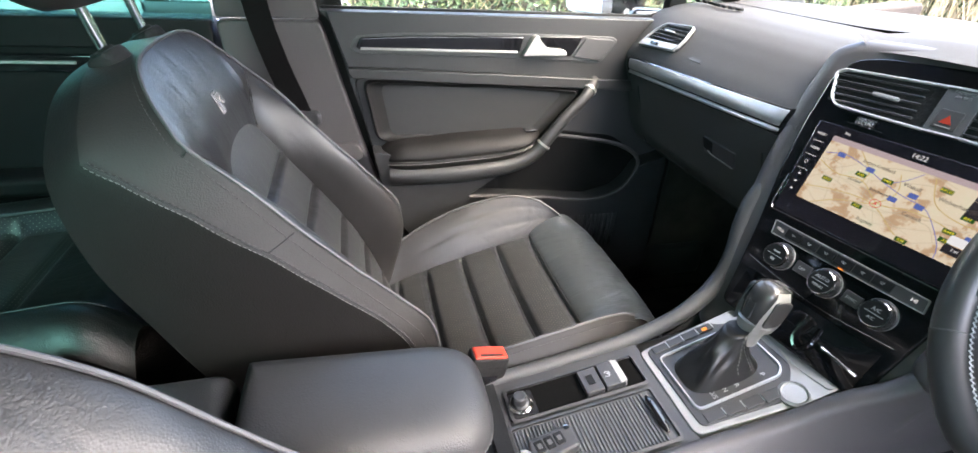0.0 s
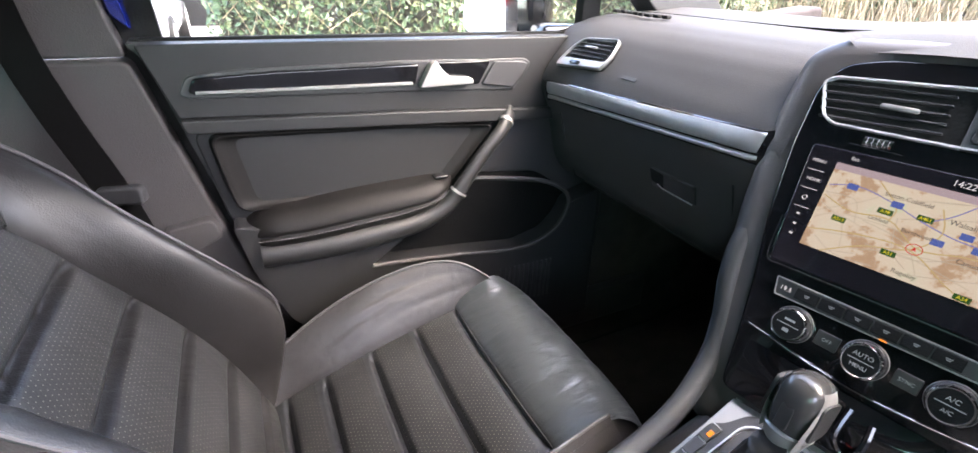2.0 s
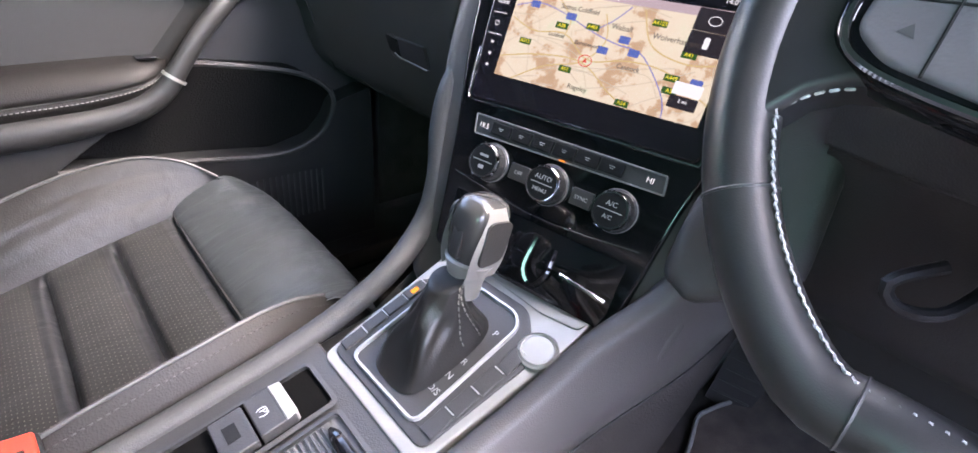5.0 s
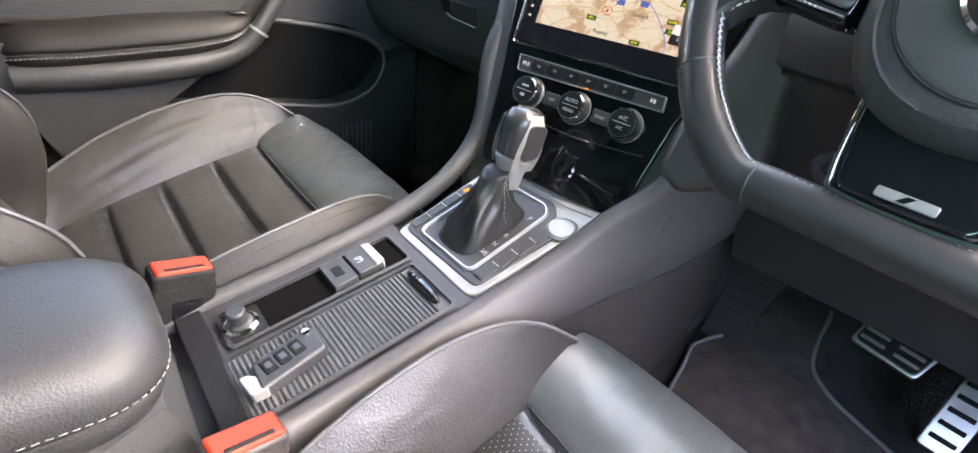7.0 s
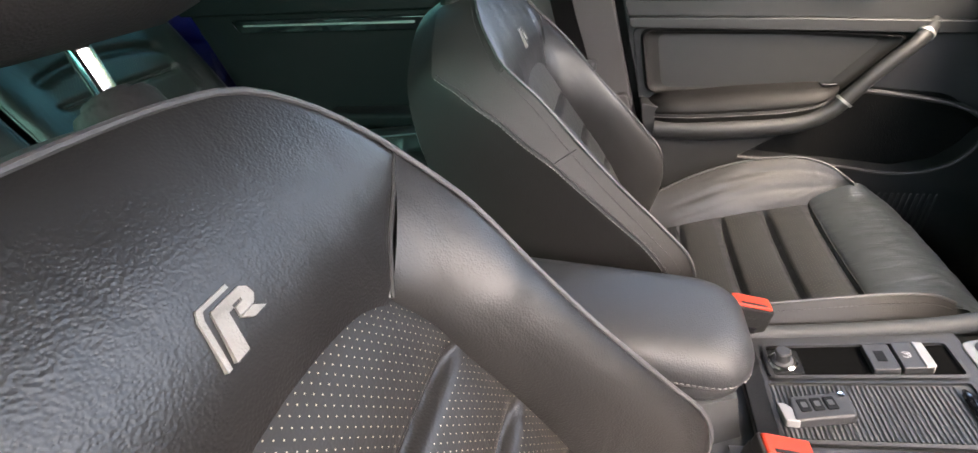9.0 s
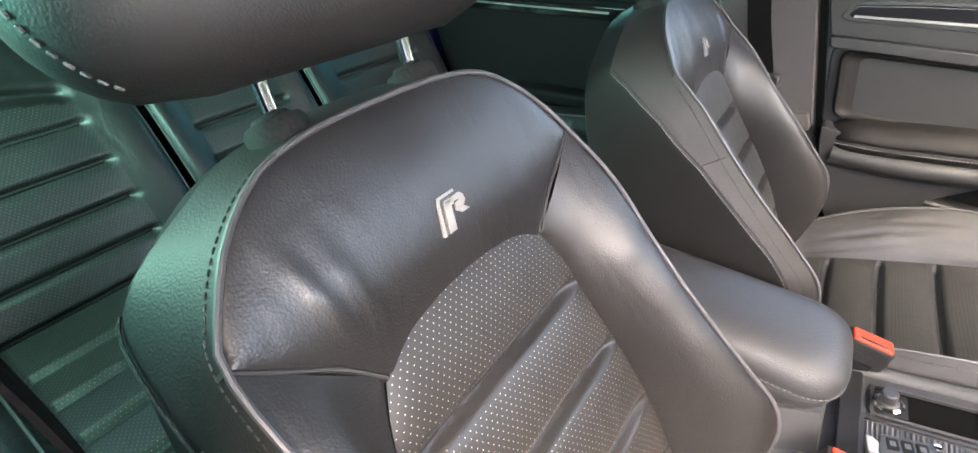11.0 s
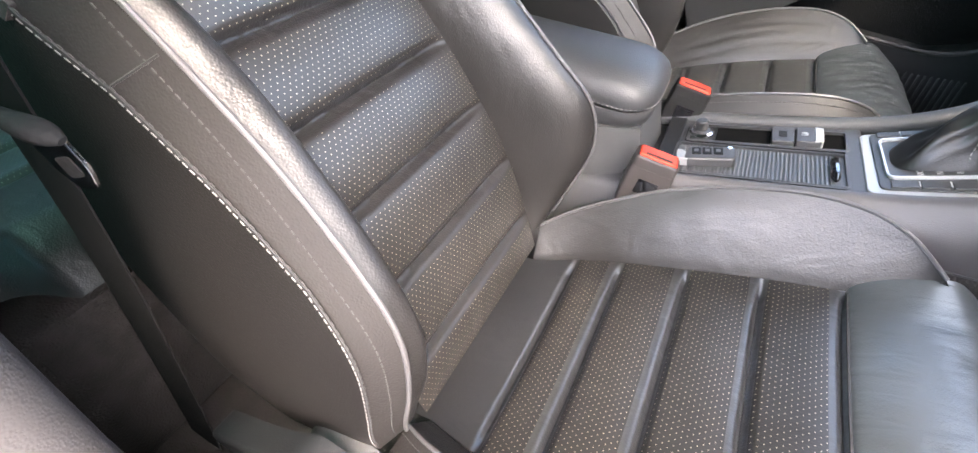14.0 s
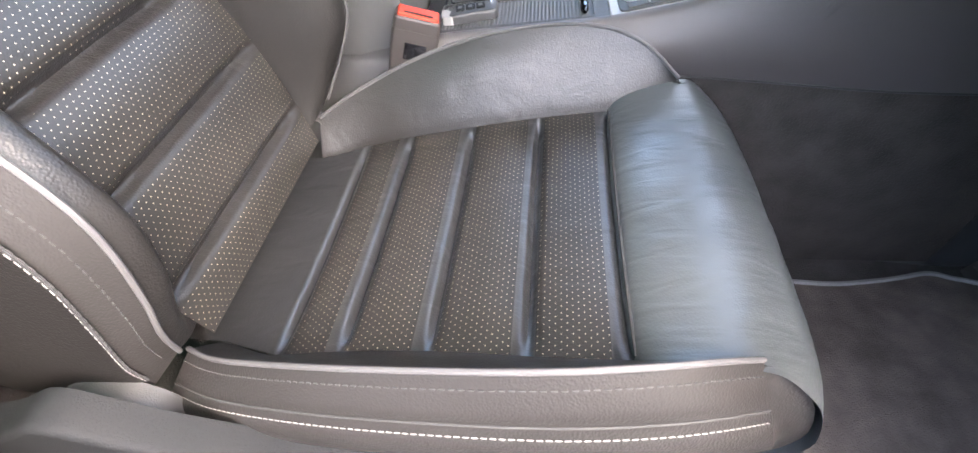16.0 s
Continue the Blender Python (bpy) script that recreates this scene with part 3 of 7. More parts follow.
part("armrest", grid(arm_skin, 40, 30), M_VINYL_DARK, door, "padded leather armrest", smooth=70)
part("seam", tube([arm_skin(0.04 + 0.92 * k / 30, 0.46) + Vector((0, -0.0004, 0)) for k in range(31)], 0.0012, 5), M_SEAM, door)
part("stitching", dashes([arm_skin(0.04 + 0.92 * k / 60, 0.52) + Vector((0, -0.0006, 0)) for k in range(61)], 0.004, 0.002, 0.0007), M_THREAD, door)
arm = spline([(0.335, -0.045, 0.382), (0.45, -0.052, 0.382), (0.56, -0.055, 0.390), (0.63, -0.056, 0.402), (0.675, -0.056, 0.425), (0.705, -0.056, 0.462), (0.745, -0.052, 0.512), (0.79, -0.044, 0.556), (0.812, -0.028, 0.577), (0.825, -0.005, 0.588)], 60)
part("pull_grip", tube(arm, [0.0225 - 0.0085 * min(1.0, max(0.0, (k - 18) / 24)) for k in range(60)], 16, flat=0.8, up=(0, 1, 0)), M_DOOR, door, "diagonal grip")
part("grip_band", tube([Vector((0.694, -0.056, 0.446)), Vector((0.697, -0.056, 0.450))], 0.0188, 14, flat=0.8, up=(0, 1, 0)), M_SILVER, door)
part("grip_band", tube([Vector((0.803, -0.036, 0.568)), Vector((0.807, -0.032, 0.572))], 0.0168, 14, flat=0.8, up=(0, 1, 0)), M_SILVER, door)
part("window_switch", prism(round_poly([(0.655, 0.5715), (0.682, 0.572), (0.682, 0.5765), (0.655, 0.5755)], 0.001), 0.036, 0.001, DOOR, base=0.016), M_GLOSS, door)
# Back sheet of the pocket, its recess shade painted in as black.
part("pocket_lining", prism(round_poly([(0.50, 0.50), (0.66, 0.51), (0.72, 0.565), (0.90, 0.545), (1.0, 0.48), (0.98, 0.40), (0.85, 0.34), (0.5, 0.38)], 0.02), 0.004, 0, DOOR), M_POCKET_SHADE, door)
low = [(0.300, 0.545), (0.335, 0.535), (0.42, 0.525), (0.655, 0.522), (0.605, 0.478), (0.56, 0.448), (0.532, 0.428), (0.520, 0.421), (0.60, 0.412), (0.72, 0.401), (0.845, 0.386), (0.92, 0.405), (0.954, 0.439), (0.972, 0.477), (1.05, 0.50), (1.06, 0.15), (0.52, 0.15), (0.456, 0.238), (0.365, 0.338), (0.318, 0.45)]
part("lower_panel", prism(round_poly(low, 0.012), 0.050, 0.014, DOOR), M_DOOR, door, "grained lower panel")
part("pocket_rim", tube(spline([(0.71, -0.02, 0.460), (0.76, -0.040, 0.461), (0.88, -0.047, 0.442), (0.940, -0.050, 0.417), (0.965, -0.050, 0.384), (0.954, -0.050, 0.342), (0.922, -0.050, 0.308), (0.845, -0.050, 0.287), (0.70, -0.050, 0.303), (0.60, -0.050, 0.313), (0.52, -0.050, 0.319)], 60), 0.0050, 8), M_PILLAR, door)
part("speaker_grille", join(*[box((0.80 + 0.012 * k, -0.051, 0.19), (0.004, 0.004, 0.10), 0.001) for k in range(12)]), M_HARD, door)
# outside mirror on the door
mir = part("mirror_housing", loft([[(0.905 + 0.005 * t, 0.20 + y, 0.755 + z) for y, z in round_poly([(-0.085 * f, -0.06 * f), (0.10 * f, -0.055 * f), (0.10 * f, 0.075 * f), (-0.07 * f, 0.085 * f)], 0.04)] for t, f in ((0, 1.0), (4, 1.02), (14, 0.9), (22, 0.6), (25, 0.2))]), M_GLOSS, door, "gloss black mirror housing", smooth=60)
part("mirror_glass", prism(round_poly([(-0.10, -0.055), (0.075, -0.05), (0.065, 0.072), (-0.09, 0.068)], 0.035), 0.003, 0.001, axes((0.898, 0.20, 0.755), (0.44, -0.90, 0), (0.07, 0, 1))), M_MIRROR, mir, "convex mirror glass")
part("mirror_arm", box((0.98, 0.085, 0.72), (0.12, 0.10, 0.035), 0.012), M_GLOSS, mir)

# rear passenger door
rear_door = thing("door_2", "dark closed rear car door with thin silver strip", "car door", (0, 0.72, 0.10), kind="structure")
RD = axes((0, 0, -0.10), (1, 0, 0), (0, 0, 1))
part("door_body", prism(round_poly([(-0.86, 0.80), (0.02, 0.80), (0.02, 0.14), (-0.45, 0.14), (-0.70, 0.35)], 0.02), 0.0, 0.0, RD, base=-0.05), M_REAR, rear_door)
part("door_cap", prism(round_poly([(-0.86, 0.80), (0.02, 0.80), (0.02, 0.745), (-0.86, 0.752)], 0.006), 0.02, 0.012, RD), M_REAR, rear_door)
part("inlay", prism(round_poly([(-0.72, 0.738), (-0.03, 0.732), (-0.03, 0.70), (-0.70, 0.706)], 0.01), 0.014, 0.003, RD), M_GLOSS, rear_door)
part("silver_strip", prism(round_poly([(-0.68, 0.7235), (-0.68, 0.7275), (-0.22, 0.7225), (-0.22, 0.718)], 0.001), 0.0205, 0.001, RD, base=0.005), M_SILVER, rear_door, "thin silver strip")
part("door_handle", prism(round_poly([(-0.195, 0.705), (-0.155, 0.735), (-0.145, 0.72), (-0.12, 0.712), (-0.12, 0.703)], 0.004), 0.03, 0.005, RD, base=0.012), M_SILVER, rear_door, "satin silver pull lever")
part("armrest", prism(round_poly([(-0.50, 0.47), (-0.50, 0.51), (-0.10, 0.515), (-0.10, 0.47)], 0.02), 0.06, 0.018, RD), M_REAR, rear_door)
part("lower_panel", prism(round_poly([(-0.66, 0.45), (-0.02, 0.45), (-0.02, 0.16), (-0.42, 0.16)], 0.02), 0.03, 0.01, RD), M_REAR, rear_door)
part("pocket_rim", tube(spline([(-0.45, -0.035, 0.26), (-0.30, -0.04, 0.28), (-0.16, -0.04, 0.28), (-0.10, -0.038, 0.24), (-0.14, -0.035, 0.20)], 24), 0.006, 8), M_REAR, rear_door)

# ---- rear bench ----
bench = thing("rear_bench", "black leather rear bench with pleated backrests and pale piping", "car seat", (-0.60, 0, 0.09))


BENCH_GROOVES = (0.10, 0.235, 0.37, 0.505, 0.64)


def inset(u):
    t = min(1.0, max(0.0, (abs(u) - 0.60) / 0.08))
    return 1 - t * t * (3 - 2 * t)


def bench_back(a, b, y0, y1):
    y, s, u = y0 + (y1 - y0) * a, b, 2 * a - 1
    top = 0.78 - 0.10 * u * u
    g = inset(u) * (-0.013 * sum(math.exp(-(((s - q) / 0.013) ** 2)) for q in BENCH_GROOVES) - 0.012 * math.exp(-(((s - top) / 0.02) ** 2)))
    g += 0.035 * max(0.0, abs(u) - 0.62) * math.sin(math.pi * min(1.0, (1 - abs(u)) / 0.38)) ** 0.5 * 4 * 0.38
    return Vector((-0.05 - 0.27 * s + 0.02 * math.sin(math.pi * s) + g - 0.05 * max(0, s - 0.93) * 14, y, 0.27 + 0.47 * s + 0.3 * g))


def bench_seat(a, b, y0, y1):
    u = 2 * a - 1
    z = 0.322 + 0.060 * b - 3.2 * max(0, b - 0.86) ** 2 - 0.010 * inset(u) * sum(math.exp(-(((b - q) / 0.014) ** 2)) for q in (0.2, 0.36, 0.52, 0.68))
    return Vector((-0.06 + 0.61 * b, y0 + (y1 - y0) * a, z + 0.045 * math.sin(math.pi * min(1.0, max(0.0, (abs(u) - 0.58) / 0.42))) ** 0.8))


for y0, y1 in ((0.19, 0.66), (-0.17, 0.17), (-0.66, -0.19)):
    for name, fn, lab, last in (("backrest", bench_back, "pleated perforated leather backrest", 0.74), ("cushion", bench_seat, "pleated perforated leather cushion", 0.70)):
        g = grid(lambda a, b: fn(a, b, y0, y1), 60, 110)
        ab = [(i / 60, j / 110) for j in range(111) for i in range(61)]
        slots = [1 if abs(2 * ab[f[0]][0] - 1) < 0.64 and ab[f[0]][1] < last - 0.1 * (2 * ab[f[0]][0] - 1) ** 2 else 0 for f in g[1]]
        part(name, g, [M_LEATHER, M_PERF_WORN], bench, lab, smooth=60, uv=[(y0 + (y1 - y0) * a, 0.55 * b) for a, b in ab], slots=slots)
    for u0 in (0.16, 0.84):
        part("piping", tube([bench_seat(u0, k / 30, y0, y1) + Vector((0, 0, 0.001)) for k in range(29)], 0.0026, 6), M_PIPE, bench)
    for q in BENCH_GROOVES:
        part("seam", tube([bench_back(0.5 + 0.30 * k, q, y0, y1) + Vector((0.0015, 0, 0.001)) for k in np.linspace(-1, 1, 13)], 0.0035, 6), M_SEAM, bench)
    edge = [bench_back(0.0, k / 20, y0, y1) for k in range(20)] + [bench_back(k / 20, 0.95, y0, y1) for k in range(21)] + [bench_back(1.0, 1 - k / 20, y0, y1) for k in range(1, 20)]
    part("piping", tube(edge, 0.003, 6), M_PIPE, bench)
    yc = (y0 + y1) / 2
    hr = part("headrest", loft([[(-0.36 + 0.035 * f * math.sin(q), yc + (0.075 + 0.05 * f) * math.copysign(abs(math.cos(q)) ** 0.6, math.cos(q)), 0.77 + 0.10 * t) for q in np.linspace(0, 2 * math.pi, 28, endpoint=False)] for t, f in ((0, 0.3), (0.1, 0.8), (0.4, 1.0), (0.8, 0.95), (0.95, 0.7), (1.0, 0.2))]), M_SIDE, bench, "low leather headrest", smooth=60)
    part("pedestal", box((0.20, yc, 0.14), (0.62, y1 - y0, 0.28), 0.02), M_CARPET, bench)
part("back_frame", box((-0.40, 0, 0.45), (0.06, 1.3, 0.62), 0.02), M_HARD, bench)
for y in (0.24, -0.24, -0.30):
    part("belt_socket", box((-0.02, y, 0.265), (0.03, 0.03, 0.05), 0.004), M_HARD, bench)

# ---- belts ----
def ribbon(points, width, across, thick=0.0014):
    p = [Vector(q) for q in points]
    a = Vector(across).normalized() * width / 2
    loops = []
    for i, q in enumerate(p):
        d = (p[min(i + 1, len(p) - 1)] - p[max(i - 1, 0)]).normalized()
        s = (a - d * a.dot(d)).normalized() * width / 2
        n = s.cross(d).normalized() * thick / 2
        loops.append([q - s + n, q - s * 0.34 + n * 1.5, q - s * 0.3 + n, q + s * 0.3 + n, q + s * 0.34 + n * 1.5, q + s + n, q + s - n, q - s - n])
    return loft(loops)


belt = thing("seat_belt", "black woven seat belt hanging unbuckled with its tongue", "seat belt", (0.2, -0.60, 0.09))
L = Matrix.Translation((-0.2, 0.60, -0.09))
path = spline([(0.11, -0.58, 1.10), (0.134, -0.562, 0.88), (0.127, -0.563, 0.78), (0.119, -0.5635, 0.68), (0.104, -0.565, 0.55), (0.075, -0.567, 0.40), (0.03, -0.57, 0.20)], 30)
part("webbing", moved(ribbon(path, 0.047, (1.0, -0.02, 0)), L), M_WEB, belt)
grip = spline([(0.104, -0.585, 0.680), (0.122, -0.581, 0.674), (0.142, -0.576, 0.667), (0.160, -0.571, 0.660), (0.167, -0.569, 0.657)], 16)
part("tongue_grip", moved(tube(grip, [0.003, 0.0048, 0.0052, 0.0052, 0.0052, 0.0052, 0.0052, 0.0053, 0.0055, 0.006, 0.0068, 0.0075, 0.0078, 0.0074, 0.006, 0.003], 12, flat=0.75), L), M_RUBBER, belt, "black plastic tongue grip")
T = axes((0.152, -0.570, 0.658), (0.18, 0.10, -0.97), (0.9, 0.25, 0.2))
part("tongue_plate", moved(prism(round_poly([(0.0, -0.011), (0.022, -0.011), (0.036, -0.006), (0.036, 0.006), (0.022, 0.011), (0.0, 0.011)], 0.004), 0.0012, 0.0005, T, base=-0.0012), L), M_CHROME, belt, "chrome tongue plate")
part("tongue_slot", moved(prism(rounded(0.014, -0.005, 0.027, 0.005, 0.002), 0.0016, 0, T, base=-0.0016), L), M_RUBBER, belt)

belt = thing("seat_belt", "black woven seat belt resting against the door pillar", "seat belt", (0.12, 0.69, 0.09))
L = Matrix.Translation((-0.12, -0.69, -0.09))
path = spline([(0.09, 0.675, 1.12), (0.105, 0.672, 0.86), (0.128, 0.664, 0.74), (0.165, 0.650, 0.62), (0.20, 0.630, 0.45), (0.22, 0.62, 0.25)], 30)
part("webbing", moved(ribbon(path, 0.047, (1, -0.25, 0)), L), M_WEB, belt)
T = axes((0.172, 0.646, 0.625), (1, -0.25, 0), (0, 0, 1))
part("tongue_grip", moved(prism(rounded(-0.030, -0.014, 0.030, 0.014, 0.009), 0.008, 0.005, T, base=-0.008), L), M_HARD, belt, "black plastic tongue grip")


def buckle(x, y, z, lean, turn, cover, label):
    ob = thing("belt_buckle", label, "belt buckle", (x, y, 0.10), "belt buckles")
    m = pose(0, 0, z - 0.10, 0, lean, turn)
    part("stalk", tube([m @ Vector((0, 0, -0.06)), m @ Vector((0, 0, -0.17))], 0.010, 8), M_HARD, ob)
    part("collar", moved(prism(rounded(-0.0275, -0.0145, 0.0275, 0.0145, 0.005), -0.002, 0.004, None, base=-0.022), m), cover, ob)
    part("body", moved(loft([[(px_ * f, py_ * f, zz) for px_, py_ in rounded(-0.0285, -0.0155, 0.0285, 0.0155, 0.005)] for zz, f in ((-0.086, 0.86), (-0.083, 0.92), (-0.05, 0.98), (-0.020, 1.0), (-0.0175, 0.97))]), m), cover, ob, smooth=50)
    part("window", moved(box((0.002, 0, -0.043), (0.027, 0.0318, 0.022), 0.001), m), M_GLOSS, ob)
    part("release_button", moved(prism(rounded(-0.0245, -0.0118, 0.0245, 0.0118, 0.003), 0.001, 0.003, None, base=-0.012), m), M_RED, ob, "red release button")
    part("slot", moved(box((0.0, -0.0075, 0.0006), (0.034, 0.0035, 0.003), 0.0005), m), M_RUBBER, ob)
    return ob


buckle(0.420, -0.112, 0.455, 12, 6, M_BUCKLE, "belt buckle with grey cover and red button beside the console")
buckle(0.430, 0.100, 0.460, 12, 4, M_RUBBER, "black belt buckle with red button between console and seat")

# ---- dashboard ----
dash = thing("dashboard", "dark grained dashboard with silver strip, vents and glovebox", "dashboard", (1.0, 0, 0.10))
DL = Matrix.Translation((-1.0, 0, -0.10))


def dpart(n, g, mat, parent=dash, lab="", **k):
    return part(n, moved(g, DL), mat, parent, lab, **k)


FACE = [(0.45, 1.30), (0.47, 1.16), (0.50, 1.06), (0.53, 0.99), (0.56, 0.955), (0.60, 0.935), (0.65, 0.920), (0.69, 0.905), (0.715, 0.893), (0.735, 0.886), (0.755, 0.887), (0.775, 0.897), (0.80, 0.916), (0.82, 0.933), (0.84, 0.955), (0.855, 0.985), (0.864, 1.02), (0.868, 1.06), (0.8695, 1.10)]
face_x = hermite([p[0] for p in FACE], [p[1] for p in FACE])
zs = np.concatenate([np.linspace(0.45, 0.70, 24), np.linspace(0.705, 0.8695, 70)])


def dash_skin(y0, y1, n, extra=lambda y, z: (0, 0)):
    def fn(a, b):
        y, z = y0 + (y1 - y0) * a, float(zs[int(round(b * (len(zs) - 1)))])
        ex, ez = extra(y, z)
        near = max(0.0, abs(y) - 0.60) / 0.14
        return Vector((face_x(z) + 0.02 * near**2 + ex, y, z - 0.012 * near**2 + ez))

    return grid(fn, n, len(zs) - 1)


dpart("dash_skin", dash_skin(0.165, 0.745, 40), M_DASH, lab="soft grained dashboard skin", smooth=60)
def top_height(x, y):
    """The dashboard's upper face: a low crown, higher in the middle, falling to the windscreen."""
    mid = 1 / (1 + math.exp((y - 0.17) / 0.05))
    near = max(0.0, abs(y) - 0.60) / 0.14
    crest = 0.8695 + 0.024 * mid + 0.012 * min(1.0, max(0.0, (x - 1.09) / 0.10))
    return crest - 0.05 * max(0.0, x - 1.12) ** 1.2 * (1 - 0.5 * mid) - 0.012 * near**2 - (0.05 * max(0.0, 1.02 - x) + 0.35 * max(0.0, 0.985 - x) if mid > 0.5 else 0)


def top_point(a, b):
    y = -0.745 + 1.49 * a
    x = 0.94 + 0.825 * b if a < 0.62 else 1.0985 + 0.6665 * b
    return x, y, top_height(x, y)


dpart("dash_top", grid(top_point, 60, 60), M_DASH, smooth=60)


def on_face(y, z, proud):
    e = 0.002
    nx, nz = -1.0, (face_x(z + e) - face_x(z - e)) / (2 * e)
    k = proud / math.hypot(nx, nz)
    near = max(0.0, abs(y) - 0.60) / 0.14
    return Vector((face_x(z) + 0.02 * near**2 + nx * k, y, z - 0.012 * near**2 + nz * k))


def band(y0, y1, low, high, proud, nz=8, ny=40, edge=0.25):
    """A trim strip that follows the dashboard's face, with rounded edges."""
    def fn(a, b):
        y = y0 + (y1 - y0) * a
        lo, hi = low(a), high(a)
        h = proud * min(1, math.sin(math.pi * min(1, max(0, b))) ** edge if 0 < b < 1 else 0) - 0.003 * (b <= 0 or b >= 1)
        h *= 1 if 0 < a < 1 else 0
        return on_face(y, lo + (hi - lo) * b, h)

    return grid(fn, ny, nz)


dpart("trim_recess", band(0.672, 0.183, lambda a: 0.706 + 0.022 * a, lambda a: 0.752 + 0.024 * a, 0.002), M_GLOSS)
dpart("inlay", band(0.664, 0.189, lambda a: 0.722 + 0.0215 * a, lambda a: 0.748 + 0.023 * a, 0.006), M_INLAY, lab="dark metallic inlay")
dpart("silver_strip", band(0.664, 0.189, lambda a: 0.7155 + 0.0215 * a, lambda a: 0.7225 + 0.0215 * a, 0.0075, 6), M_STRIP, lab="satin silver strip")
# glovebox lid, its gap and its catch
gap = [on_face(y, z, 0.0006) for y, z in ((0.63, 0.690), (0.63, 0.56), (0.60, 0.545), (0.26, 0.535), (0.235, 0.55), (0.225, 0.690))]
dpart("glovebox_gap", tube(spline(gap, 60), 0.0018, 5), M_SEAM)
catch = axes(on_face(0.335, 0.645, 0.0), (0, -1, 0), (-0.36, 0, 0.93))
dpart("glovebox_catch", prism(rounded(-0.045, -0.017, 0.045, 0.017, 0.003), 0.003, 0.001, catch, base=-0.004), M_HARD)
dpart("catch_bowl", prism(round_poly([(-0.045, -0.006), (-0.02, -0.012), (-0.016, 0.014), (-0.045, 0.017)], 0.003), 0.0036, 0.0003, catch, base=0.0), M_RUBBER)
dpart("catch_lip", tube([catch @ Vector(q) for q in ((-0.032, -0.008, 0.004), (-0.02, -0.012, 0.005), (0.040, -0.016, 0.004))], 0.0012, 6), M_SILVER)
# vent at the passenger's end
V = axes(on_face(0.578, 0.803, 0.001), (0, -1, 0.04), (0.66, 0, 0.75))
frame_line = round_poly([(-0.066, -0.034), (0.062, -0.026), (0.068, 0.0), (0.060, 0.034), (-0.032, 0.030), (-0.052, 0.010)], 0.010)
vent = dpart("side_vent", prism(frame_line, 0.003, 0.001, V, base=-0.004), M_RUBBER, lab="slatted air vent in a silver frame")
dpart("vent_frame", ring(frame_line, 0.0030, 0.007, V), M_SILVER, vent)
dpart("vent_frame_foot", prism(round_poly([(-0.064, -0.034), (0.060, -0.027), (0.062, -0.013), (-0.056, -0.016)], 0.004), 0.0065, 0.002, V), M_SILVER, vent)
for k in range(5):
    v = -0.008 + 0.0085 * k
    dpart("slat", box((0.004 + 0.002 * k, v, 0.004), (0.098 - 0.006 * abs(k - 1), 0.0022, 0.006), 0.0007, 1, V), M_HARD, vent)
dpart("vent_tab", box((0.004, 0.010, 0.008), (0.034, 0.004, 0.004), 0.001, 2, V), M_SILVER, vent)
dpart("vent_wheel", box((-0.010, -0.024, 0.008), (0.026, 0.006, 0.004), 0.001, 2, V), M_GLOSS, vent)
dpart("demist_slot", join(*[box((1.02 + 0.004 * math.sin(k), 0.64 - 0.018 * k, 0.871 - 0.0002 * k), (0.012, 0.013, 0.006), 0.002) for k in range(8)]), M_RUBBER)
dpart("airbag_mark", prism(rounded(-0.016, -0.003, 0.016, 0.003, 0.001), 0.0008, 0.0002, axes(on_face(0.45, 0.785, 0.0), (0, -1, 0), (0.66, 0, 0.75)), base=-0.002), M_HARD)

# driver's half: binnacle, lower panel, column
dpart("driver_skin", dash_skin(-0.745, -0.185, 20, lambda y, z: (-0.05 * math.exp(-(((y + 0.345) / 0.16) ** 4)) * (z > 0.70), 0.05 * math.exp(-(((y + 0.345) / 0.17) ** 4)) * max(0.0, (z - 0.80) / 0.1) * (z < 0.875))), M_HARD, smooth=60)
dpart("binnacle", prism(round_poly([(-0.16, -0.06), (0.16, -0.06), (0.15, 0.05), (0.08, 0.08), (-0.08, 0.08), (-0.15, 0.05)], 0.03), 0.01, 0.004, axes((0.88, -0.345, 0.80), (0, -1, 0), (0.4, 0, 0.9)), base=-0.08), M_GLOSS)
dpart("column_shroud", tube(spline([(0.80, -0.345, 0.765), (0.88, -0.345, 0.72), (1.0, -0.345, 0.66)], 12), [0.05, 0.055, 0.06, 0.065, 0.07, 0.07, 0.07, 0.07, 0.075, 0.08, 0.08, 0.08], 16), M_HARD)
dpart("column_lever", tube(spline([(0.93, -0.30, 0.650), (0.89, -0.284, 0.628), (0.882, -0.262, 0.622), (0.882, -0.252, 0.636), (0.90, -0.272, 0.652)], 20), 0.0045, 8), M_HARD)
dpart("knee_panel", grid(lambda a, b: (0.93 + 0.16 * b + 0.02 * math.sin(math.pi * a), -0.74 + 0.575 * a, 0.66 - 0.26 * b), 12, 8), M_HARD, smooth=60)

# ---- centre stack ----
STACK = axes((0.85, 0, 0.60), (0.17, -0.985, 0), (0.375, 0.0647, 0.925))
stack = thing("centre_stack", "gloss black centre stack with large screen, vents and climate dials", "centre console", (0.85, 0, 0.10))
S0 = Matrix.Translation((-0.85, 0, -0.10)) @ STACK


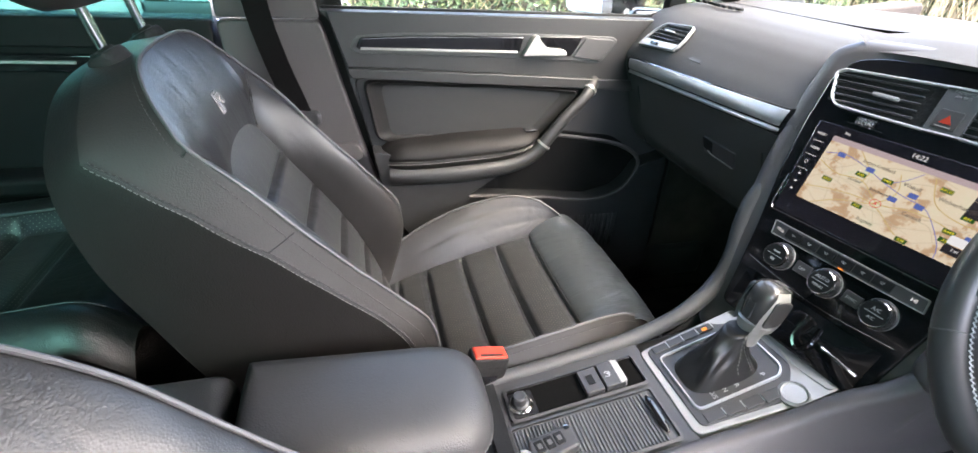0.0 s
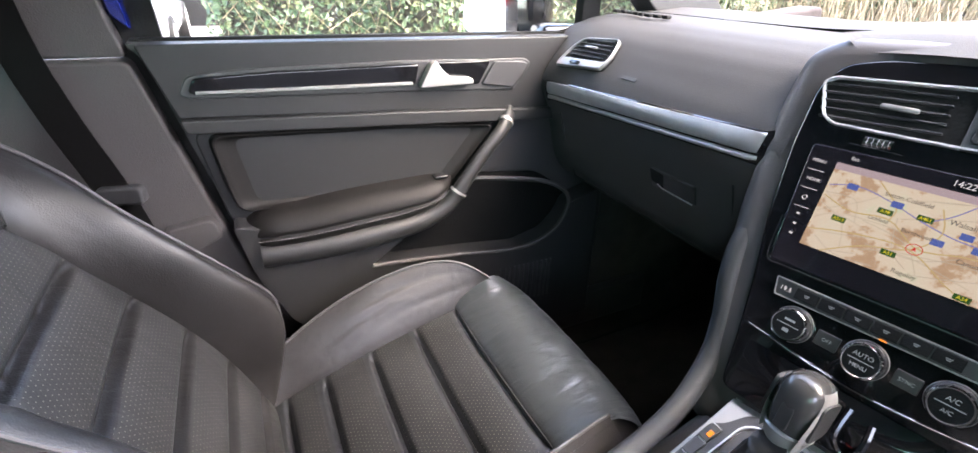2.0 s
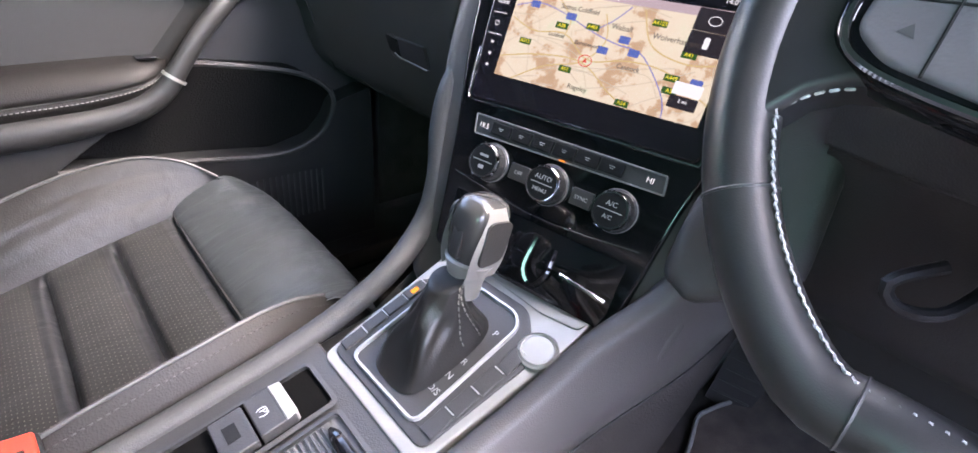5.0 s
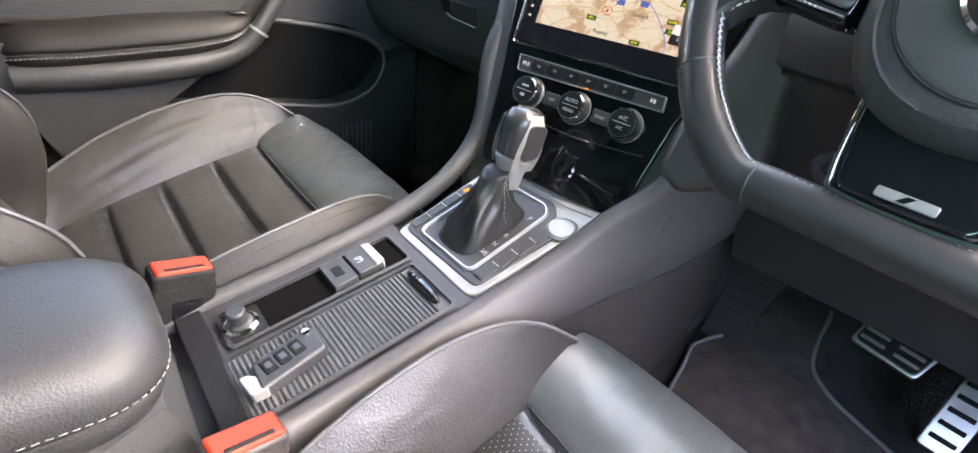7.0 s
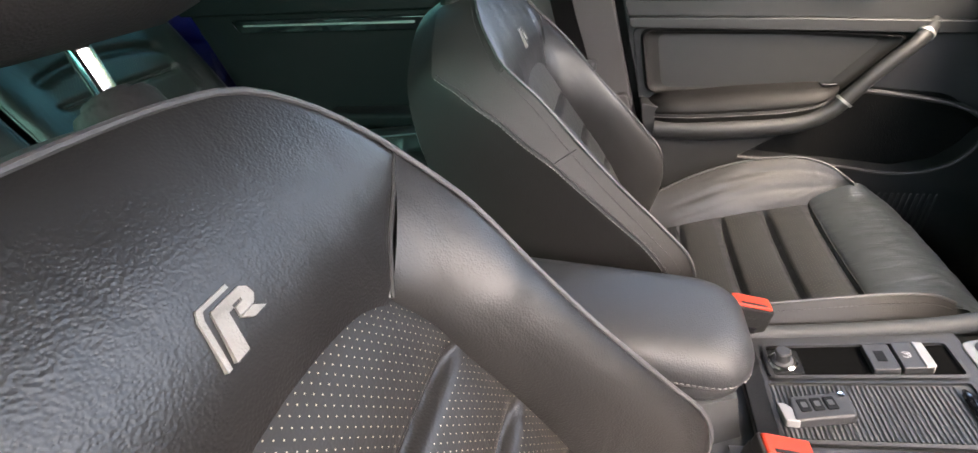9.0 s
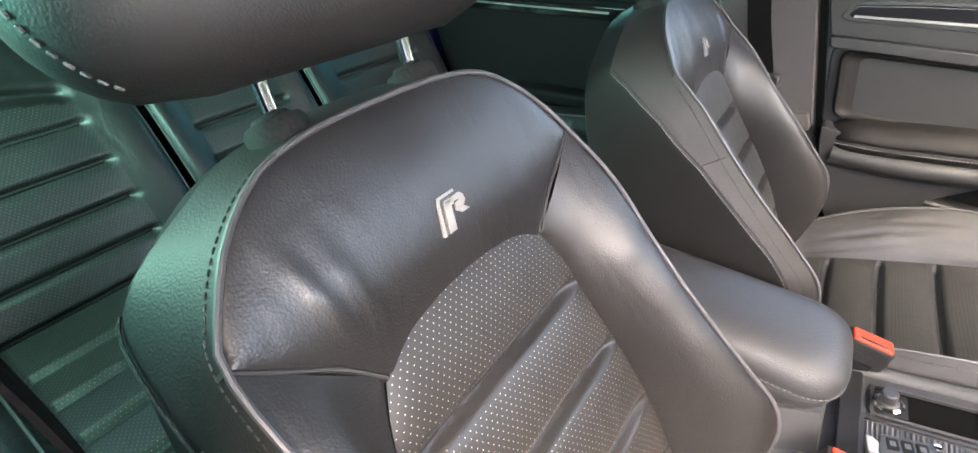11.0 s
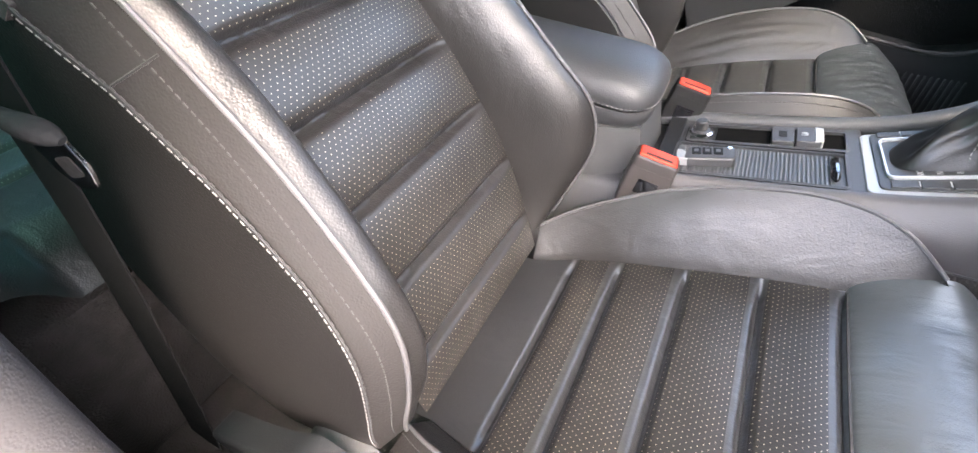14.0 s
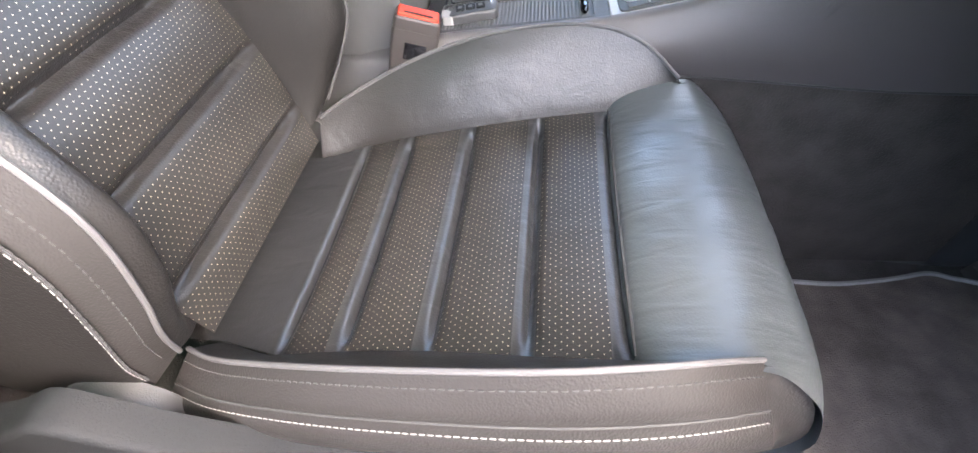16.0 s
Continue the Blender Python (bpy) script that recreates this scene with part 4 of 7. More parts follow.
def spart(n, g, mat, parent=stack, lab="", **k):
    return part(n, moved(g, S0), mat, parent, lab, **k)


surround = [(-0.188, 0.20), (-0.184, 0.285), (-0.15, 0.306), (0.0, 0.315), (0.16, 0.315), (0.19, 0.28), (0.185, 0.10), (0.165, 0.0), (0.150, -0.10), (0.14, -0.16), (-0.13, -0.16), (-0.142, -0.10), (-0.160, 0.0), (-0.180, 0.10)]
spart("surround", prism(round_poly(surround, 0.03, 6), -0.002, 0.022, None, 5, base=-0.16), M_CONSOLE, lab="soft grained surround", smooth=60)
fascia = [(-0.152, 0.245), (-0.137, 0.272), (-0.10, 0.282), (0.05, 0.291), (0.146, 0.291), (0.158, 0.27), (0.150, 0.2), (0.135, 0.10), (0.118, 0.02), (0.110, -0.05), (0.104, -0.10), (-0.103, -0.10), (-0.110, -0.05), (-0.122, 0.02), (-0.140, 0.10), (-0.150, 0.18)]
spart("fascia", prism(round_poly(fascia, 0.012), 0.003, 0.003, base=-0.03), M_GLOSS, lab="gloss black fascia", smooth=50)
spart("dash_shoulder", prism(round_poly([(0.147, 0.150), (0.166, 0.166), (0.202, 0.160), (0.216, 0.0), (0.150, -0.045), (0.122, -0.030), (0.123, 0.030), (0.139, 0.100)], 0.016), 0.016, 0.012, base=-0.08, seg=4), M_CONSOLE, lab="grained shoulder beside the screen", smooth=60)
vent_line = round_poly([(-0.148, 0.250), (-0.138, 0.258), (-0.02, 0.266), (0.018, 0.268), (0.138, 0.277), (0.146, 0.270), (0.138, 0.222), (0.124, 0.213), (0.018, 0.2125), (-0.018, 0.2105), (-0.122, 0.2085), (-0.134, 0.216)], 0.006)
vents = spart("vent_bowl", prism(vent_line, 0.0042, 0, base=0.0), M_RUBBER, lab="twin slatted centre vents in one silver frame")
spart("vent_frame", ring(vent_line, 0.0030, 0.0105), M_FRAME, vents)
for k in range(5):
    u = 0.2195 + 0.0085 * k
    spart("slat", box((-0.0735 - 0.0012 * k, u + 0.003, 0.0045), (0.104 + 0.0018 * k, 0.0022, 0.007), 0.0007, 1, Matrix.Rotation(radians(3), 4, "Z")), M_HARD, vents)
    spart("slat", box((0.0735 + 0.001 * k, u - 0.0005, 0.0045), (0.104 + 0.002 * k, 0.0022, 0.007), 0.0007, 1, Matrix.Rotation(radians(2), 4, "Z")), M_HARD, vents)
spart("vent_tab", box((-0.072, 0.2355, 0.010), (0.032, 0.005, 0.006), 0.002, 2), M_SILVER, vents)
spart("vent_tab", box((0.078, 0.2435, 0.010), (0.032, 0.005, 0.006), 0.002, 2), M_SILVER, vents)
haz = spart("hazard_panel", prism(round_poly([(-0.020, 0.266), (0.018, 0.268), (0.021, 0.2125), (-0.017, 0.2105)], 0.001), 0.009, 0.001, base=0.0), M_SHUTTER, vents)
spart("hazard_button", prism(rounded(-0.012, 0.2175, 0.0125, 0.240, 0.002), 0.011, 0.001, base=0.008), M_HARD, haz)
spart("hazard_triangle", prism([(-0.006, 0.224), (0.007, 0.224), (0.0005, 0.234)], 0.0116, 0, base=0.0105), M_RED, haz)
spart("button_line", box((0.0005, 0.2205, 0.0112), (0.016, 0.0008, 0.0006)), M_WHITE, haz)
spart("airbag_lettering", join(lettering("PASSENGER", 0.0042, Matrix.Translation((0.0, 0.2605, 0.009))), lettering("AIR BAG", 0.0042, Matrix.Translation((0.0, 0.2555, 0.009)))), M_SILVER, haz)
for r0, r1, u in ((-0.097, -0.055, 0.2005), (0.055, 0.094, 0.206)):
    w = spart("vent_wheel", tube([((r0 + r1) / 2 - 0.012, u, 0.001), ((r0 + r1) / 2 + 0.012, u + 0.001, 0.001)], 0.006, 12), M_CHROME, vents, "ribbed chrome roller")
    for k in range(5):
        spart("rib", box(((r0 + r1) / 2 - 0.009 + 0.0045 * k, u + 0.0005, 0.0055), (0.0012, 0.008, 0.0035), 0.0003, 1), M_GLOSS, w)
    spart("roller_slot", box(((r0 + r1) / 2, u - 0.0055, 0.003), (r1 - r0 + 0.004, 0.001, 0.0016), 0.0003, 1), M_CHROME, w)

# screen
glass_line = round_poly([(-0.1295, 0.1865), (0.114, 0.1935), (0.1175, 0.13), (0.1145, 0.0605), (-0.1165, 0.0555), (-0.1235, 0.12)], 0.006)
M_SCREEN = material("dark screen glass", (0.008, 0.007, 0.010), 0.10, 0, 0, 0, 0.05, 9, coat=0.5)
screen = spart("touch_screen", prism(glass_line, 0.006, 0.0015, base=0.0), M_SCREEN, lab="large navigation touch screen showing a lit road map")
spart("screen_lip", tube(spline([(-0.124, 0.105, 0.005), (-0.1215, 0.07, 0.0055), (-0.1165, 0.0545, 0.006), (-0.10, 0.0545, 0.006), (0.0, 0.0572, 0.006), (0.105, 0.0592, 0.006), (0.1165, 0.061, 0.006), (0.119, 0.075, 0.0055), (0.119, 0.10, 0.005)], 70), 0.0012, 6), M_CHROME, screen)


def lit(name, color, k=1.0):
    return glowing(name, color, k)


def map_colours():
    m = glowing("lit map", (0.8, 0.7, 0.5), 1.0)
    t, bsdf = m.node_tree, m.node_tree.nodes["Principled BSDF"]
    co = t.nodes.new("ShaderNodeTexCoord").outputs["Object"]
    n = t.nodes.new("ShaderNodeTexNoise")
    n.inputs["Scale"].default_value, n.inputs["Detail"].default_value, n.inputs["Roughness"].default_value = 27, 7, 0.66
    t.links.new(co, n.inputs["Vector"])
    ramp = t.nodes.new("ShaderNodeValToRGB")
    e = ramp.color_ramp.elements
    e[0].position, e[0].color = 0.30, (0.62, 0.72, 0.48, 1)
    e[1].position, e[1].color = 0.40, (0.80, 0.72, 0.54, 1)
    for pos, col in ((0.525, (0.80, 0.68, 0.51, 1)), (0.555, (0.58, 0.40, 0.25, 1)), (0.75, (0.47, 0.31, 0.19, 1))):
        x = e.new(pos)
        x.color = col
    t.links.new(n.outputs["Fac"], ramp.inputs[0])
    t.links.new(ramp.outputs[0], bsdf.inputs["Emission Color"])
    bsdf.inputs["Emission Strength"].default_value = SCREEN_GLOW
    return m


SCREEN_GLOW = 0.025
M_MAP = map_colours()
L_ROAD = lit("lit road line", (0.62, 0.47, 0.22), SCREEN_GLOW)
L_ROAD2 = lit("lit pale road line", (0.60, 0.52, 0.40), SCREEN_GLOW)
L_MOTOR = lit("lit motorway line", (0.26, 0.25, 0.52), SCREEN_GLOW)
L_BADGE = lit("lit green road badge", (0.03, 0.09, 0.015), SCREEN_GLOW)
L_YELLOW = lit("lit yellow letters", (0.9, 0.75, 0.05), SCREEN_GLOW)
L_BLUE = lit("lit blue badge", (0.10, 0.15, 0.45), SCREEN_GLOW)
L_WHITE = lit("lit white letters", (0.9, 0.9, 0.92), SCREEN_GLOW)
L_TEXT = lit("lit grey letters", (0.10, 0.08, 0.07), SCREEN_GLOW)
L_SKY = lit("lit pale horizon", (0.50, 0.40, 0.42), SCREEN_GLOW)
L_DARK = lit("dark map button", (0.02, 0.015, 0.02), SCREEN_GLOW)
L_RED = lit("lit red ring", (0.7, 0.03, 0.02), SCREEN_GLOW)
L_AMBER = lit("amber lamp", (0.9, 0.25, 0.02), 0.055)
X0, X1, Y0, Y1 = -0.0965, 0.1035, 0.0830, 0.1735
spart("map", prism([(X0, Y0), (X1, Y0 + 0.0045), (X1 - 0.002, Y1 + 0.0035), (X0 - 0.003, Y1)], 0.0064, 0, base=0.005), M_MAP, screen, "lit map")
spart("map_horizon", prism([(X0 - 0.003, Y1 - 0.007), (X1 - 0.002, Y1 - 0.0035), (X1 - 0.002, Y1 + 0.0035), (X0 - 0.003, Y1)], 0.0066, 0, base=0.006), L_SKY, screen)
rng = random.Random(4)


def road(points, r):
    return tube([(x, y, 0.0066) for x, y in [(p.x, p.y) for p in spline([(a, b, 0) for a, b in points], 26)]], r, 4, flat=0.15)


def mx(a, b):
    return X0 + (X1 - X0) * a, Y0 + (Y1 - Y0) * b + 0.004 * a


minor = []
for k in range(26):
    a, b = rng.random(), rng.random()
    c, d = min(1, max(0, a + rng.uniform(-0.5, 0.5))), min(0.9, max(0, b + rng.uniform(-0.5, 0.5)))
    mid = (min(0.97, max(0.03, (a + c) / 2 + rng.uniform(-0.06, 0.06))), min(0.92, max(0.02, (b + d) / 2 + rng.uniform(-0.1, 0.1))))
    minor.append(road([mx(a, b * 0.9), mx(*mid), mx(c, d)], 0.00035))
for g in minor:
    spart("minor_road", g, L_ROAD2, screen)
for q in (
    [(0.0, 0.62), (0.14, 0.52), (0.3, 0.55), (0.45, 0.35), (0.62, 0.42), (0.8, 0.40), (1.0, 0.2)], [(0.1, 0.0), (0.25, 0.2), (0.42, 0.32), (0.5, 0.55), (0.46, 0.8)],
    [(0.0, 0.2), (0.2, 0.3), (0.42, 0.32), (0.6, 0.1), (0.7, 0.0)], [(0.62, 0.9), (0.7, 0.6), (0.86, 0.5), (1.0, 0.55)], [(0.2, 0.9), (0.3, 0.7), (0.3, 0.55)]):
    spart("main_road", road([mx(*p) for p in q], 0.0006), L_ROAD, screen)
for q in ([(0.0, 0.74), (0.12, 0.80), (0.26, 0.74), (0.42, 0.62), (0.55, 0.55), (0.66, 0.52), (0.75, 0.36), (0.83, 0.15), (0.85, 0.0)], [(0.42, 0.62), (0.5, 0.75), (0.56, 0.9)]):
    spart("motorway", road([mx(*p) for p in q], 0.0005), L_MOTOR, screen)
words = [("Sutton Coldfield", 0.33, 0.80, 0.0058), ("Walsall", 0.55, 0.70, 0.0066), ("Wolverhampton", 0.80, 0.68, 0.0066), ("Cannock", 0.64, 0.36, 0.0058), ("Burntwood", 0.42, 0.49, 0.0052), ("Lichfield", 0.26, 0.52, 0.0050), ("Rugeley", 0.45, 0.07, 0.0062)]
for t, a, b, s in words:
    spart("place_name", lettering(t, s, Matrix.Translation((*mx(a, b), 0.0066))), L_TEXT, screen)
codes = [("A513", 0.11, 0.40), ("A51", 0.36, 0.22), ("A34", 0.67, 0.04), ("A38", 0.27, 0.62), ("A461", 0.42, 0.66), ("A4123", 0.70, 0.80), ("A41", 0.86, 0.58), ("A449", 0.83, 0.36), ("A5", 0.84, 0.25)]
for t, a, b in codes:
    bx, by = mx(a, b)
    badge = spart("road_badge", prism(rounded(bx - 0.0062, by - 0.0027, bx + 0.0062, by + 0.0027, 0.0005), 0.0070, 0, base=0.0065), L_BADGE, screen)
    spart("road_number", lettering(t, 0.0046, Matrix.Translation((bx, by, 0.0070))), L_YELLOW, badge)
for a, b in ((0.10, 0.78), (0.30, 0.72), (0.50, 0.47), (0.64, 0.50), (0.58, 0.60), (0.93, 0.36)):
    bx, by = mx(a, b)
    spart("junction_badge", prism(rounded(bx - 0.0048, by - 0.003, bx + 0.0048, by + 0.003, 0.0008), 0.0070, 0, base=0.0065), L_BLUE, screen)
cx, cy = mx(0.44, 0.34)
spart("position_ring", tube([(cx + 0.0062 * math.cos(q), cy + 0.0048 * math.sin(q), 0.0070) for q in np.linspace(0, 2 * math.pi, 28, endpoint=False)], 0.0004, 5, True), L_RED, screen)
spart("position_arrow", prism([(cx - 0.002, cy - 0.002), (cx, cy - 0.001), (cx + 0.002, cy - 0.002), (cx, cy + 0.0026)], 0.0072, 0, base=0.0066), L_RED, screen)
for (a0, b0, a1, b1), mt in (((0.83, 0.80, 0.975, 0.985), L_DARK), ((0.83, 0.60, 0.975, 0.79), L_DARK), ((0.85, 0.24, 0.965, 0.345), L_WHITE), ((0.85, 0.12, 0.965, 0.225), L_DARK)):
    (p, q), (r, s) = mx(a0, b0), mx(a1, b1)
    spart("map_button", prism(rounded(p, q, r, s, 0.001), 0.0072, 0, base=0.0065), mt, screen)
p, q = mx(0.905, 0.70)
spart("car_symbol", prism(rounded(p - 0.0022, q - 0.0045, p + 0.0022, q + 0.0045, 0.0012), 0.0075, 0, base=0.0071), L_WHITE, screen)
p, q = mx(0.905, 0.89)
spart("compass_symbol", tube([(p + 0.005 * math.cos(w), q + 0.0035 * math.sin(w), 0.0074) for w in np.linspace(0, 2 * math.pi, 20, endpoint=False)], 0.0003, 4, True), L_WHITE, screen)
spart("scale_text", lettering("2 mi", 0.0042, Matrix.Translation((*mx(0.907, 0.185), 0.0073))), L_WHITE, screen)
spart("clock_text", lettering("14:22", 0.0078, Matrix.Translation((0.0, 0.182, 0.0062))), L_WHITE, screen)
spart("status_text", join(lettering("Eco", 0.0048, Matrix.Translation((-0.086, 0.1805, 0.0062))), lettering("14.0°C", 0.0055, Matrix.Translation((0.093, 0.1835, 0.0062)))), L_WHITE, screen)
for t, u in (("MENU", 0.170), ("HOME", 0.150)):
    spart("key_text", lettering(t, 0.0048, Matrix.Translation((-0.1155 + 0.003 * (0.17 - u) / 0.02, u, 0.0062))), L_WHITE, screen)
for k, u in enumerate((0.160, 0.140, 0.1195)):
    spart("key_line", box((-0.1145 + 0.0018 * k, u, 0.0062), (0.016, 0.0006, 0.0004)), L_WHITE, screen)
spart("power_symbol", tube([(-0.1125 + 0.0022 * math.cos(w), 0.130 + 0.0022 * math.sin(w), 0.0062) for w in np.linspace(0, 2 * math.pi, 16, endpoint=False)], 0.0003, 4, True), L_WHITE, screen)
spart("volume_marks", join(*[box((-0.1108 + 0.0012 * k, 0.112 - 0.011 * k, 0.0062), (0.003, 0.0022, 0.0004)) for k in range(3)]), L_WHITE, screen)

# climate panel
bar = round_poly([(-0.1005, 0.0425), (0.098, 0.0455), (0.101, 0.0285), (-0.096, 0.0225)], 0.002)
climate = spart("climate_panel", prism(bar, 0.006, 0.001, base=0.0), M_HARD, lab="row of climate keys in a silver frame")
spart("panel_frame", ring(bar, 0.0016, 0.0072), M_SILVER, climate)
for k in range(6):
    r = -0.066 + 0.0235 * k
    kk = spart("key", prism(rounded(r - 0.0112, 0.0275 + 0.0006 * k, r + 0.0112, 0.0395 + 0.0006 * k, 0.001), 0.0078, 0.0008, base=0.005), M_GREY_PLASTIC, climate)
    spart("key_symbol", join(box((r, 0.0345 + 0.0006 * k, 0.0079), (0.0052, 0.0007, 0.0004)), box((r, 0.0328 + 0.0006 * k, 0.0079), (0.0034, 0.0007, 0.0004))), M_WHITE, kk)
spart("temperature_text", lettering("19.5", 0.0070, Matrix.Translation((-0.087, 0.0325, 0.0064))), L_WHITE, climate)
spart("temperature_text", lettering("HI", 0.0070, Matrix.Translation((0.086, 0.0370, 0.0064))), L_WHITE, climate)
spart("amber_lamp", box((0.006, 0.0268, 0.0080), (0.006, 0.0012, 0.0006)), L_AMBER, climate)
for r, u, a, b in ((-0.066, 0.001, "", ""), (0.001, 0.002, "AUTO", "MENU"), (0.068, 0.003, "A/C", "A/C")):
    at = Matrix.Translation((r, u, 0.0))
    dial = spart("climate_dial", lathe([(0.0190, 0.002), (0.0190, 0.006), (0.0175, 0.0075), (0.0165, 0.019), (0.0155, 0.0205), (0.0135, 0.0208)], 40, at), M_HARD, lab="ribbed dial with chrome ring")
    spart("dial_ring", lathe([(0.0168, 0.017), (0.0171, 0.0195), (0.0160, 0.0214), (0.0146, 0.0214), (0.0142, 0.0206)], 40, at), M_CHROME, dial)
    spart("dial_base_ring", lathe([(0.0192, 0.002), (0.0196, 0.0045), (0.0186, 0.006), (0.0178, 0.006)], 40, at), M_SILVER, dial)
    spart("dial_face", lathe([(0.0144, 0.0200), (0.0144, 0.0208), (0.012, 0.0211), (0.0002, 0.0211)], 32, at), M_GREY_PLASTIC, dial)
    spart("dial_line", box((r, u, 0.0214), (0.022, 0.0007, 0.0004)), M_WHITE, dial)
    if a:
        spart("dial_text", join(lettering(a, 0.0062, at @ Matrix.Translation((0, 0.0055, 0.0211))), lettering(b, 0.0052, at @ Matrix.Translation((0, -0.0058, 0.0211)))), M_WHITE, dial)
    else:
        spart("dial_symbol", join(box((r, u + 0.0055, 0.0213), (0.010, 0.0022, 0.0004)), box((r, u - 0.0058, 0.0213), (0.006, 0.0035, 0.0004))), M_WHITE, dial)
    for k in range(30):
        q = 2 * math.pi * k / 30
        spart("knurl", moved(box((0.0171, 0, 0.012), (0.0012, 0.0014, 0.009)), at @ Matrix.Rotation(q, 4, "Z")), M_HARD, dial) if k % 3 == 0 else None
for r, t in ((-0.0325, "OFF"), (0.0355, "SYNC")):
    key = spart("key", prism(rounded(r - 0.0105, -0.006, r + 0.0105, 0.0095, 0.001), 0.0062, 0.001, base=0.0), M_HARD)
    spart("key_text", lettering(t, 0.0052, Matrix.Translation((r, 0.0015, 0.0062))), M_WHITE, key)
# lower lip, drawer and its grip
spart("lower_lip", tube(spline([(-0.105, -0.020, 0.003), (0, -0.030, 0.006), (0.100, -0.022, 0.003)], 30), 0.0010, 6), M_CHROME)
drawer = spart("drawer_front", grid(lambda a, b: (-0.095 + 0.19 * a, -0.036 - 0.062 * b, 0.004 + 0.010 * math.sin(math.pi * a) * math.sin(math.pi * (0.1 + 0.8 * b))), 24, 12), M_GLOSS, lab="gloss black drawer front", smooth=60)
spart("drawer_grip", tube(spline([(0.012, -0.045, 0.012), (0.012, -0.075, 0.018), (0.024, -0.088, 0.016), (0.034, -0.075, 0.016), (0.032, -0.05, 0.010)], 24), 0.0035, 8), M_GLOSS, drawer)
spart("drawer_edge", tube([(0.045, -0.068, 0.012), (0.09, -0.074, 0.007)], 0.0016, 6), M_CHROME, drawer)

# ---- centre console ----
console = thing("console_tunnel", "dark centre console with gear selector, tray and armrest", "centre console", (0.5, 0, 0.10))
CL = Matrix.Translation((-0.5, 0, -0.10))


def cpart(n, g, mat, parent=console, lab="", **k):
    return part(n, moved(g, CL), mat, parent, lab, **k)


def top_z(x):
    return 0.413 + 0.18 * (x - 0.45) if x < 0.655 else 0.45 + 0.33 * (x - 0.655)


sections = []
for x, half, top, foot in ((-0.35, 0.10, 0.36, 0.11), (0.10, 0.095, 0.36, 0.11), (0.36, 0.095, 0.385, 0.12), (0.45, 0.098, 0.398, 0.125), (0.60, 0.102, 0.425, 0.13), (0.66, 0.104, 0.436, 0.132), (0.74, 0.100, 0.455, 0.10), (0.82, 0.104, 0.475, 0.10), (0.90, 0.108, 0.49, 0.10), (1.0, 0.115, 0.50, 0.10), (1.25, 0.120, 0.50, 0.10), (1.65, 0.120, 0.50, 0.10)):
    k = 0.012
    sections.append([(x, -foot, FLOOR - 0.01), (x, -half - 0.008, 0.5 * (FLOOR + top)), (x, -half, top - k), (x, -half + k, top), (x, 0, top), (x, half - k, top), (x, half, top - k), (x, half + 0.008, 0.5 * (FLOOR + top)), (x, foot, FLOOR - 0.01)])
cpart("console_body", loft(sections), M_HARD, lab="grained plastic body", smooth=50)
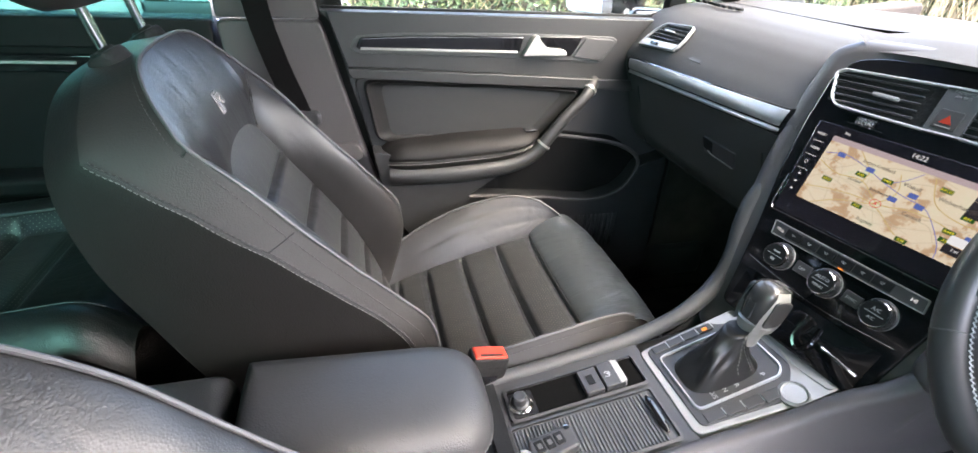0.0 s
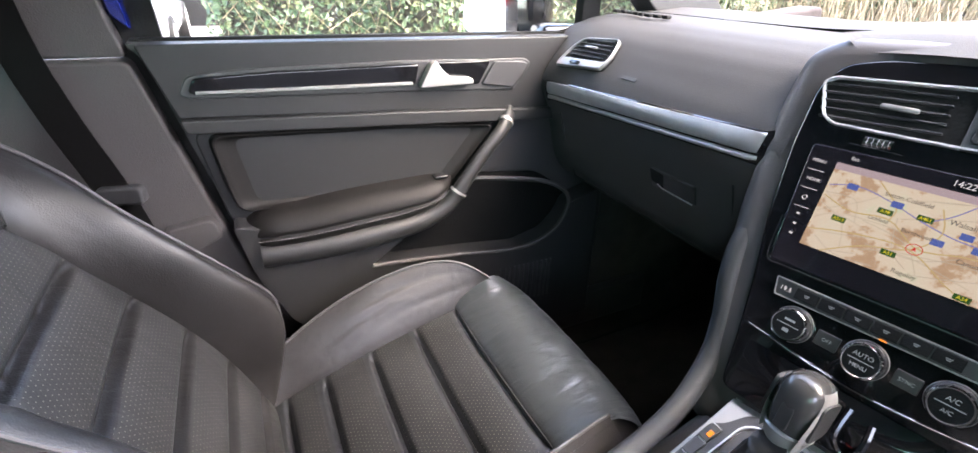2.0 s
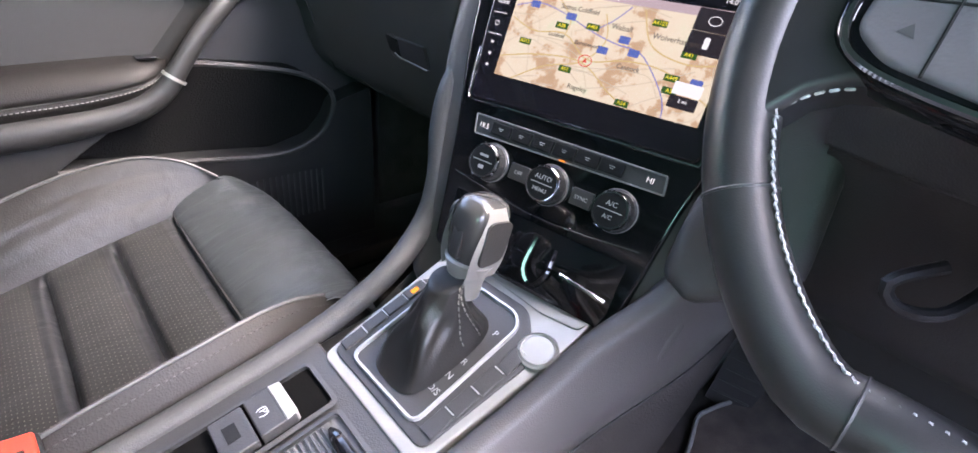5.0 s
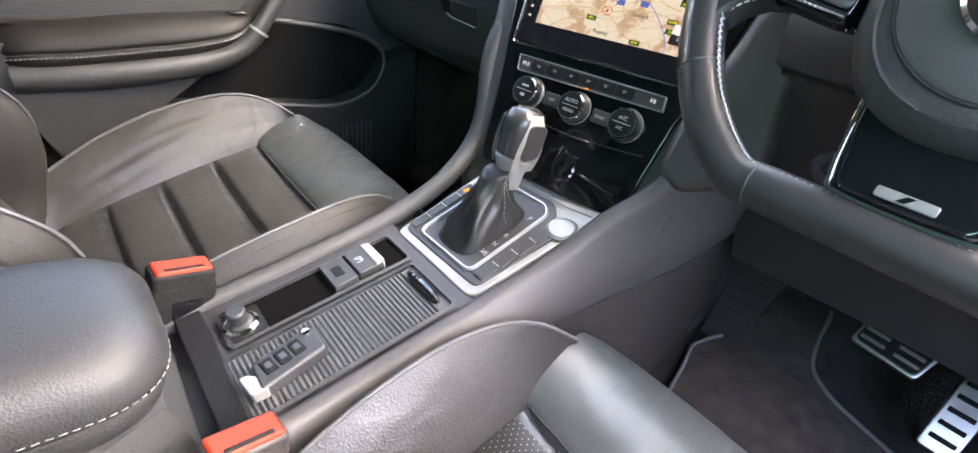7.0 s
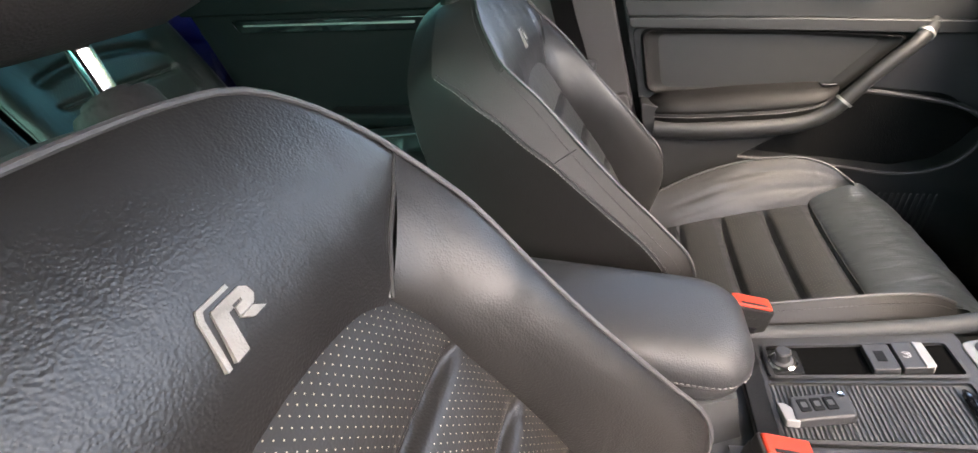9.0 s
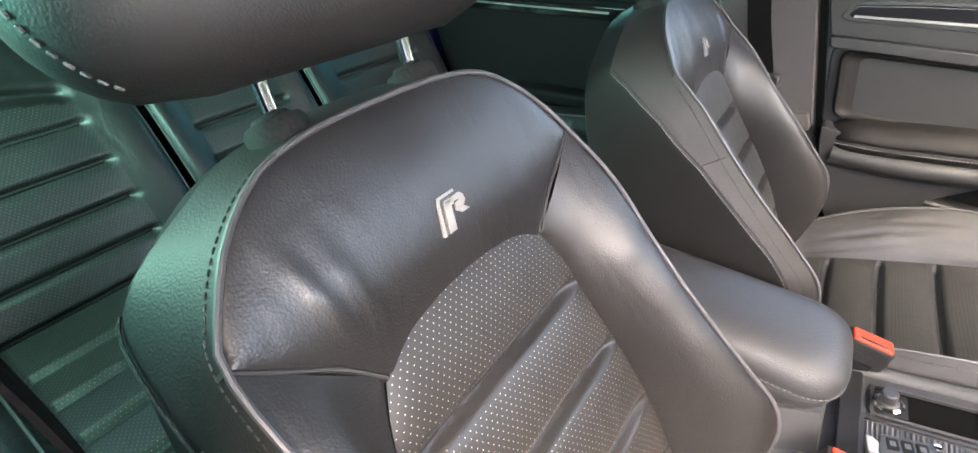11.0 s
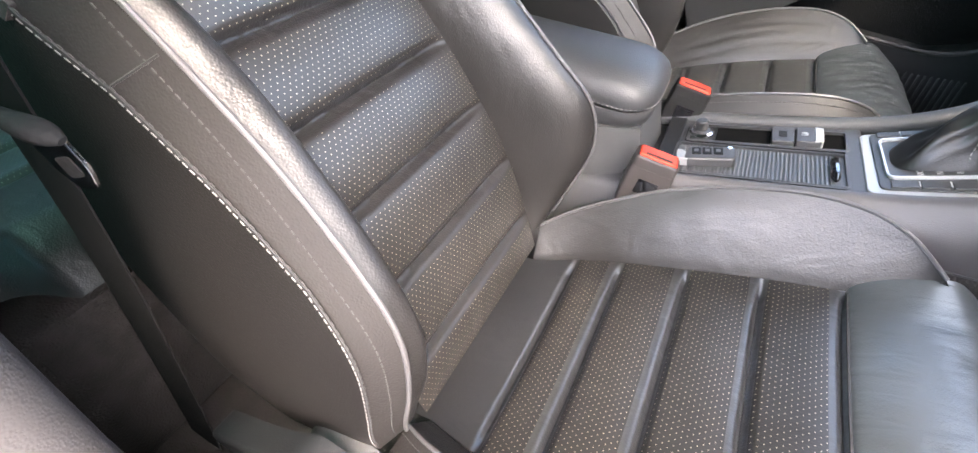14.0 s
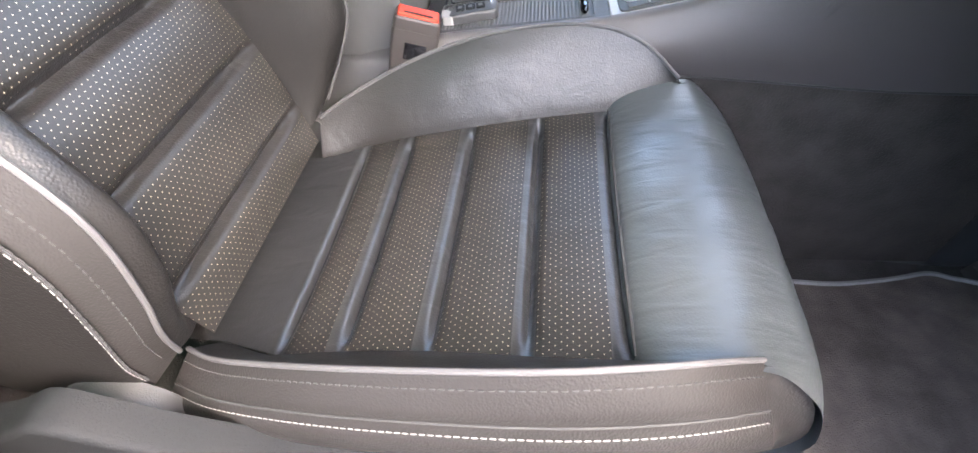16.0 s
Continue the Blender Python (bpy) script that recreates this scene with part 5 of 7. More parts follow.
for s in (1, -1):
    rail = [(0.38, s * 0.092, 0.397), (0.45, s * 0.092, 0.411), (0.56, s * 0.093, 0.431), (0.66, s * 0.096, 0.452), (0.74, s * 0.104, 0.480), (0.80, s * 0.118 + 0.003, 0.517)] + ([(0.825, 0.133, 0.56), (0.840, 0.150, 0.61), (0.862, 0.160, 0.655), (0.905, 0.160, 0.70)] if s > 0 else [(0.850, -0.133, 0.550), (0.878, -0.147, 0.60), (0.905, -0.162, 0.655)])
    if s < 0:
        crest = spline(rail, 61)
        low = spline([(0.40, -0.108, 0.375), (0.60, -0.117, 0.400), (0.80, -0.130, 0.412), (0.98, -0.152, 0.425), (1.20, -0.150, 0.44)], 61)
        foot = spline([(0.40, -0.118, 0.10), (0.60, -0.124, 0.10), (0.80, -0.138, 0.10), (0.98, -0.135, 0.10), (1.25, -0.112, 0.10)], 61)

        def flank(a, b):
            k = min(60, int(round(60 * a)))
            d = (crest[min(60, k + 1)] - crest[max(0, k - 1)]).normalized()
            out = (Vector((0, -1, 0)) + d * d.y).normalized()
            n = out.cross(d)
            n = n if n.z > 0 else -n
            r = 0.011 + 0.003 * a
            if b < 0.4:
                q = radians(200 - 165 * b / 0.4)
                return crest[k] + out * (r * math.cos(q)) + n * (r * math.sin(q))
            q = radians(35)
            t = (b - 0.4) / 0.6
            p = crest[k] + out * (r * math.cos(q)) + n * (r * math.sin(q))
            return p.lerp(low[k], t) + Vector((0, -1, 0.25)) * (0.030 * a * math.sin(math.pi * t) * (1 - 0.4 * t))

        cpart("console_flank", grid(flank, 60, 34), M_CONSOLE, lab="smooth warm grey plastic flank", smooth=60)
        cpart("carpet_flank", grid(lambda a, b: low[min(60, int(round(60 * a)))].lerp(foot[min(60, int(round(60 * a)))], b) + Vector((0, 0.002, 0)), 60, 6), M_CARPET, lab="carpeted lower flank", smooth=60)
        cpart("panel_line", tube([p + Vector((0, -0.001, 0)) for p in low], 0.0014, 5), M_SEAM)
        cpart("flank_slot", box((0.866, -0.1495, 0.586), (0.016, 0.006, 0.0035), 0.001, 1), M_RUBBER)
        continue
    cpart("console_rail", tube(spline(rail, 50), [0.011 + 0.005 * (k / 49) ** 2 for k in range(50)], 12), M_SOFT, lab="soft grained rail", smooth=60)
    cpart("side_panel", grid(lambda a, b, s=s: (0.72 + 0.55 * a, s * (0.108 + 0.03 * min(1, 2.5 * a) - 0.020 * b + 0.004 * math.sin(7 * a)), 0.43 + 0.10 * min(1, 2.2 * a) - (0.20 + 0.05 * a) * b), 20, 12), M_SOFT, smooth=60)
    cpart("panel_line", tube(spline([(0.60, s * 0.117, 0.40), (0.76, s * 0.128, 0.41), (0.95, s * 0.150, 0.425), (1.15, s * 0.156, 0.44)], 30), 0.0012, 5), M_SEAM)
# tray with sliding ribbed cover
TR = axes((0.45, 0, 0.413), (1, 0, 0.18), (0, 1, 0))
tray_line = round_poly([(-0.040, 0.085), (0.207, 0.088), (0.207, -0.088), (-0.040, -0.085)], 0.006)
tray = cpart("tray_frame", prism(tray_line, 0.0, 0.003, TR, base=-0.02), M_HARD)
cpart("rear_step", prism(round_poly([(-0.040, 0.084), (-0.016, 0.084), (-0.016, -0.084), (-0.040, -0.084)], 0.003), 0.004, 0.002, TR), M_GREY_PLASTIC, tray)


def well(x0, y0, x1, y1, depth):
    """A low raised lip round a flat field; no depth is cut."""
    a = rounded(x0, y0, x1, y1, 0.004, 3)
    return loft([[(x, y, 0.0045) for x, y in rounded(x0 - 0.004, y0 - 0.004, x1 + 0.004, y1 + 0.004, 0.006, 3)], [(x, y, 0.0055) for x, y in a], [(x, y, 0.0045) for x, y in a], [(x, y, 0.0012) for x, y in a]], False)


cpart("well_rim", moved(well(-0.004, 0.014, 0.186, 0.062, 0.01), TR), M_HARD, tray)
# Flat sheet at tray level; its black replaces the well's shade.
cpart("well_shade", prism(rounded(-0.004, 0.014, 0.186, 0.062, 0.004), 0.0012, 0, TR, base=0.0), M_WELL_SHADE, tray)
cpart("shutter_rim", moved(well(-0.014, -0.074, 0.183, 0.002, 0.01), TR), M_HARD, tray)
shutter = cpart("shutter", prism(rounded(-0.014, -0.074, 0.183, 0.002, 0.004), 0.0012, 0, TR, base=0.0), M_SHUTTER, tray, "ribbed sliding shutter")
for k in range(38):
    cpart("shutter_slat", box((-0.010 + 0.0048 * k, -0.036, 0.0022), (0.0031, 0.072, 0.0024), 0.0008, 1, TR), M_SHUTTER, shutter)
cpart("shutter_grip", tube([TR @ Vector((0.172, -0.064 + 0.056 * k / 8, 0.006)) for k in range(9)], [0.002, 0.005, 0.0058, 0.006, 0.006, 0.006, 0.0058, 0.005, 0.002], 10), M_GLOSS, shutter)
socket = cpart("power_socket", lathe([(0.0165, 0.0), (0.0165, 0.004), (0.014, 0.006), (0.0125, 0.004), (0.0122, 0.001)], 28, TR @ Matrix.Translation((0.010, 0.035, 0.003))), M_CHROME, tray, "ringed power socket with a black plug")
cpart("socket_plug", lathe([(0.0118, 0.0), (0.0118, 0.006), (0.0085, 0.008), (0.0085, 0.016), (0.009, 0.020), (0.0075, 0.022), (0.0003, 0.022)], 24, TR @ Matrix.Translation((0.010, 0.035, 0.003))), M_HARD, socket)
cpart("socket_plate", prism(rounded(-0.010, 0.016, 0.030, 0.056, 0.004), 0.004, 0.001, TR), M_GREY_PLASTIC, tray)
hold = cpart("hold_key", prism(round_poly([(0.100, 0.018), (0.127, 0.018), (0.127, 0.058), (0.100, 0.058)], 0.002), 0.010, 0.002, TR), M_HARD, tray)
epb = cpart("brake_key", prism(round_poly([(0.129, 0.018), (0.158, 0.018), (0.158, 0.058), (0.129, 0.058)], 0.002), 0.012, 0.002, TR), M_HARD, tray, "parking brake key with silver edge")
cpart("key_edge", prism(round_poly([(0.150, 0.018), (0.160, 0.020), (0.160, 0.056), (0.150, 0.058)], 0.002), 0.0135, 0.003, TR), M_SILVER, epb)
cpart("key_mark", join(lettering("(P)", 0.009, TR @ Matrix.Translation((0.139, 0.038, 0.012)) @ Matrix.Rotation(radians(-90), 4, "Z"))), M_WHITE, epb)
cpart("hold_mark", box((0.113, 0.038, 0.0105), (0.010, 0.016, 0.0006), 0, 1, TR), M_GREY_PLASTIC, hold)

# gear selector
GT = axes((0.655, 0, 0.450), (1, 0, 0.33), (0, 1, 0))
plate_line = round_poly([(-0.006, 0.066), (0.112, 0.074), (0.168, 0.078), (0.186, 0.084), (0.192, -0.092), (0.145, -0.092), (0.0, -0.078), (-0.006, -0.070)], 0.010)
gate = cpart("gate_plate", prism(plate_line, 0.003, 0.002, GT, base=-0.014), M_SILVER, lab="satin silver selector plate", smooth=50)
cpart("gate_front", prism(round_poly([(0.150, 0.076), (0.186, 0.080), (0.190, -0.090), (0.168, -0.088), (0.160, -0.050), (0.160, 0.050)], 0.006), 0.0045, 0.001, GT), M_SILVER, gate)
dark = round_poly([(0.004, 0.062), (0.108, 0.069), (0.118, 0.060), (0.150, 0.050), (0.156, -0.040), (0.140, -0.058), (0.118, -0.080), (0.006, -0.071)], 0.010)
cpart("gate_field", prism(dark, 0.005, 0.001, GT), M_HARD, gate)
ringline = round_poly([(0.011, 0.044), (0.128, 0.047), (0.142, 0.036), (0.146, -0.036), (0.134, -0.050), (0.013, -0.052)], 0.012)
cpart("gate_ring", ring(ringline, 0.0036, 0.0085, GT), M_STRIP, gate)
for k in range(4):
    b = cpart("console_key", prism(rounded(0.012 + 0.0245 * k, 0.0505 + 0.0012 * k, 0.0345 + 0.0245 * k, 0.0620 + 0.0014 * k, 0.001), 0.0072, 0.001, GT), M_HARD, gate)
    cpart("key_lamp", box((0.0345 + 0.0245 * k + 0.001, 0.0565 + 0.0012 * k, 0.0072), (0.0009, 0.0105, 0.0008), 0, 1, GT), M_WHITE, b)
    b = cpart("console_key", prism(rounded(0.016 + 0.026 * k, -0.0705 - 0.0014 * k, 0.040 + 0.026 * k, -0.0565 - 0.0014 * k, 0.001), 0.0072, 0.001, GT), M_HARD, gate)
    cpart("key_lamp", box((0.041 + 0.026 * k, -0.0635 - 0.0014 * k, 0.0072), (0.0009, 0.0105, 0.0008), 0, 1, GT), M_WHITE, b)
cpart("traction_symbol", box((0.096, 0.0585, 0.0076), (0.008, 0.005, 0.0004), 0, 1, GT), L_AMBER, gate)
side_text = GT @ Matrix.Translation((0, 0, 0.005))
turn_text = Matrix.Rotation(radians(-90), 4, "Z")
for t, x, y in (("P", 0.116, -0.037), ("R", 0.078, -0.038), ("N", 0.061, -0.038), ("D/S", 0.044, -0.038), ("+", 0.052, -0.028), ("-", 0.036, -0.028)):
    cpart("gate_letter", lettering(t, 0.0085, side_text @ Matrix.Translation((x, y, 0)) @ turn_text), M_WHITE, gate)
cpart("plate_bars", join(*[box((0.173, 0.018 - 0.0072 * k, 0.0048), (0.0072, 0.0042, 0.0005), 0, 1, GT) for k in range(6)]), M_HARD, gate)
start = cpart("start_button", lathe([(0.0165, 0.0), (0.0165, 0.004), (0.0150, 0.0055), (0.0140, 0.0050), (0.0135, 0.0042), (0.0003, 0.0046)], 32, GT @ Matrix.Translation((0.129, -0.0765, 0.003))), M_SILVER, gate, "round silver start button")
cpart("start_ring", lathe([(0.0185, 0.0), (0.0185, 0.0035), (0.0168, 0.0045), (0.0162, 0.002)], 32, GT @ Matrix.Translation((0.129, -0.0765, 0.003))), M_SILVER, start)
# leather boot
loops = []
spine = hermite([0, 0.25, 0.5, 0.75, 1.0], [0.070, 0.074, 0.078, 0.083, 0.088])
for j in range(26):
    t = j / 25
    g = (1 - t) ** 1.35
    hx, hy = 0.052 * g + 0.0155 * (1 - g), 0.034 * g + 0.0155 * (1 - g)
    cxx = 0.072 + (0.022 + 0.008 * t) * t
    h = 0.006 + 0.060 * t**0.9
    loop = []
    for k in range(56):
        q = 2 * math.pi * k / 56
        c, s = math.cos(q), math.sin(q)
        fold = 1 + 0.10 * math.sin(math.pi * min(1, 1.3 * t)) * math.sin(5 * q + 3.2 * t) + 0.05 * math.sin(math.pi * t) * math.sin(9 * q - 5 * t)
        e = 0.62 + 0.38 * min(1, 1.5 * t)
        loop.append(GT @ Vector((cxx + hx * fold * math.copysign(abs(c) ** e, c), -0.002 + hy * fold * math.copysign(abs(s) ** e, s), h + 0.004 * math.sin(3 * q + 6 * t) * math.sin(math.pi * t))))
    loops.append(loop)
boot = cpart("gear_boot", loft(loops), M_BOOT, lab="creased leather gear boot", smooth=80)
for q0 in (43, 46):
    cpart("stitching", dashes([loops[j][q0] * 1.0 + Vector((0, -0.0006, 0.0004)) for j in range(3, 26)], 0.004, 0.0018, 0.0007), M_THREAD, boot)
# knob
M_KNOB = material("dark satin knob", (0.05, 0.05, 0.05), 0.22, 0.3, 0, 0, 0.1, 40)
K = Matrix.Translation((0.750, -0.002, 0.527)) @ Matrix.Rotation(radians(10), 4, "Y")
knob = []
for z, fx, bx, hy in ((0.0, 0.0135, 0.0135, 0.0135), (0.012, 0.0140, 0.0140, 0.0140), (0.020, 0.0165, 0.0155, 0.0165), (0.034, 0.0195, 0.0185, 0.0190), (0.052, 0.0225, 0.0215, 0.0205), (0.066, 0.0245, 0.0225, 0.0205), (0.076, 0.0245, 0.021, 0.0195), (0.083, 0.0215, 0.017, 0.0165), (0.0875, 0.014, 0.010, 0.010), (0.0888, 0.004, 0.003, 0.003)):
    knob.append([K @ Vector(((fx if math.cos(q) > 0 else bx) * math.copysign(abs(math.cos(q)) ** 0.75, math.cos(q)), hy * math.copysign(abs(math.sin(q)) ** 0.75, math.sin(q)), z)) for q in np.linspace(0, 2 * math.pi, 40, endpoint=False)])
kn = cpart("gear_knob", loft(knob), M_KNOB, lab="gear knob in gloss black and silver", smooth=60)
cpart("knob_collar", lathe([(0.0150, -0.004), (0.0158, -0.002), (0.0165, 0.012), (0.0185, 0.022), (0.0222, 0.031), (0.0205, 0.033)], 32, K), M_SILVER, kn)
for s in (1, -1):
    loops2 = []
    for t in np.linspace(0, 1, 14):
        z = 0.020 + 0.064 * t
        w = 0.010 + 0.010 * math.sin(math.pi * min(1, 0.25 + 0.8 * t))
        hy = float(np.interp(z, [0.02, 0.034, 0.052, 0.066, 0.076, 0.083, 0.0875], [0.0165, 0.0190, 0.0205, 0.0205, 0.0195, 0.0165, 0.010]))
        loops2.append([K @ Vector((0.001 + w * u, s * (hy * (1 - 0.10 * u**4) + 0.0012), z)) for u in np.linspace(-1, 1, 12)])
    cpart("knob_cheek", ([p for l in loops2 for p in l], [(j * 12 + i, j * 12 + i + 1, (j + 1) * 12 + i + 1, (j + 1) * 12 + i) for j in range(13) for i in range(11)]), M_SILVER, kn, "silver side cheek", smooth=60)
    cpart("cheek_pad", prism(round_poly([(-0.014, 0.033), (0.014, 0.037), (0.0165, 0.074), (-0.012, 0.075)], 0.009), 0.0008, 0.0004, K @ axes((0.001, s * 0.0218, 0), (1, 0, 0), (0, 0, 1)), base=-0.003), M_HARD, kn)
cpart("knob_button", prism(rounded(-0.006, 0.035, 0.006, 0.068, 0.004), 0.003, 0.001, K @ axes((-0.019, 0, 0), (0, -1, 0), (0, 0, 1)), base=-0.004), M_HARD, kn)

# armrest: a padded box with a sewn edge
def arm_outline(x, inset):
    """The armrest's plan, its front corners well rounded, drawn in by inset."""
    half = 0.077 - inset
    q = round_poly([(0.13 + 0.4 * inset, -half), (x - inset, -half), (x - inset, half), (0.13 + 0.4 * inset, half)], 0.055, 10)
    return [(max(0.13 + 0.4 * inset, a - 0.04 if a < 0.2 else a), b) for a, b in q]


def arm_loop(inset, z):
    return [(px_, py_, z + 0.07 * (0.37 - px_) - 0.006 * (py_ / 0.08) ** 2) for px_, py_ in arm_outline(0.396, inset)]


pad_loops = [arm_loop(*q) for q in ((0.004, 0.484), (0.0, 0.487), (-0.0015, 0.494), (-0.001, 0.503), (0.003, 0.513), (0.009, 0.520), (0.018, 0.5255), (0.030, 0.5285), (0.044, 0.530), (0.062, 0.5305))]
armrest = cpart("armrest", loft(pad_loops), M_ARM, lab="padded leather armrest with sewn edge", smooth=70)
cpart("armrest_base", loft([arm_loop(*q) for q in ((0.030, 0.446), (0.016, 0.449), (0.008, 0.456), (0.004, 0.468), (0.003, 0.480), (0.005, 0.4835))]), M_ARM, armrest, smooth=70)
line = [Vector(p) for p in arm_loop(-0.0012, 0.4905)]
cpart("stitching", dashes(line, 0.0042, 0.002, 0.0007), M_THREAD, armrest)
cpart("seam", tube([Vector(p) for p in arm_loop(0.002, 0.4835)], 0.0014, 5, True), M_SEAM, armrest)
cpart("armrest_post", loft([[(0.06, -0.08, z), (0.33 + k, -0.085, z), (0.395 + k, -0.06, z), (0.40 + k, 0.06, z), (0.33 + k, 0.085, z), (0.06, 0.08, z)] for z, k in ((0.36, 0.012), (0.40, 0.0), (0.455, -0.012))]), M_SOFT, smooth=50)
cpart("armrest_rear", box((0.0, 0, 0.44), (0.24, 0.15, 0.17), 0.025, 4), M_ARM, lab="leather hinge block")

# car key lying on the shutter
key = thing("car_key", "black folding car key with chrome tip lying on the ribbed tray", "car key", (0.47, -0.04, 0.42))
KM = Matrix.Translation((-0.47, 0.04, -0.42)) @ TR @ Matrix.Translation((0.026, -0.038, 0.0036)) @ Matrix.Rotation(radians(8), 4, "Z")
part("key_body", moved(prism(round_poly([(-0.030, -0.017), (0.034, -0.017), (0.037, 0.012), (0.030, 0.016), (-0.024, 0.016)], 0.006), 0.012, 0.004), KM), M_HARD, key)
part("key_tip", moved(prism(round_poly([(-0.038, -0.014), (-0.024, -0.018), (-0.020, -0.008), (-0.030, 0.008), (-0.038, 0.010)], 0.003), 0.011, 0.003), KM), M_SILVER, key, "silver tip")
for k in range(3):
    b = part("key_button", moved(prism(rounded(-0.019 + 0.0135 * k, -0.007, -0.0075 + 0.0135 * k, 0.010, 0.002), 0.0134, 0.001, base=0.01), KM), M_GREY_PLASTIC, key)
    part("button_symbol", moved(prism(rounded(-0.016 + 0.0135 * k, -0.002, -0.0105 + 0.0135 * k, 0.005, 0.001), 0.0138, 0, base=0.013), KM), M_PIPE, b)
part("key_release", moved(lathe([(0.0035, 0.010), (0.0035, 0.014), (0.0003, 0.0145)], 14, Matrix.Translation((0.028, 0.010, 0))), KM), M_CHROME, key)

# ---- steering wheel ----
WHEEL = axes((0.765, -0.335, 0.79), (0, -1, 0), (0.423, 0, 0.906))
wheel = thing("steering_wheel", "flat-bottomed leather steering wheel with pale stitching", "steering wheel", (0.765, -0.335, 0.79))
W0 = Matrix.Translation((-0.765, 0.335, -0.79)) @ WHEEL


def wpart(n, g, mat, parent=wheel, lab="", **k):
    return part(n, moved(g, W0), mat, parent, lab, **k)


rim = [(0.168 * math.cos(q), max(0.168 * math.sin(q), -0.144), 0) for q in np.linspace(0, 2 * math.pi, 48, endpoint=False)]
rim = spline(rim, 120, True)
wpart("rim", tube(rim, 0.0150, 20, True, flat=1.15), M_RIM, lab="smooth black leather rim", smooth=70)
inside = spline([Vector((p.x * 0.918, p.y * 0.918, 0)) for p in rim], 220, True)
lace = []
for a, b in zip(inside, inside[1:] + inside[:1]):
    lo, hi = Vector((0, 0, 0.0015)), Vector((0, 0, 0.0105))
    lace += [tube([a + lo, b + hi * 0.98], 0.0007, 4), tube([a + hi, b + lo], 0.0007, 4)]
wpart("stitching", join(*lace), M_LACE, lab="pale crossed stitching")
for q in (213, 246, 294, 327):
    k = int(q / 360 * 120)
    a, b = rim[k], rim[k + 1]
    d = (b - a).normalized()
    n = Vector((-d.y, d.x, 0))
    wpart("rim_seam", tube([a + n * 0.0149 * math.cos(t) + Vector((0, 0, 0.0172 * math.sin(t))) for t in np.linspace(0, 2 * math.pi, 24, endpoint=False)], 0.0008, 5, True), M_PIPE)
hub_loops = [[(f * 0.070 * math.copysign(abs(math.cos(q)) ** 0.9, math.cos(q)), -0.019 + f * 0.075 * math.copysign(abs(math.sin(q)) ** 0.9, math.sin(q)), z) for q in np.linspace(0, 2 * math.pi, 48, endpoint=False)] for f, z in ((0.95, -0.03), (1.0, -0.005), (0.99, 0.012), (0.94, 0.022), (0.86, 0.027), (0.84, 0.026), (0.80, 0.0275), (0.5, 0.031), (0.2, 0.032))]
hub = wpart("airbag_cover", loft(hub_loops), M_SOFT, lab="dark grained airbag cover", smooth=60)
wpart("airbag_lettering", lettering("AIRBAG", 0.011, Matrix.Translation((0.0, -0.079, 0.0262))), M_HARD, hub)
wpart("hub_disc", lathe([(0.054, 0.026), (0.0535, 0.0295), (0.050, 0.0315), (0.03, 0.034), (0.0003, 0.035)], 48, Matrix.Translation((0, -0.019, 0))), M_DIMPLE, hub, "dimpled round centre")
wpart("disc_edge", tube([(0.0545 * math.cos(q), -0.019 + 0.0545 * math.sin(q), 0.0285) for q in np.linspace(0, 2 * math.pi, 60, endpoint=False)], 0.0012, 6, True), M_RIM, hub)
wpart("emblem", lathe([(0.030, 0.030), (0.030, 0.0365), (0.028, 0.038), (0.026, 0.037)], 36, Matrix.Translation((0, -0.019, 0))), M_CHROME, hub, "round chrome emblem ring")
wpart("emblem_field", lathe([(0.0265, 0.031), (0.0265, 0.0363), (0.0003, 0.0367)], 30, Matrix.Translation((0, -0.019, 0))), M_GLOSS, hub)
wpart("emblem_bars", join(*[tube([(a, b - 0.019, 0.0372), (c, d - 0.019, 0.0372)], 0.0014, 6) for a, b, c, d in ((-0.018, 0.014, -0.006, -0.018), (0.018, 0.014, 0.006, -0.018), (-0.006, -0.018, 0.0, -0.002), (0.006, -0.018, 0.0, -0.002))]), M_CHROME, hub)
low_spoke = [(-0.044, -0.066), (0.044, -0.066), (0.036, -0.124), (0.029, -0.1305), (-0.029, -0.1305), (-0.036, -0.124)]
sp = wpart("lower_spoke", prism(round_poly(low_spoke, 0.008), 0.010, 0.004, base=-0.006), M_GLOSS, lab="gloss black lower spoke")
wpart("spoke_edge", tube(spline([(-0.0435, -0.076, 0.010), (-0.037, -0.122, 0.011), (-0.027, -0.1305, 0.0115), (0.027, -0.1305, 0.0115), (0.037, -0.122, 0.011), (0.0435, -0.076, 0.010)], 60), 0.0016, 6), M_CHROME, sp)
wpart("spoke_badge", prism(rounded(-0.0145, -0.1245, 0.0145, -0.1185, 0.0015), 0.0115, 0.0005, base=0.009), M_SILVER, sp, "small silver plate")
wpart("badge_mark", prism([(-0.004, -0.1235), (0.0, -0.1235), (0.004, -0.1195), (0.0, -0.1195)], 0.0120, 0, base=0.0114), M_GLOSS, sp)
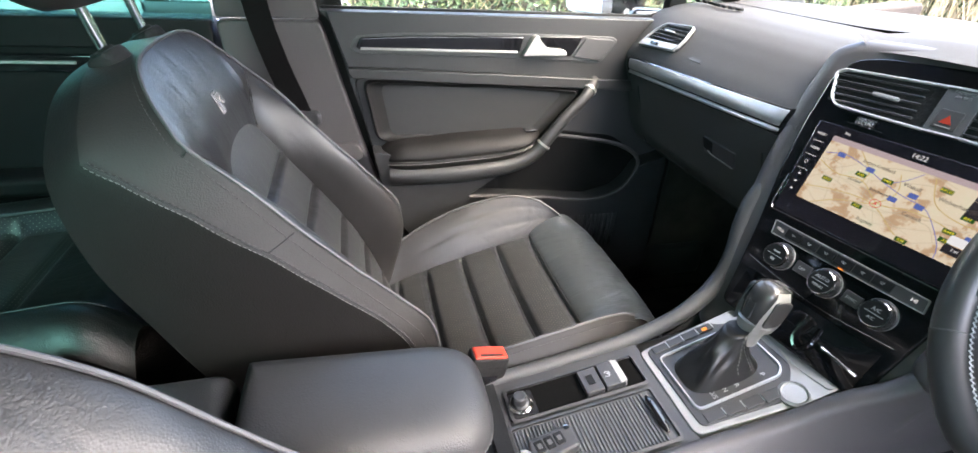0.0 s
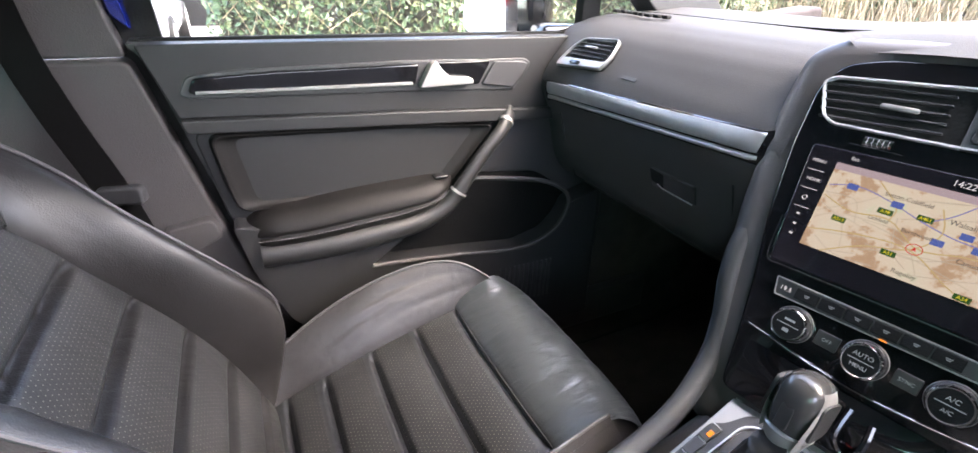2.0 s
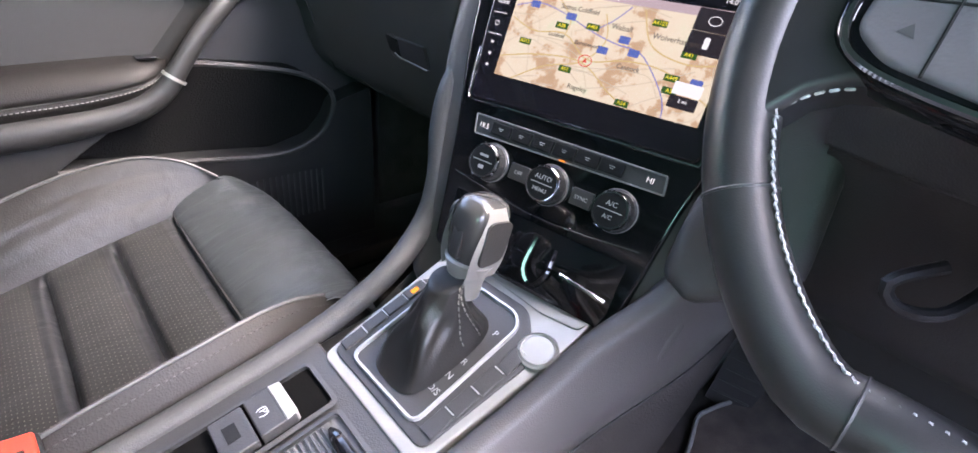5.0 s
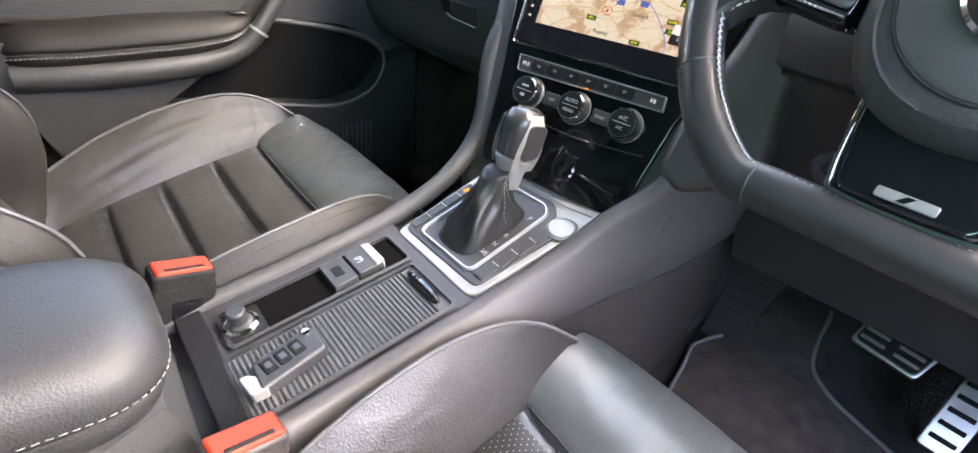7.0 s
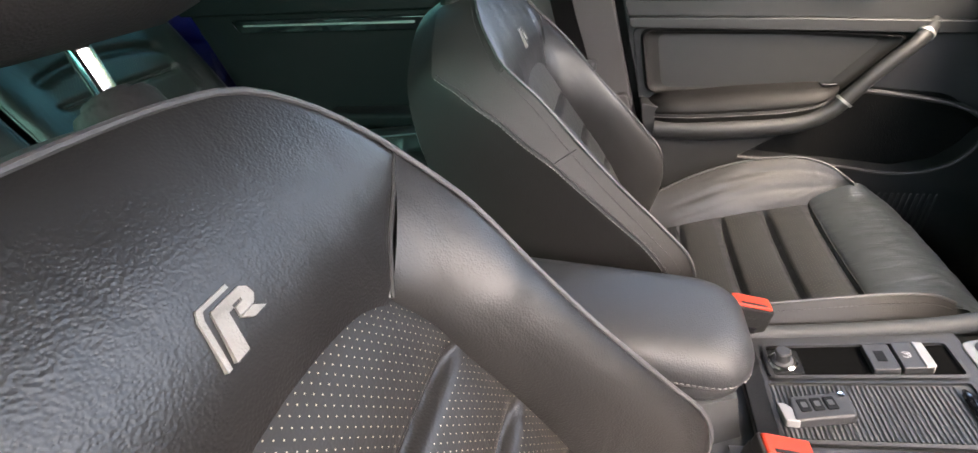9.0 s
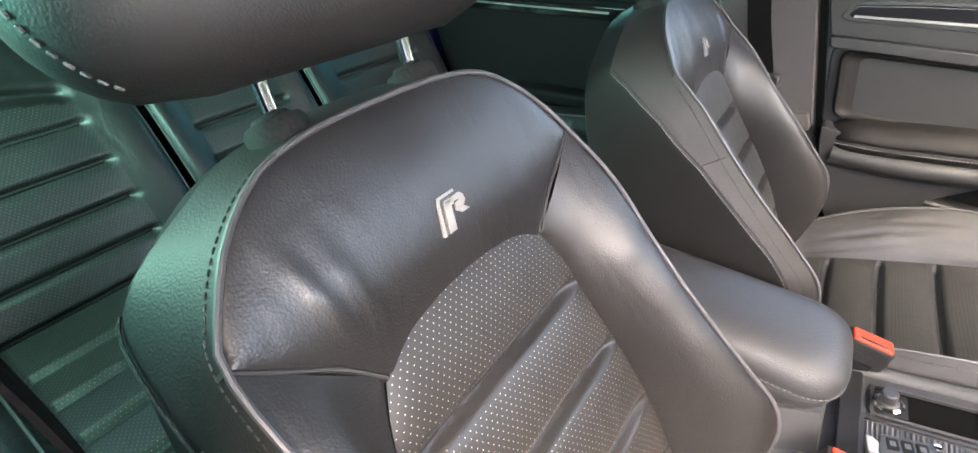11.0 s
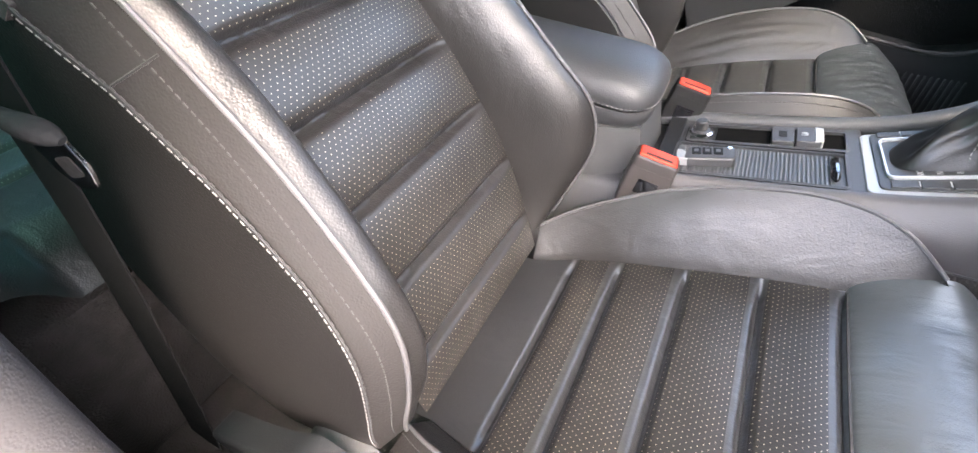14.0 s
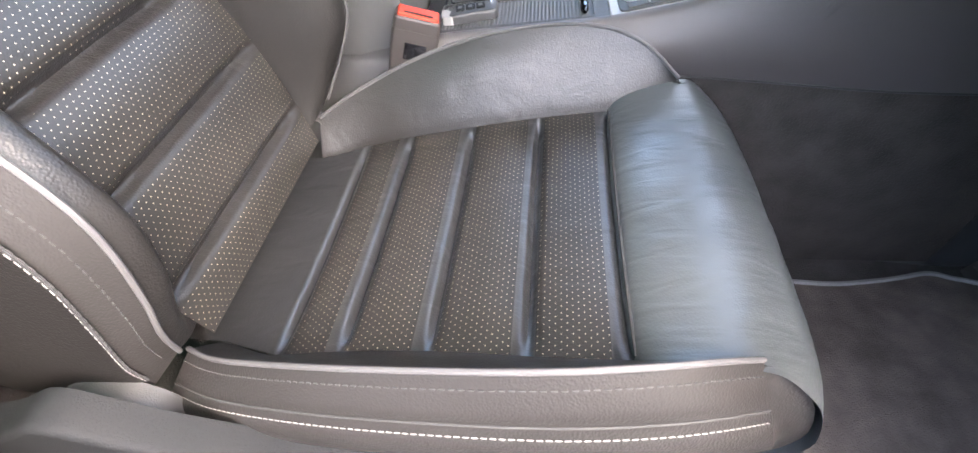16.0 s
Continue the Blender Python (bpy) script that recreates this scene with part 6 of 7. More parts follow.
for s in (1, -1):
    arm_line = [(s * 0.070, 0.036), (s * 0.120, 0.030), (s * 0.162, 0.022), (s * 0.162, -0.016), (s * 0.120, -0.030), (s * 0.070, -0.040)]
    sp = wpart("side_spoke", prism(round_poly(arm_line, 0.008), 0.010, 0.006, base=-0.014), M_GLOSS)
    # leather web that runs from the rim into the spoke, hollowed above and below
    web = [(0.166 * math.cos(q), 0.166 * math.sin(q)) for q in np.linspace(radians(24), radians(-24), 13)]
    web = [(0.112, 0.028), (0.126, 0.031), (0.138, 0.042), (0.147, 0.056)] + web + [(0.147, -0.056), (0.138, -0.043), (0.126, -0.036), (0.112, -0.034)]
    wpart("spoke_root", prism([(s * a, b) for a, b in web], 0.0125, 0.011, base=-0.013, seg=5), M_RIM, smooth=70)
    wpart("stitching", dashes(spline([(s * 0.1485, -0.056, 0.006), (s * 0.140, -0.0455, 0.0085), (s * 0.130, -0.039, 0.0095), (s * 0.120, -0.036, 0.0098)], 24), 0.0036, 0.0012, 0.0007), M_LACE, sp)
    bezel = [(0.068, 0.034), (0.120, 0.021), (0.138, 0.010), (0.1425, -0.004), (0.141, -0.022), (0.122, -0.036), (0.072, -0.045)]
    wpart("pad_bezel", prism(round_poly([(s * a, b) for a, b in bezel], 0.009), 0.0145, 0.004, base=0.0), M_GLOSS, sp, "gloss black bezel")
    pad = wpart("key_pad", prism(round_poly([(s * 0.070, 0.026), (s * 0.120, 0.013), (s * 0.132, 0.005), (s * 0.1335, -0.018), (s * 0.120, -0.028), (s * 0.074, -0.037)], 0.006), 0.0165, 0.002, base=0.010), M_KEYPAD, sp, "lilac grey switch panel")
    wpart("pad_edge", tube(spline([(s * 0.070, 0.029, 0.0155), (s * 0.121, 0.0160, 0.0155), (s * 0.1345, 0.0068, 0.0155), (s * 0.1365, -0.018, 0.0155), (s * 0.121, -0.0312, 0.0155), (s * 0.074, -0.0402, 0.0155)], 40), 0.0017, 6), M_CHROME, sp)
    wpart("key_gap", tube([(s * 0.072, -0.004, 0.0166), (s * 0.132, -0.0055, 0.0166)], 0.0006, 5), M_RUBBER, pad)
    wpart("key_gap", tube([(s * 0.1085, 0.0155, 0.0166), (s * 0.1075, -0.0305, 0.0166)], 0.0006, 5), M_RUBBER, pad)
    x0, x1 = sorted((s * 0.080, s * 0.104))
    wpart("rocker_frame", ring(rounded(x0, 0.000, x1, 0.0165, 0.003), 0.0022, 0.0185), M_CHROME, pad)
    wpart("rocker", prism(rounded(x0 + 0.0028, 0.0028, x1 - 0.0028, 0.0137, 0.002), 0.0180, 0.001, base=0.015), M_SHUTTER, pad)
    wpart("key_text", lettering("SET" if s < 0 else "OK", 0.0060, Matrix.Translation((s * 0.119, 0.0035, 0.0166))), M_PIPE, pad)
    for kx in (0.118, 0.092):
        wpart("key_symbol", prism([(s * kx - 0.003, -0.017), (s * kx + 0.003, -0.0185), (s * kx + 0.001, -0.0135)], 0.0168, 0, base=0.016), M_PIPE, pad)

# ---- mats and pedals ----
mat = thing("floor_mat", "worn dark velour floor mat with stitched rim", "floor mat", (0.9, -0.35, 0.085), "floor mats")
mat_line = round_poly([(0.35, -0.60), (0.35, -0.20), (0.95, -0.175), (1.08, -0.172), (1.18, -0.150), (1.25, -0.128), (1.29, -0.140), (1.33, -0.165), (1.44, -0.160), (1.53, -0.172), (1.555, -0.235), (1.52, -0.282), (1.42, -0.295), (1.36, -0.315), (1.33, -0.37), (1.28, -0.60)], 0.03)
def mat_height(x):
    return 0.0 if x < 1.28 else 0.35 * (x - 1.28)
g = prism([(x - 0.9, y + 0.35) for x, y in mat_line], 0.008, 0.003)
g = ([Vector((p.x, p.y, p.z + mat_height(p.x + 0.9))) for p in g[0]], g[1])
part("surface", g, M_MAT, mat)
part("rim", tube([Vector((x - 0.9, y + 0.35, 0.009 + mat_height(x))) for x, y in mat_line], 0.0042, 6, True), M_THREAD, mat, "grey stitched rim")
mat2 = thing("floor_mat", "velour floor mat with footwell shade in its dark colours", "floor mat", (0.9, 0.35, 0.085), "floor mats")
line2 = round_poly([(0.35, 0.16), (0.35, 0.60), (1.30, 0.60), (1.50, 0.56), (1.52, 0.20), (1.20, 0.165)], 0.04)
g = prism([(x - 0.9, y - 0.35) for x, y in line2], 0.008, 0.003)
# Footwell shade is put into the colours: blacker pile and rim than the driver's mat.
part("surface", ([Vector((p.x, p.y, p.z + mat_height(p.x + 0.9))) for p in g[0]], g[1]), M_CARPET, mat2)
part("rim", tube([Vector((x - 0.9, y - 0.35, 0.009 + mat_height(x))) for x, y in line2], 0.0036, 6, True), M_RUBBER, mat2)

brake = thing("brake_pedal", "steel brake pedal with black rubber bars", "car pedal", (1.25, -0.386, 0.318))
P = axes((0, 0, 0), (0, -1, 0), (0.62, 0, 0.78))
pad = round_poly([(-0.048, -0.026), (0.044, -0.034), (0.056, 0.026), (-0.044, 0.030)], 0.010)
part("pad", moved(prism(pad, 0.006, 0.002, base=-0.006), P), M_STEEL, brake)
part("rubber", moved(prism(round_poly([(-0.043, -0.021), (0.040, -0.028), (0.050, 0.021), (-0.039, 0.025)], 0.008), 0.008, 0.001, base=0.0), P), M_RUBBER, brake)
for i in range(2):
    for j in range(3):
        part("grip_bar", moved(box((-0.022 + 0.046 * i, -0.014 + 0.0145 * j, 0.009), (0.034, 0.006, 0.003), 0.001, 1), P @ Matrix.Rotation(radians(-3), 4, "Z")), M_STEEL, brake)
part("arm", tube(spline([(0.01, 0, -0.01), (0.10, 0.0, 0.08), (0.16, 0, 0.28)], 12), 0.011, 8), M_HARD, brake)
gas = thing("accelerator_pedal", "steel accelerator pedal with rubber bars", "car pedal", (1.3, -0.50, 0.24))
part("pad", moved(prism(round_poly([(-0.022, -0.07), (0.026, -0.07), (0.03, 0.07), (-0.02, 0.07)], 0.008), 0.006, 0.002, base=-0.006), P), M_STEEL, gas)
for j in range(5):
    part("grip_bar", moved(box((0.003, -0.048 + 0.024 * j, 0.007), (0.034, 0.008, 0.004), 0.001, 1), P), M_RUBBER, gas)
part("arm", tube([(0.01, 0, -0.06), (0.08, 0, -0.13)], 0.010, 8), M_HARD, gas)
rest = thing("foot_rest", "ribbed rubber foot rest beside the console", "foot rest", (1.36, -0.150, 0.10))
FR = Matrix.Translation((0, 0, 0))
part("plate", loft([[(-0.05 + 0.03 * k, 0.035, -0.01 + 0.10 * k), (-0.05 + 0.03 * k, -0.035 - 0.012 * k, -0.01 + 0.10 * k), (0.0 + 0.05 * k, -0.035 - 0.012 * k, -0.01 + 0.10 * k), (0.0 + 0.05 * k, 0.035, -0.01 + 0.10 * k)] for k in (0, 1, 2, 2.6)]), M_BUCKLE, rest)
for k in range(9):
    z = 0.01 + 0.024 * k
    part("rib", tube([(-0.046 + 0.3 * z, 0.030, z), (-0.046 + 0.3 * z, -0.032 - 0.1 * z, z + 0.012)], 0.0022, 5), M_BUCKLE, rest)

# ---- outside ----
GROUND = -0.22
M_TARMAC = material("worn dark concrete", (0.11, 0.106, 0.10), 0.9, 0, 0.8, 60, 0.3, 1.5)
M_LEAF = material("ivy leaf", (0.026, 0.050, 0.014), 0.5, 0, 0, 0, 0.6, 8)
M_LEAF2 = material("yellowed leaf", (0.065, 0.075, 0.024), 0.55, 0, 0, 0, 0.5, 8)
M_TWIG = material("dry stem", (0.15, 0.12, 0.068), 0.8, 0, 0, 0, 0.3, 6)
# Earth colour; on hedge cores it paints the shade between leaves.
M_SHADE = material("dark earth and hedge shade", (0.03, 0.028, 0.018), 0.95, 0, 0.5, 20, 0.4, 3)
M_WHITEWALL = material("white render", (0.75, 0.75, 0.73), 0.85, 0, 0.5, 60, 0.08, 2)
M_WHITEPAINT = material("white car paint", (0.36, 0.365, 0.37), 0.25, 0.1, 0, 0, 0.05, 4, coat=1.0)
M_GREYPAINT = material("grey car paint", (0.20, 0.21, 0.22), 0.25, 0.4, 0, 0, 0.05, 4, coat=1.0)
M_LAMP = material("red lamp lens", (0.5, 0.02, 0.015), 0.15, 0, 0, 0, 0.1, 20, coat=0.8)
M_PLATE = material("yellow plate", (0.75, 0.50, 0.03), 0.4, 0, 0, 0, 0.05, 20)
ground = tagged(part("ground", grid(lambda a, b: (-150 + 300 * a, -150 + 300 * b, GROUND), 30, 30), M_TARMAC), "worn dark concrete parking ground", "ground", kind="structure")
# Added wall, never in view: keeps low sky light off the driver's side.
M_BLOCKER = material("brown render of the sky blocker", (0.11, 0.10, 0.09), 0.9, 0, 0.6, 40, 0.35, 1.2)
blocker = tagged(part("sky_blocker_wall", box((-1.0, -2.1, 0.49), (9.0, 0.22, 1.44), 0.01), M_BLOCKER), "unseen added wall that blocks low sky light", "wall", kind="structure")
verge = tagged(part("verge", grid(lambda a, b: (4.5 + 8 * a, -14 + 28 * b, GROUND + 0.01 + 0.9 * min(1, 1.6 * a) + 0.06 * math.sin(9 * b) * a), 12, 30), M_SHADE), "grassy earth bank ahead of the car", "grass bank", kind="structure")


def leaves(count, place, size, seed):
    r = random.Random(seed)
    verts, faces = [], []
    for _ in range(count):
        c, n = place(r)
        m = Matrix.Translation(c) @ (Vector(n) + Vector((r.uniform(-0.9, 0.9), r.uniform(-0.9, 0.9), r.uniform(-0.7, 0.9)))).to_track_quat("Z", "Y").to_matrix().to_4x4() @ Matrix.Rotation(r.uniform(0, 6.3), 4, "Z")
        s = size * r.uniform(0.6, 1.3)
        k = len(verts)
        verts += [m @ Vector(q) for q in ((0, -s, 0), (0.65 * s, -0.25 * s, 0.18 * s), (0.45 * s, 0.45 * s, 0.1 * s), (0, s, -0.1 * s), (-0.45 * s, 0.45 * s, 0.1 * s), (-0.65 * s, -0.25 * s, 0.18 * s))]
        faces += [(k, k + 1, k + 2, k + 3), (k, k + 3, k + 4, k + 5)]
    return verts, faces


def hedge_place(r):
    x = r.uniform(0.2, 9.0)
    z = r.uniform(GROUND, 2.1)
    y = 4.7 - 0.10 * x + 0.18 * math.sin(2.1 * x + z) + 0.15 * math.sin(5 * x) * math.sin(4 * z) + r.uniform(-0.18, 0.12) + 0.35 * max(0, z - 1.5)
    return (x, y, z), (0, -1, 0.35)


hedge = tagged(new("hedge"), "overgrown ivy hedge with dry stems beside the car", "hedge", kind="stuff")
part("hedge_core", grid(lambda a, b: (0.3 + 8.8 * a, 4.95 - 0.9 * a + 0.2 * math.sin(20 * a), GROUND + 2.1 * b), 30, 8), M_SHADE, hedge)
part("leaf_mass", leaves(20000, hedge_place, 0.028, 1), M_LEAF, hedge, smooth=0)
part("pale_leaf_mass", leaves(8000, hedge_place, 0.026, 2), M_LEAF2, hedge, smooth=0)
r = random.Random(7)
stems = []
for _ in range(420):
    c, _n = hedge_place(r)
    d = Vector((r.uniform(-0.5, 0.5), r.uniform(-0.25, 0.05), r.uniform(0.2, 0.8)))
    c = Vector(c) + Vector((0, -0.10, -0.15))
    stems.append(tube([c, c + d * 0.5 + Vector((0.04, 0, 0)), c + d], [0.0045, 0.0035, 0.0015], 4))
part("stems", join(*stems), M_TWIG, hedge)

bank = tagged(new("dry_grass"), "tall dry straw grass ahead of the windscreen", "grass", kind="stuff")
blades = []
verts, faces = [], []
for _ in range(9000):
    x, y = r.uniform(4.6, 9.0), r.uniform(-7, 6)
    a = (x - 4.5) / 8
    z = GROUND + 0.9 * min(1, 1.6 * a)
    h, w = r.uniform(0.35, 0.95), r.uniform(0.006, 0.012)
    q, lean = r.uniform(0, 6.3), r.uniform(0.05, 0.45)
    dx, dy = math.cos(q), math.sin(q)
    k = len(verts)
    for t, f in ((0, 1), (0.5, 0.8), (1.0, 0.15)):
        px_, py_ = x + dx * lean * h * t * t, y + dy * lean * h * t * t
        verts += [Vector((px_ - dy * w * f, py_ + dx * w * f, z + h * t)), Vector((px_ + dy * w * f, py_ - dx * w * f, z + h * t))]
    faces += [(k, k + 1, k + 3, k + 2), (k + 2, k + 3, k + 5, k + 4)]
part("straw", (verts, faces), M_TWIG, bank, smooth=0)
part("weeds", leaves(2500, lambda q: ((lambda x: (x, q.uniform(-7, 6), GROUND + 0.9 * min(1, 0.2 * (x - 4.5)) + q.uniform(0, 0.5)))(q.uniform(4.6, 9)), (-0.5, 0, 1)), 0.05, 5), M_LEAF, bank, smooth=0)
far_hedge = tagged(new("far_hedge"), "green hedge behind the dry grass", "hedge", kind="stuff")
part("leaf_mass", leaves(6000, lambda q: ((q.uniform(9.2, 10.4), q.uniform(-10, 9), q.uniform(0.4, 3.2)), (-1, 0, 0.3)), 0.09, 9), M_LEAF, far_hedge, smooth=0)
part("hedge_core", box((10.8, 0, 1.2), (0.8, 22, 3.4), 0.2), M_SHADE, far_hedge)

house = thing("white_house", "white rendered house wall with a black garage door", "house", (-3.5, 12.5, GROUND))
part("wall", box((0, 0.2, 2.6), (12, 0.4, 5.2), 0.01), M_WHITEWALL, house)
part("garage_door", box((2.9, -0.04, 1.15), (1.6, 0.08, 2.3), 0.02), M_RUBBER, house)
part("garage_door", box((-1.2, -0.04, 1.15), (2.4, 0.08, 2.3), 0.02), M_RUBBER, house)
part("window", box((0.8, -0.03, 1.7), (1.1, 0.06, 1.2), 0.02), M_GLOSS, house)
part("roof", prism([(-6.4, 0), (6.4, 0), (6.0, 2.2), (-6.0, 2.2)], 0.2, 0.02, axes((0, -0.2, 5.2), (1, 0, 0), (0, 0.7, 0.7))), M_SHADE, house)


def parked_car(name, label, at, turn, paint):
    car = thing(name, label, "car", (0, 0, 0))
    car.matrix_basis = pose(*at, 0, 0, turn)
    body = []
    for x, half, lo, hi in ((-2.05, 0.66, 0.42, 0.78), (-2.0, 0.78, 0.30, 0.95), (-1.85, 0.86, 0.25, 1.0), (-1.2, 0.89, 0.22, 0.98), (0.2, 0.90, 0.22, 0.96), (1.1, 0.89, 0.22, 0.93), (1.7, 0.84, 0.25, 0.82), (1.98, 0.76, 0.30, 0.70), (2.08, 0.62, 0.38, 0.60)):
        body.append([(x, half * math.copysign(abs(math.cos(q)) ** 0.45, math.cos(q)), (lo + hi) / 2 + (hi - lo) / 2 * math.copysign(abs(math.sin(q)) ** 0.5, math.sin(q))) for q in np.linspace(0, 2 * math.pi, 36, endpoint=False)])
    part("body", loft(body), paint, car, smooth=50)
    cabin = [[(x, s * w, z) for x, s, w, z in ((-1.95 + k0, -1, w, z), (-0.4, -1, w, z), (0.9 - k1, -1, w, z), (0.9 - k1, 1, w, z), (-0.4, 1, w, z), (-1.95 + k0, 1, w, z))] for z, w, k0, k1 in ((0.92, 0.80, 0.0, -0.25), (1.2, 0.70, 0.22, 0.15), (1.40, 0.60, 0.40, 0.55), (1.46, 0.52, 0.55, 0.75))]
    part("cabin_glass", loft(cabin[:3]), M_GLOSS, car, smooth=30)
    part("roof", loft(cabin[2:]), paint, car, smooth=30)
    for s in (1, -1):
        part("rear_lamp", box((-1.96, s * 0.62, 0.86), (0.12, 0.30, 0.16), 0.03), M_LAMP, car, "red tail lamp")
        part("headlamp", box((1.92, s * 0.58, 0.66), (0.20, 0.30, 0.12), 0.03), M_CHROME, car)
        for x in (-1.25, 1.28):
            w = part("wheel", moved(lathe([(0.12, -0.10), (0.30, -0.11), (0.325, -0.07), (0.325, 0.07), (0.30, 0.11), (0.12, 0.10)], 32), Matrix.Translation((x, s * 0.80, 0.325)) @ Matrix.Rotation(radians(90), 4, "X")), M_RUBBER, car)
            part("rim", moved(join(lathe([(0.21, -0.112), (0.22, -0.115), (0.22, 0.115), (0.21, 0.112)], 32), *[moved(box((0.11, 0, 0), (0.2, 0.035, 0.21), 0.005, 1), Matrix.Rotation(q, 4, "Z")) for q in np.linspace(0, 2 * math.pi, 10, endpoint=False)]), Matrix.Translation((x, s * 0.80, 0.325)) @ Matrix.Rotation(radians(90), 4, "X")), M_SILVER, w)
    part("rear_bumper", box((-2.0, 0, 0.46), (0.16, 1.5, 0.14), 0.05), paint, car)
    part("bumper_valance", box((-1.99, 0, 0.32), (0.15, 1.44, 0.15), 0.04), M_HARD, car)
    plate = part("number_plate", box((-2.07, 0, 0.62), (0.02, 0.52, 0.11), 0.004), M_PLATE, car, "yellow plate with plain dark bars")
    part("plate_bars", join(*[box((-2.083, -0.20 + 0.066 * k, 0.62), (0.004, 0.045, 0.075)) for k in range(7)]), M_RUBBER, plate)
    return car


parked_car("parked_hatchback", "white parked hatchback seen from behind", (-1.10, 8.0, GROUND), 90, M_WHITEPAINT)
parked_car("parked_saloon", "grey parked car behind on the tarmac", (-7.6, 3.6, GROUND), 10, M_GREYPAINT)


# ---- seats ----
TAG_AT = (-0.034, -0.075)

def back_frame(w, v, d):
    """A point of a backrest: w across, v up along it from the badge, d out of its face."""
    return Vector((0.084 - 0.477 * v + 0.879 * d, w, 0.766 + 0.879 * v + 0.477 * d))


BACK_RIM = [(0, 0.105, -0.004), (0.06, 0.103, -0.004), (0.105, 0.094, -0.002), (0.14, 0.070, 0), (0.163, 0.042, 0.004), (0.178, 0.013, 0.009), (0.186, -0.05, 0.031),
            (0.187, -0.125, 0.047), (0.187, -0.2, 0.066), (0.189, -0.28, 0.090), (0.194, -0.34, 0.104), (0.197, -0.395, 0.086), (0.190, -0.435, 0.045), (0.175, -0.468, 0.005)]
BACK_RIM_DOOR = BACK_RIM[:6] + [(0.178, -0.05, 0.031), (0.172, -0.125, 0.047), (0.171, -0.2, 0.066), (0.175, -0.28, 0.083), (0.182, -0.34, 0.090), (0.186, -0.395, 0.064), (0.187, -0.435, 0.032), (0.178, -0.468, 0.002)]
BACK_REAR = [(0, 0.120, -0.082), (0.06, 0.118, -0.084), (0.11, 0.106, -0.092), (0.15, 0.080, -0.106), (0.176, 0.052, -0.120), (0.19, 0.010, -0.135), (0.2, -0.055, -0.150),
             (0.205, -0.13, -0.155), (0.21, -0.205, -0.160), (0.212, -0.285, -0.162), (0.212, -0.355, -0.160), (0.208, -0.415, -0.155), (0.2, -0.465, -0.148), (0.185, -0.515, -0.14)]
BACK_PANEL = [(0.100, -0.058, -0.008), (0.118, -0.10, -0.009), (0.124, -0.14, -0.009), (0.133, -0.2, -0.005), (0.140, -0.28, 0), (0.145, -0.36, -0.002), (0.145, -0.43, -0.010), (0.14, -0.48, -0.018)]
BACK_GROOVES = (-0.123, -0.203, -0.285, -0.366, -0.448)
back_depth = hermite([-0.5, -0.43, -0.36, -0.28, -0.2, -0.125, -0.05, 0.0, 0.05, 0.1], [-0.02, -0.010, -0.002, 0, -0.005, -0.010, -0.009, 0, 0, -0.004])
panel_half = hermite([-0.50, -0.43, -0.36, -0.28, -0.2, -0.14, -0.10, -0.058], [0.14, 0.145, 0.145, 0.140, 0.133, 0.124, 0.118, 0.100])

CUSH_CREST = [(0.295, 0.165, 0.325), (0.34, 0.185, 0.355), (0.42, 0.203, 0.40), (0.5, 0.212, 0.432), (0.58, 0.213, 0.452), (0.64, 0.205, 0.457), (0.685, 0.191, 0.447), (0.724, 0.172, 0.422)]
CUSH_PANEL = [(0.30, 0.135, 0.285), (0.359, 0.150, 0.30), (0.42, 0.150, 0.322), (0.498, 0.152, 0.345), (0.577, 0.157, 0.364), (0.654, 0.160, 0.380), (0.70, 0.166, 0.395), (0.738, 0.172, 0.402)]
CUSH_LOW = [(0.27, 0.19, 0.265), (0.34, 0.208, 0.288), (0.42, 0.218, 0.308), (0.5, 0.222, 0.326), (0.58, 0.222, 0.337), (0.65, 0.218, 0.342), (0.71, 0.207, 0.340), (0.765, 0.190, 0.325)]
CUSH_SEAMS = (0.359, 0.42, 0.498, 0.577, 0.654)
cush_height = hermite([0.25, 0.30, 0.359, 0.42, 0.498, 0.577, 0.654], [0.282, 0.285, 0.30, 0.322, 0.345, 0.364, 0.38])


def sewn(v):
    """How far back along a backrest's side its sewn ridge runs, at the height v."""
    return float(np.interp(v, [-0.48, -0.36, -0.28, -0.2, -0.125, -0.05, 0.0, 0.035, 0.06], [0.2, 0.138, 0.122, 0.154, 0.20, 0.32, 0.48, 0.70, 0.95]))


def pleats(s, lines, depth=0.009, width=0.006):
    return -depth * sum(math.exp(-(((s - g) / width) ** 2)) for g in lines)


def pillow(s, lines, h=0.004):
    lines = sorted(lines)
    for a, b in zip(lines, lines[1:]):
        if a <= s <= b:
            return h * math.sin(math.pi * (s - a) / (b - a))
    return 0.0


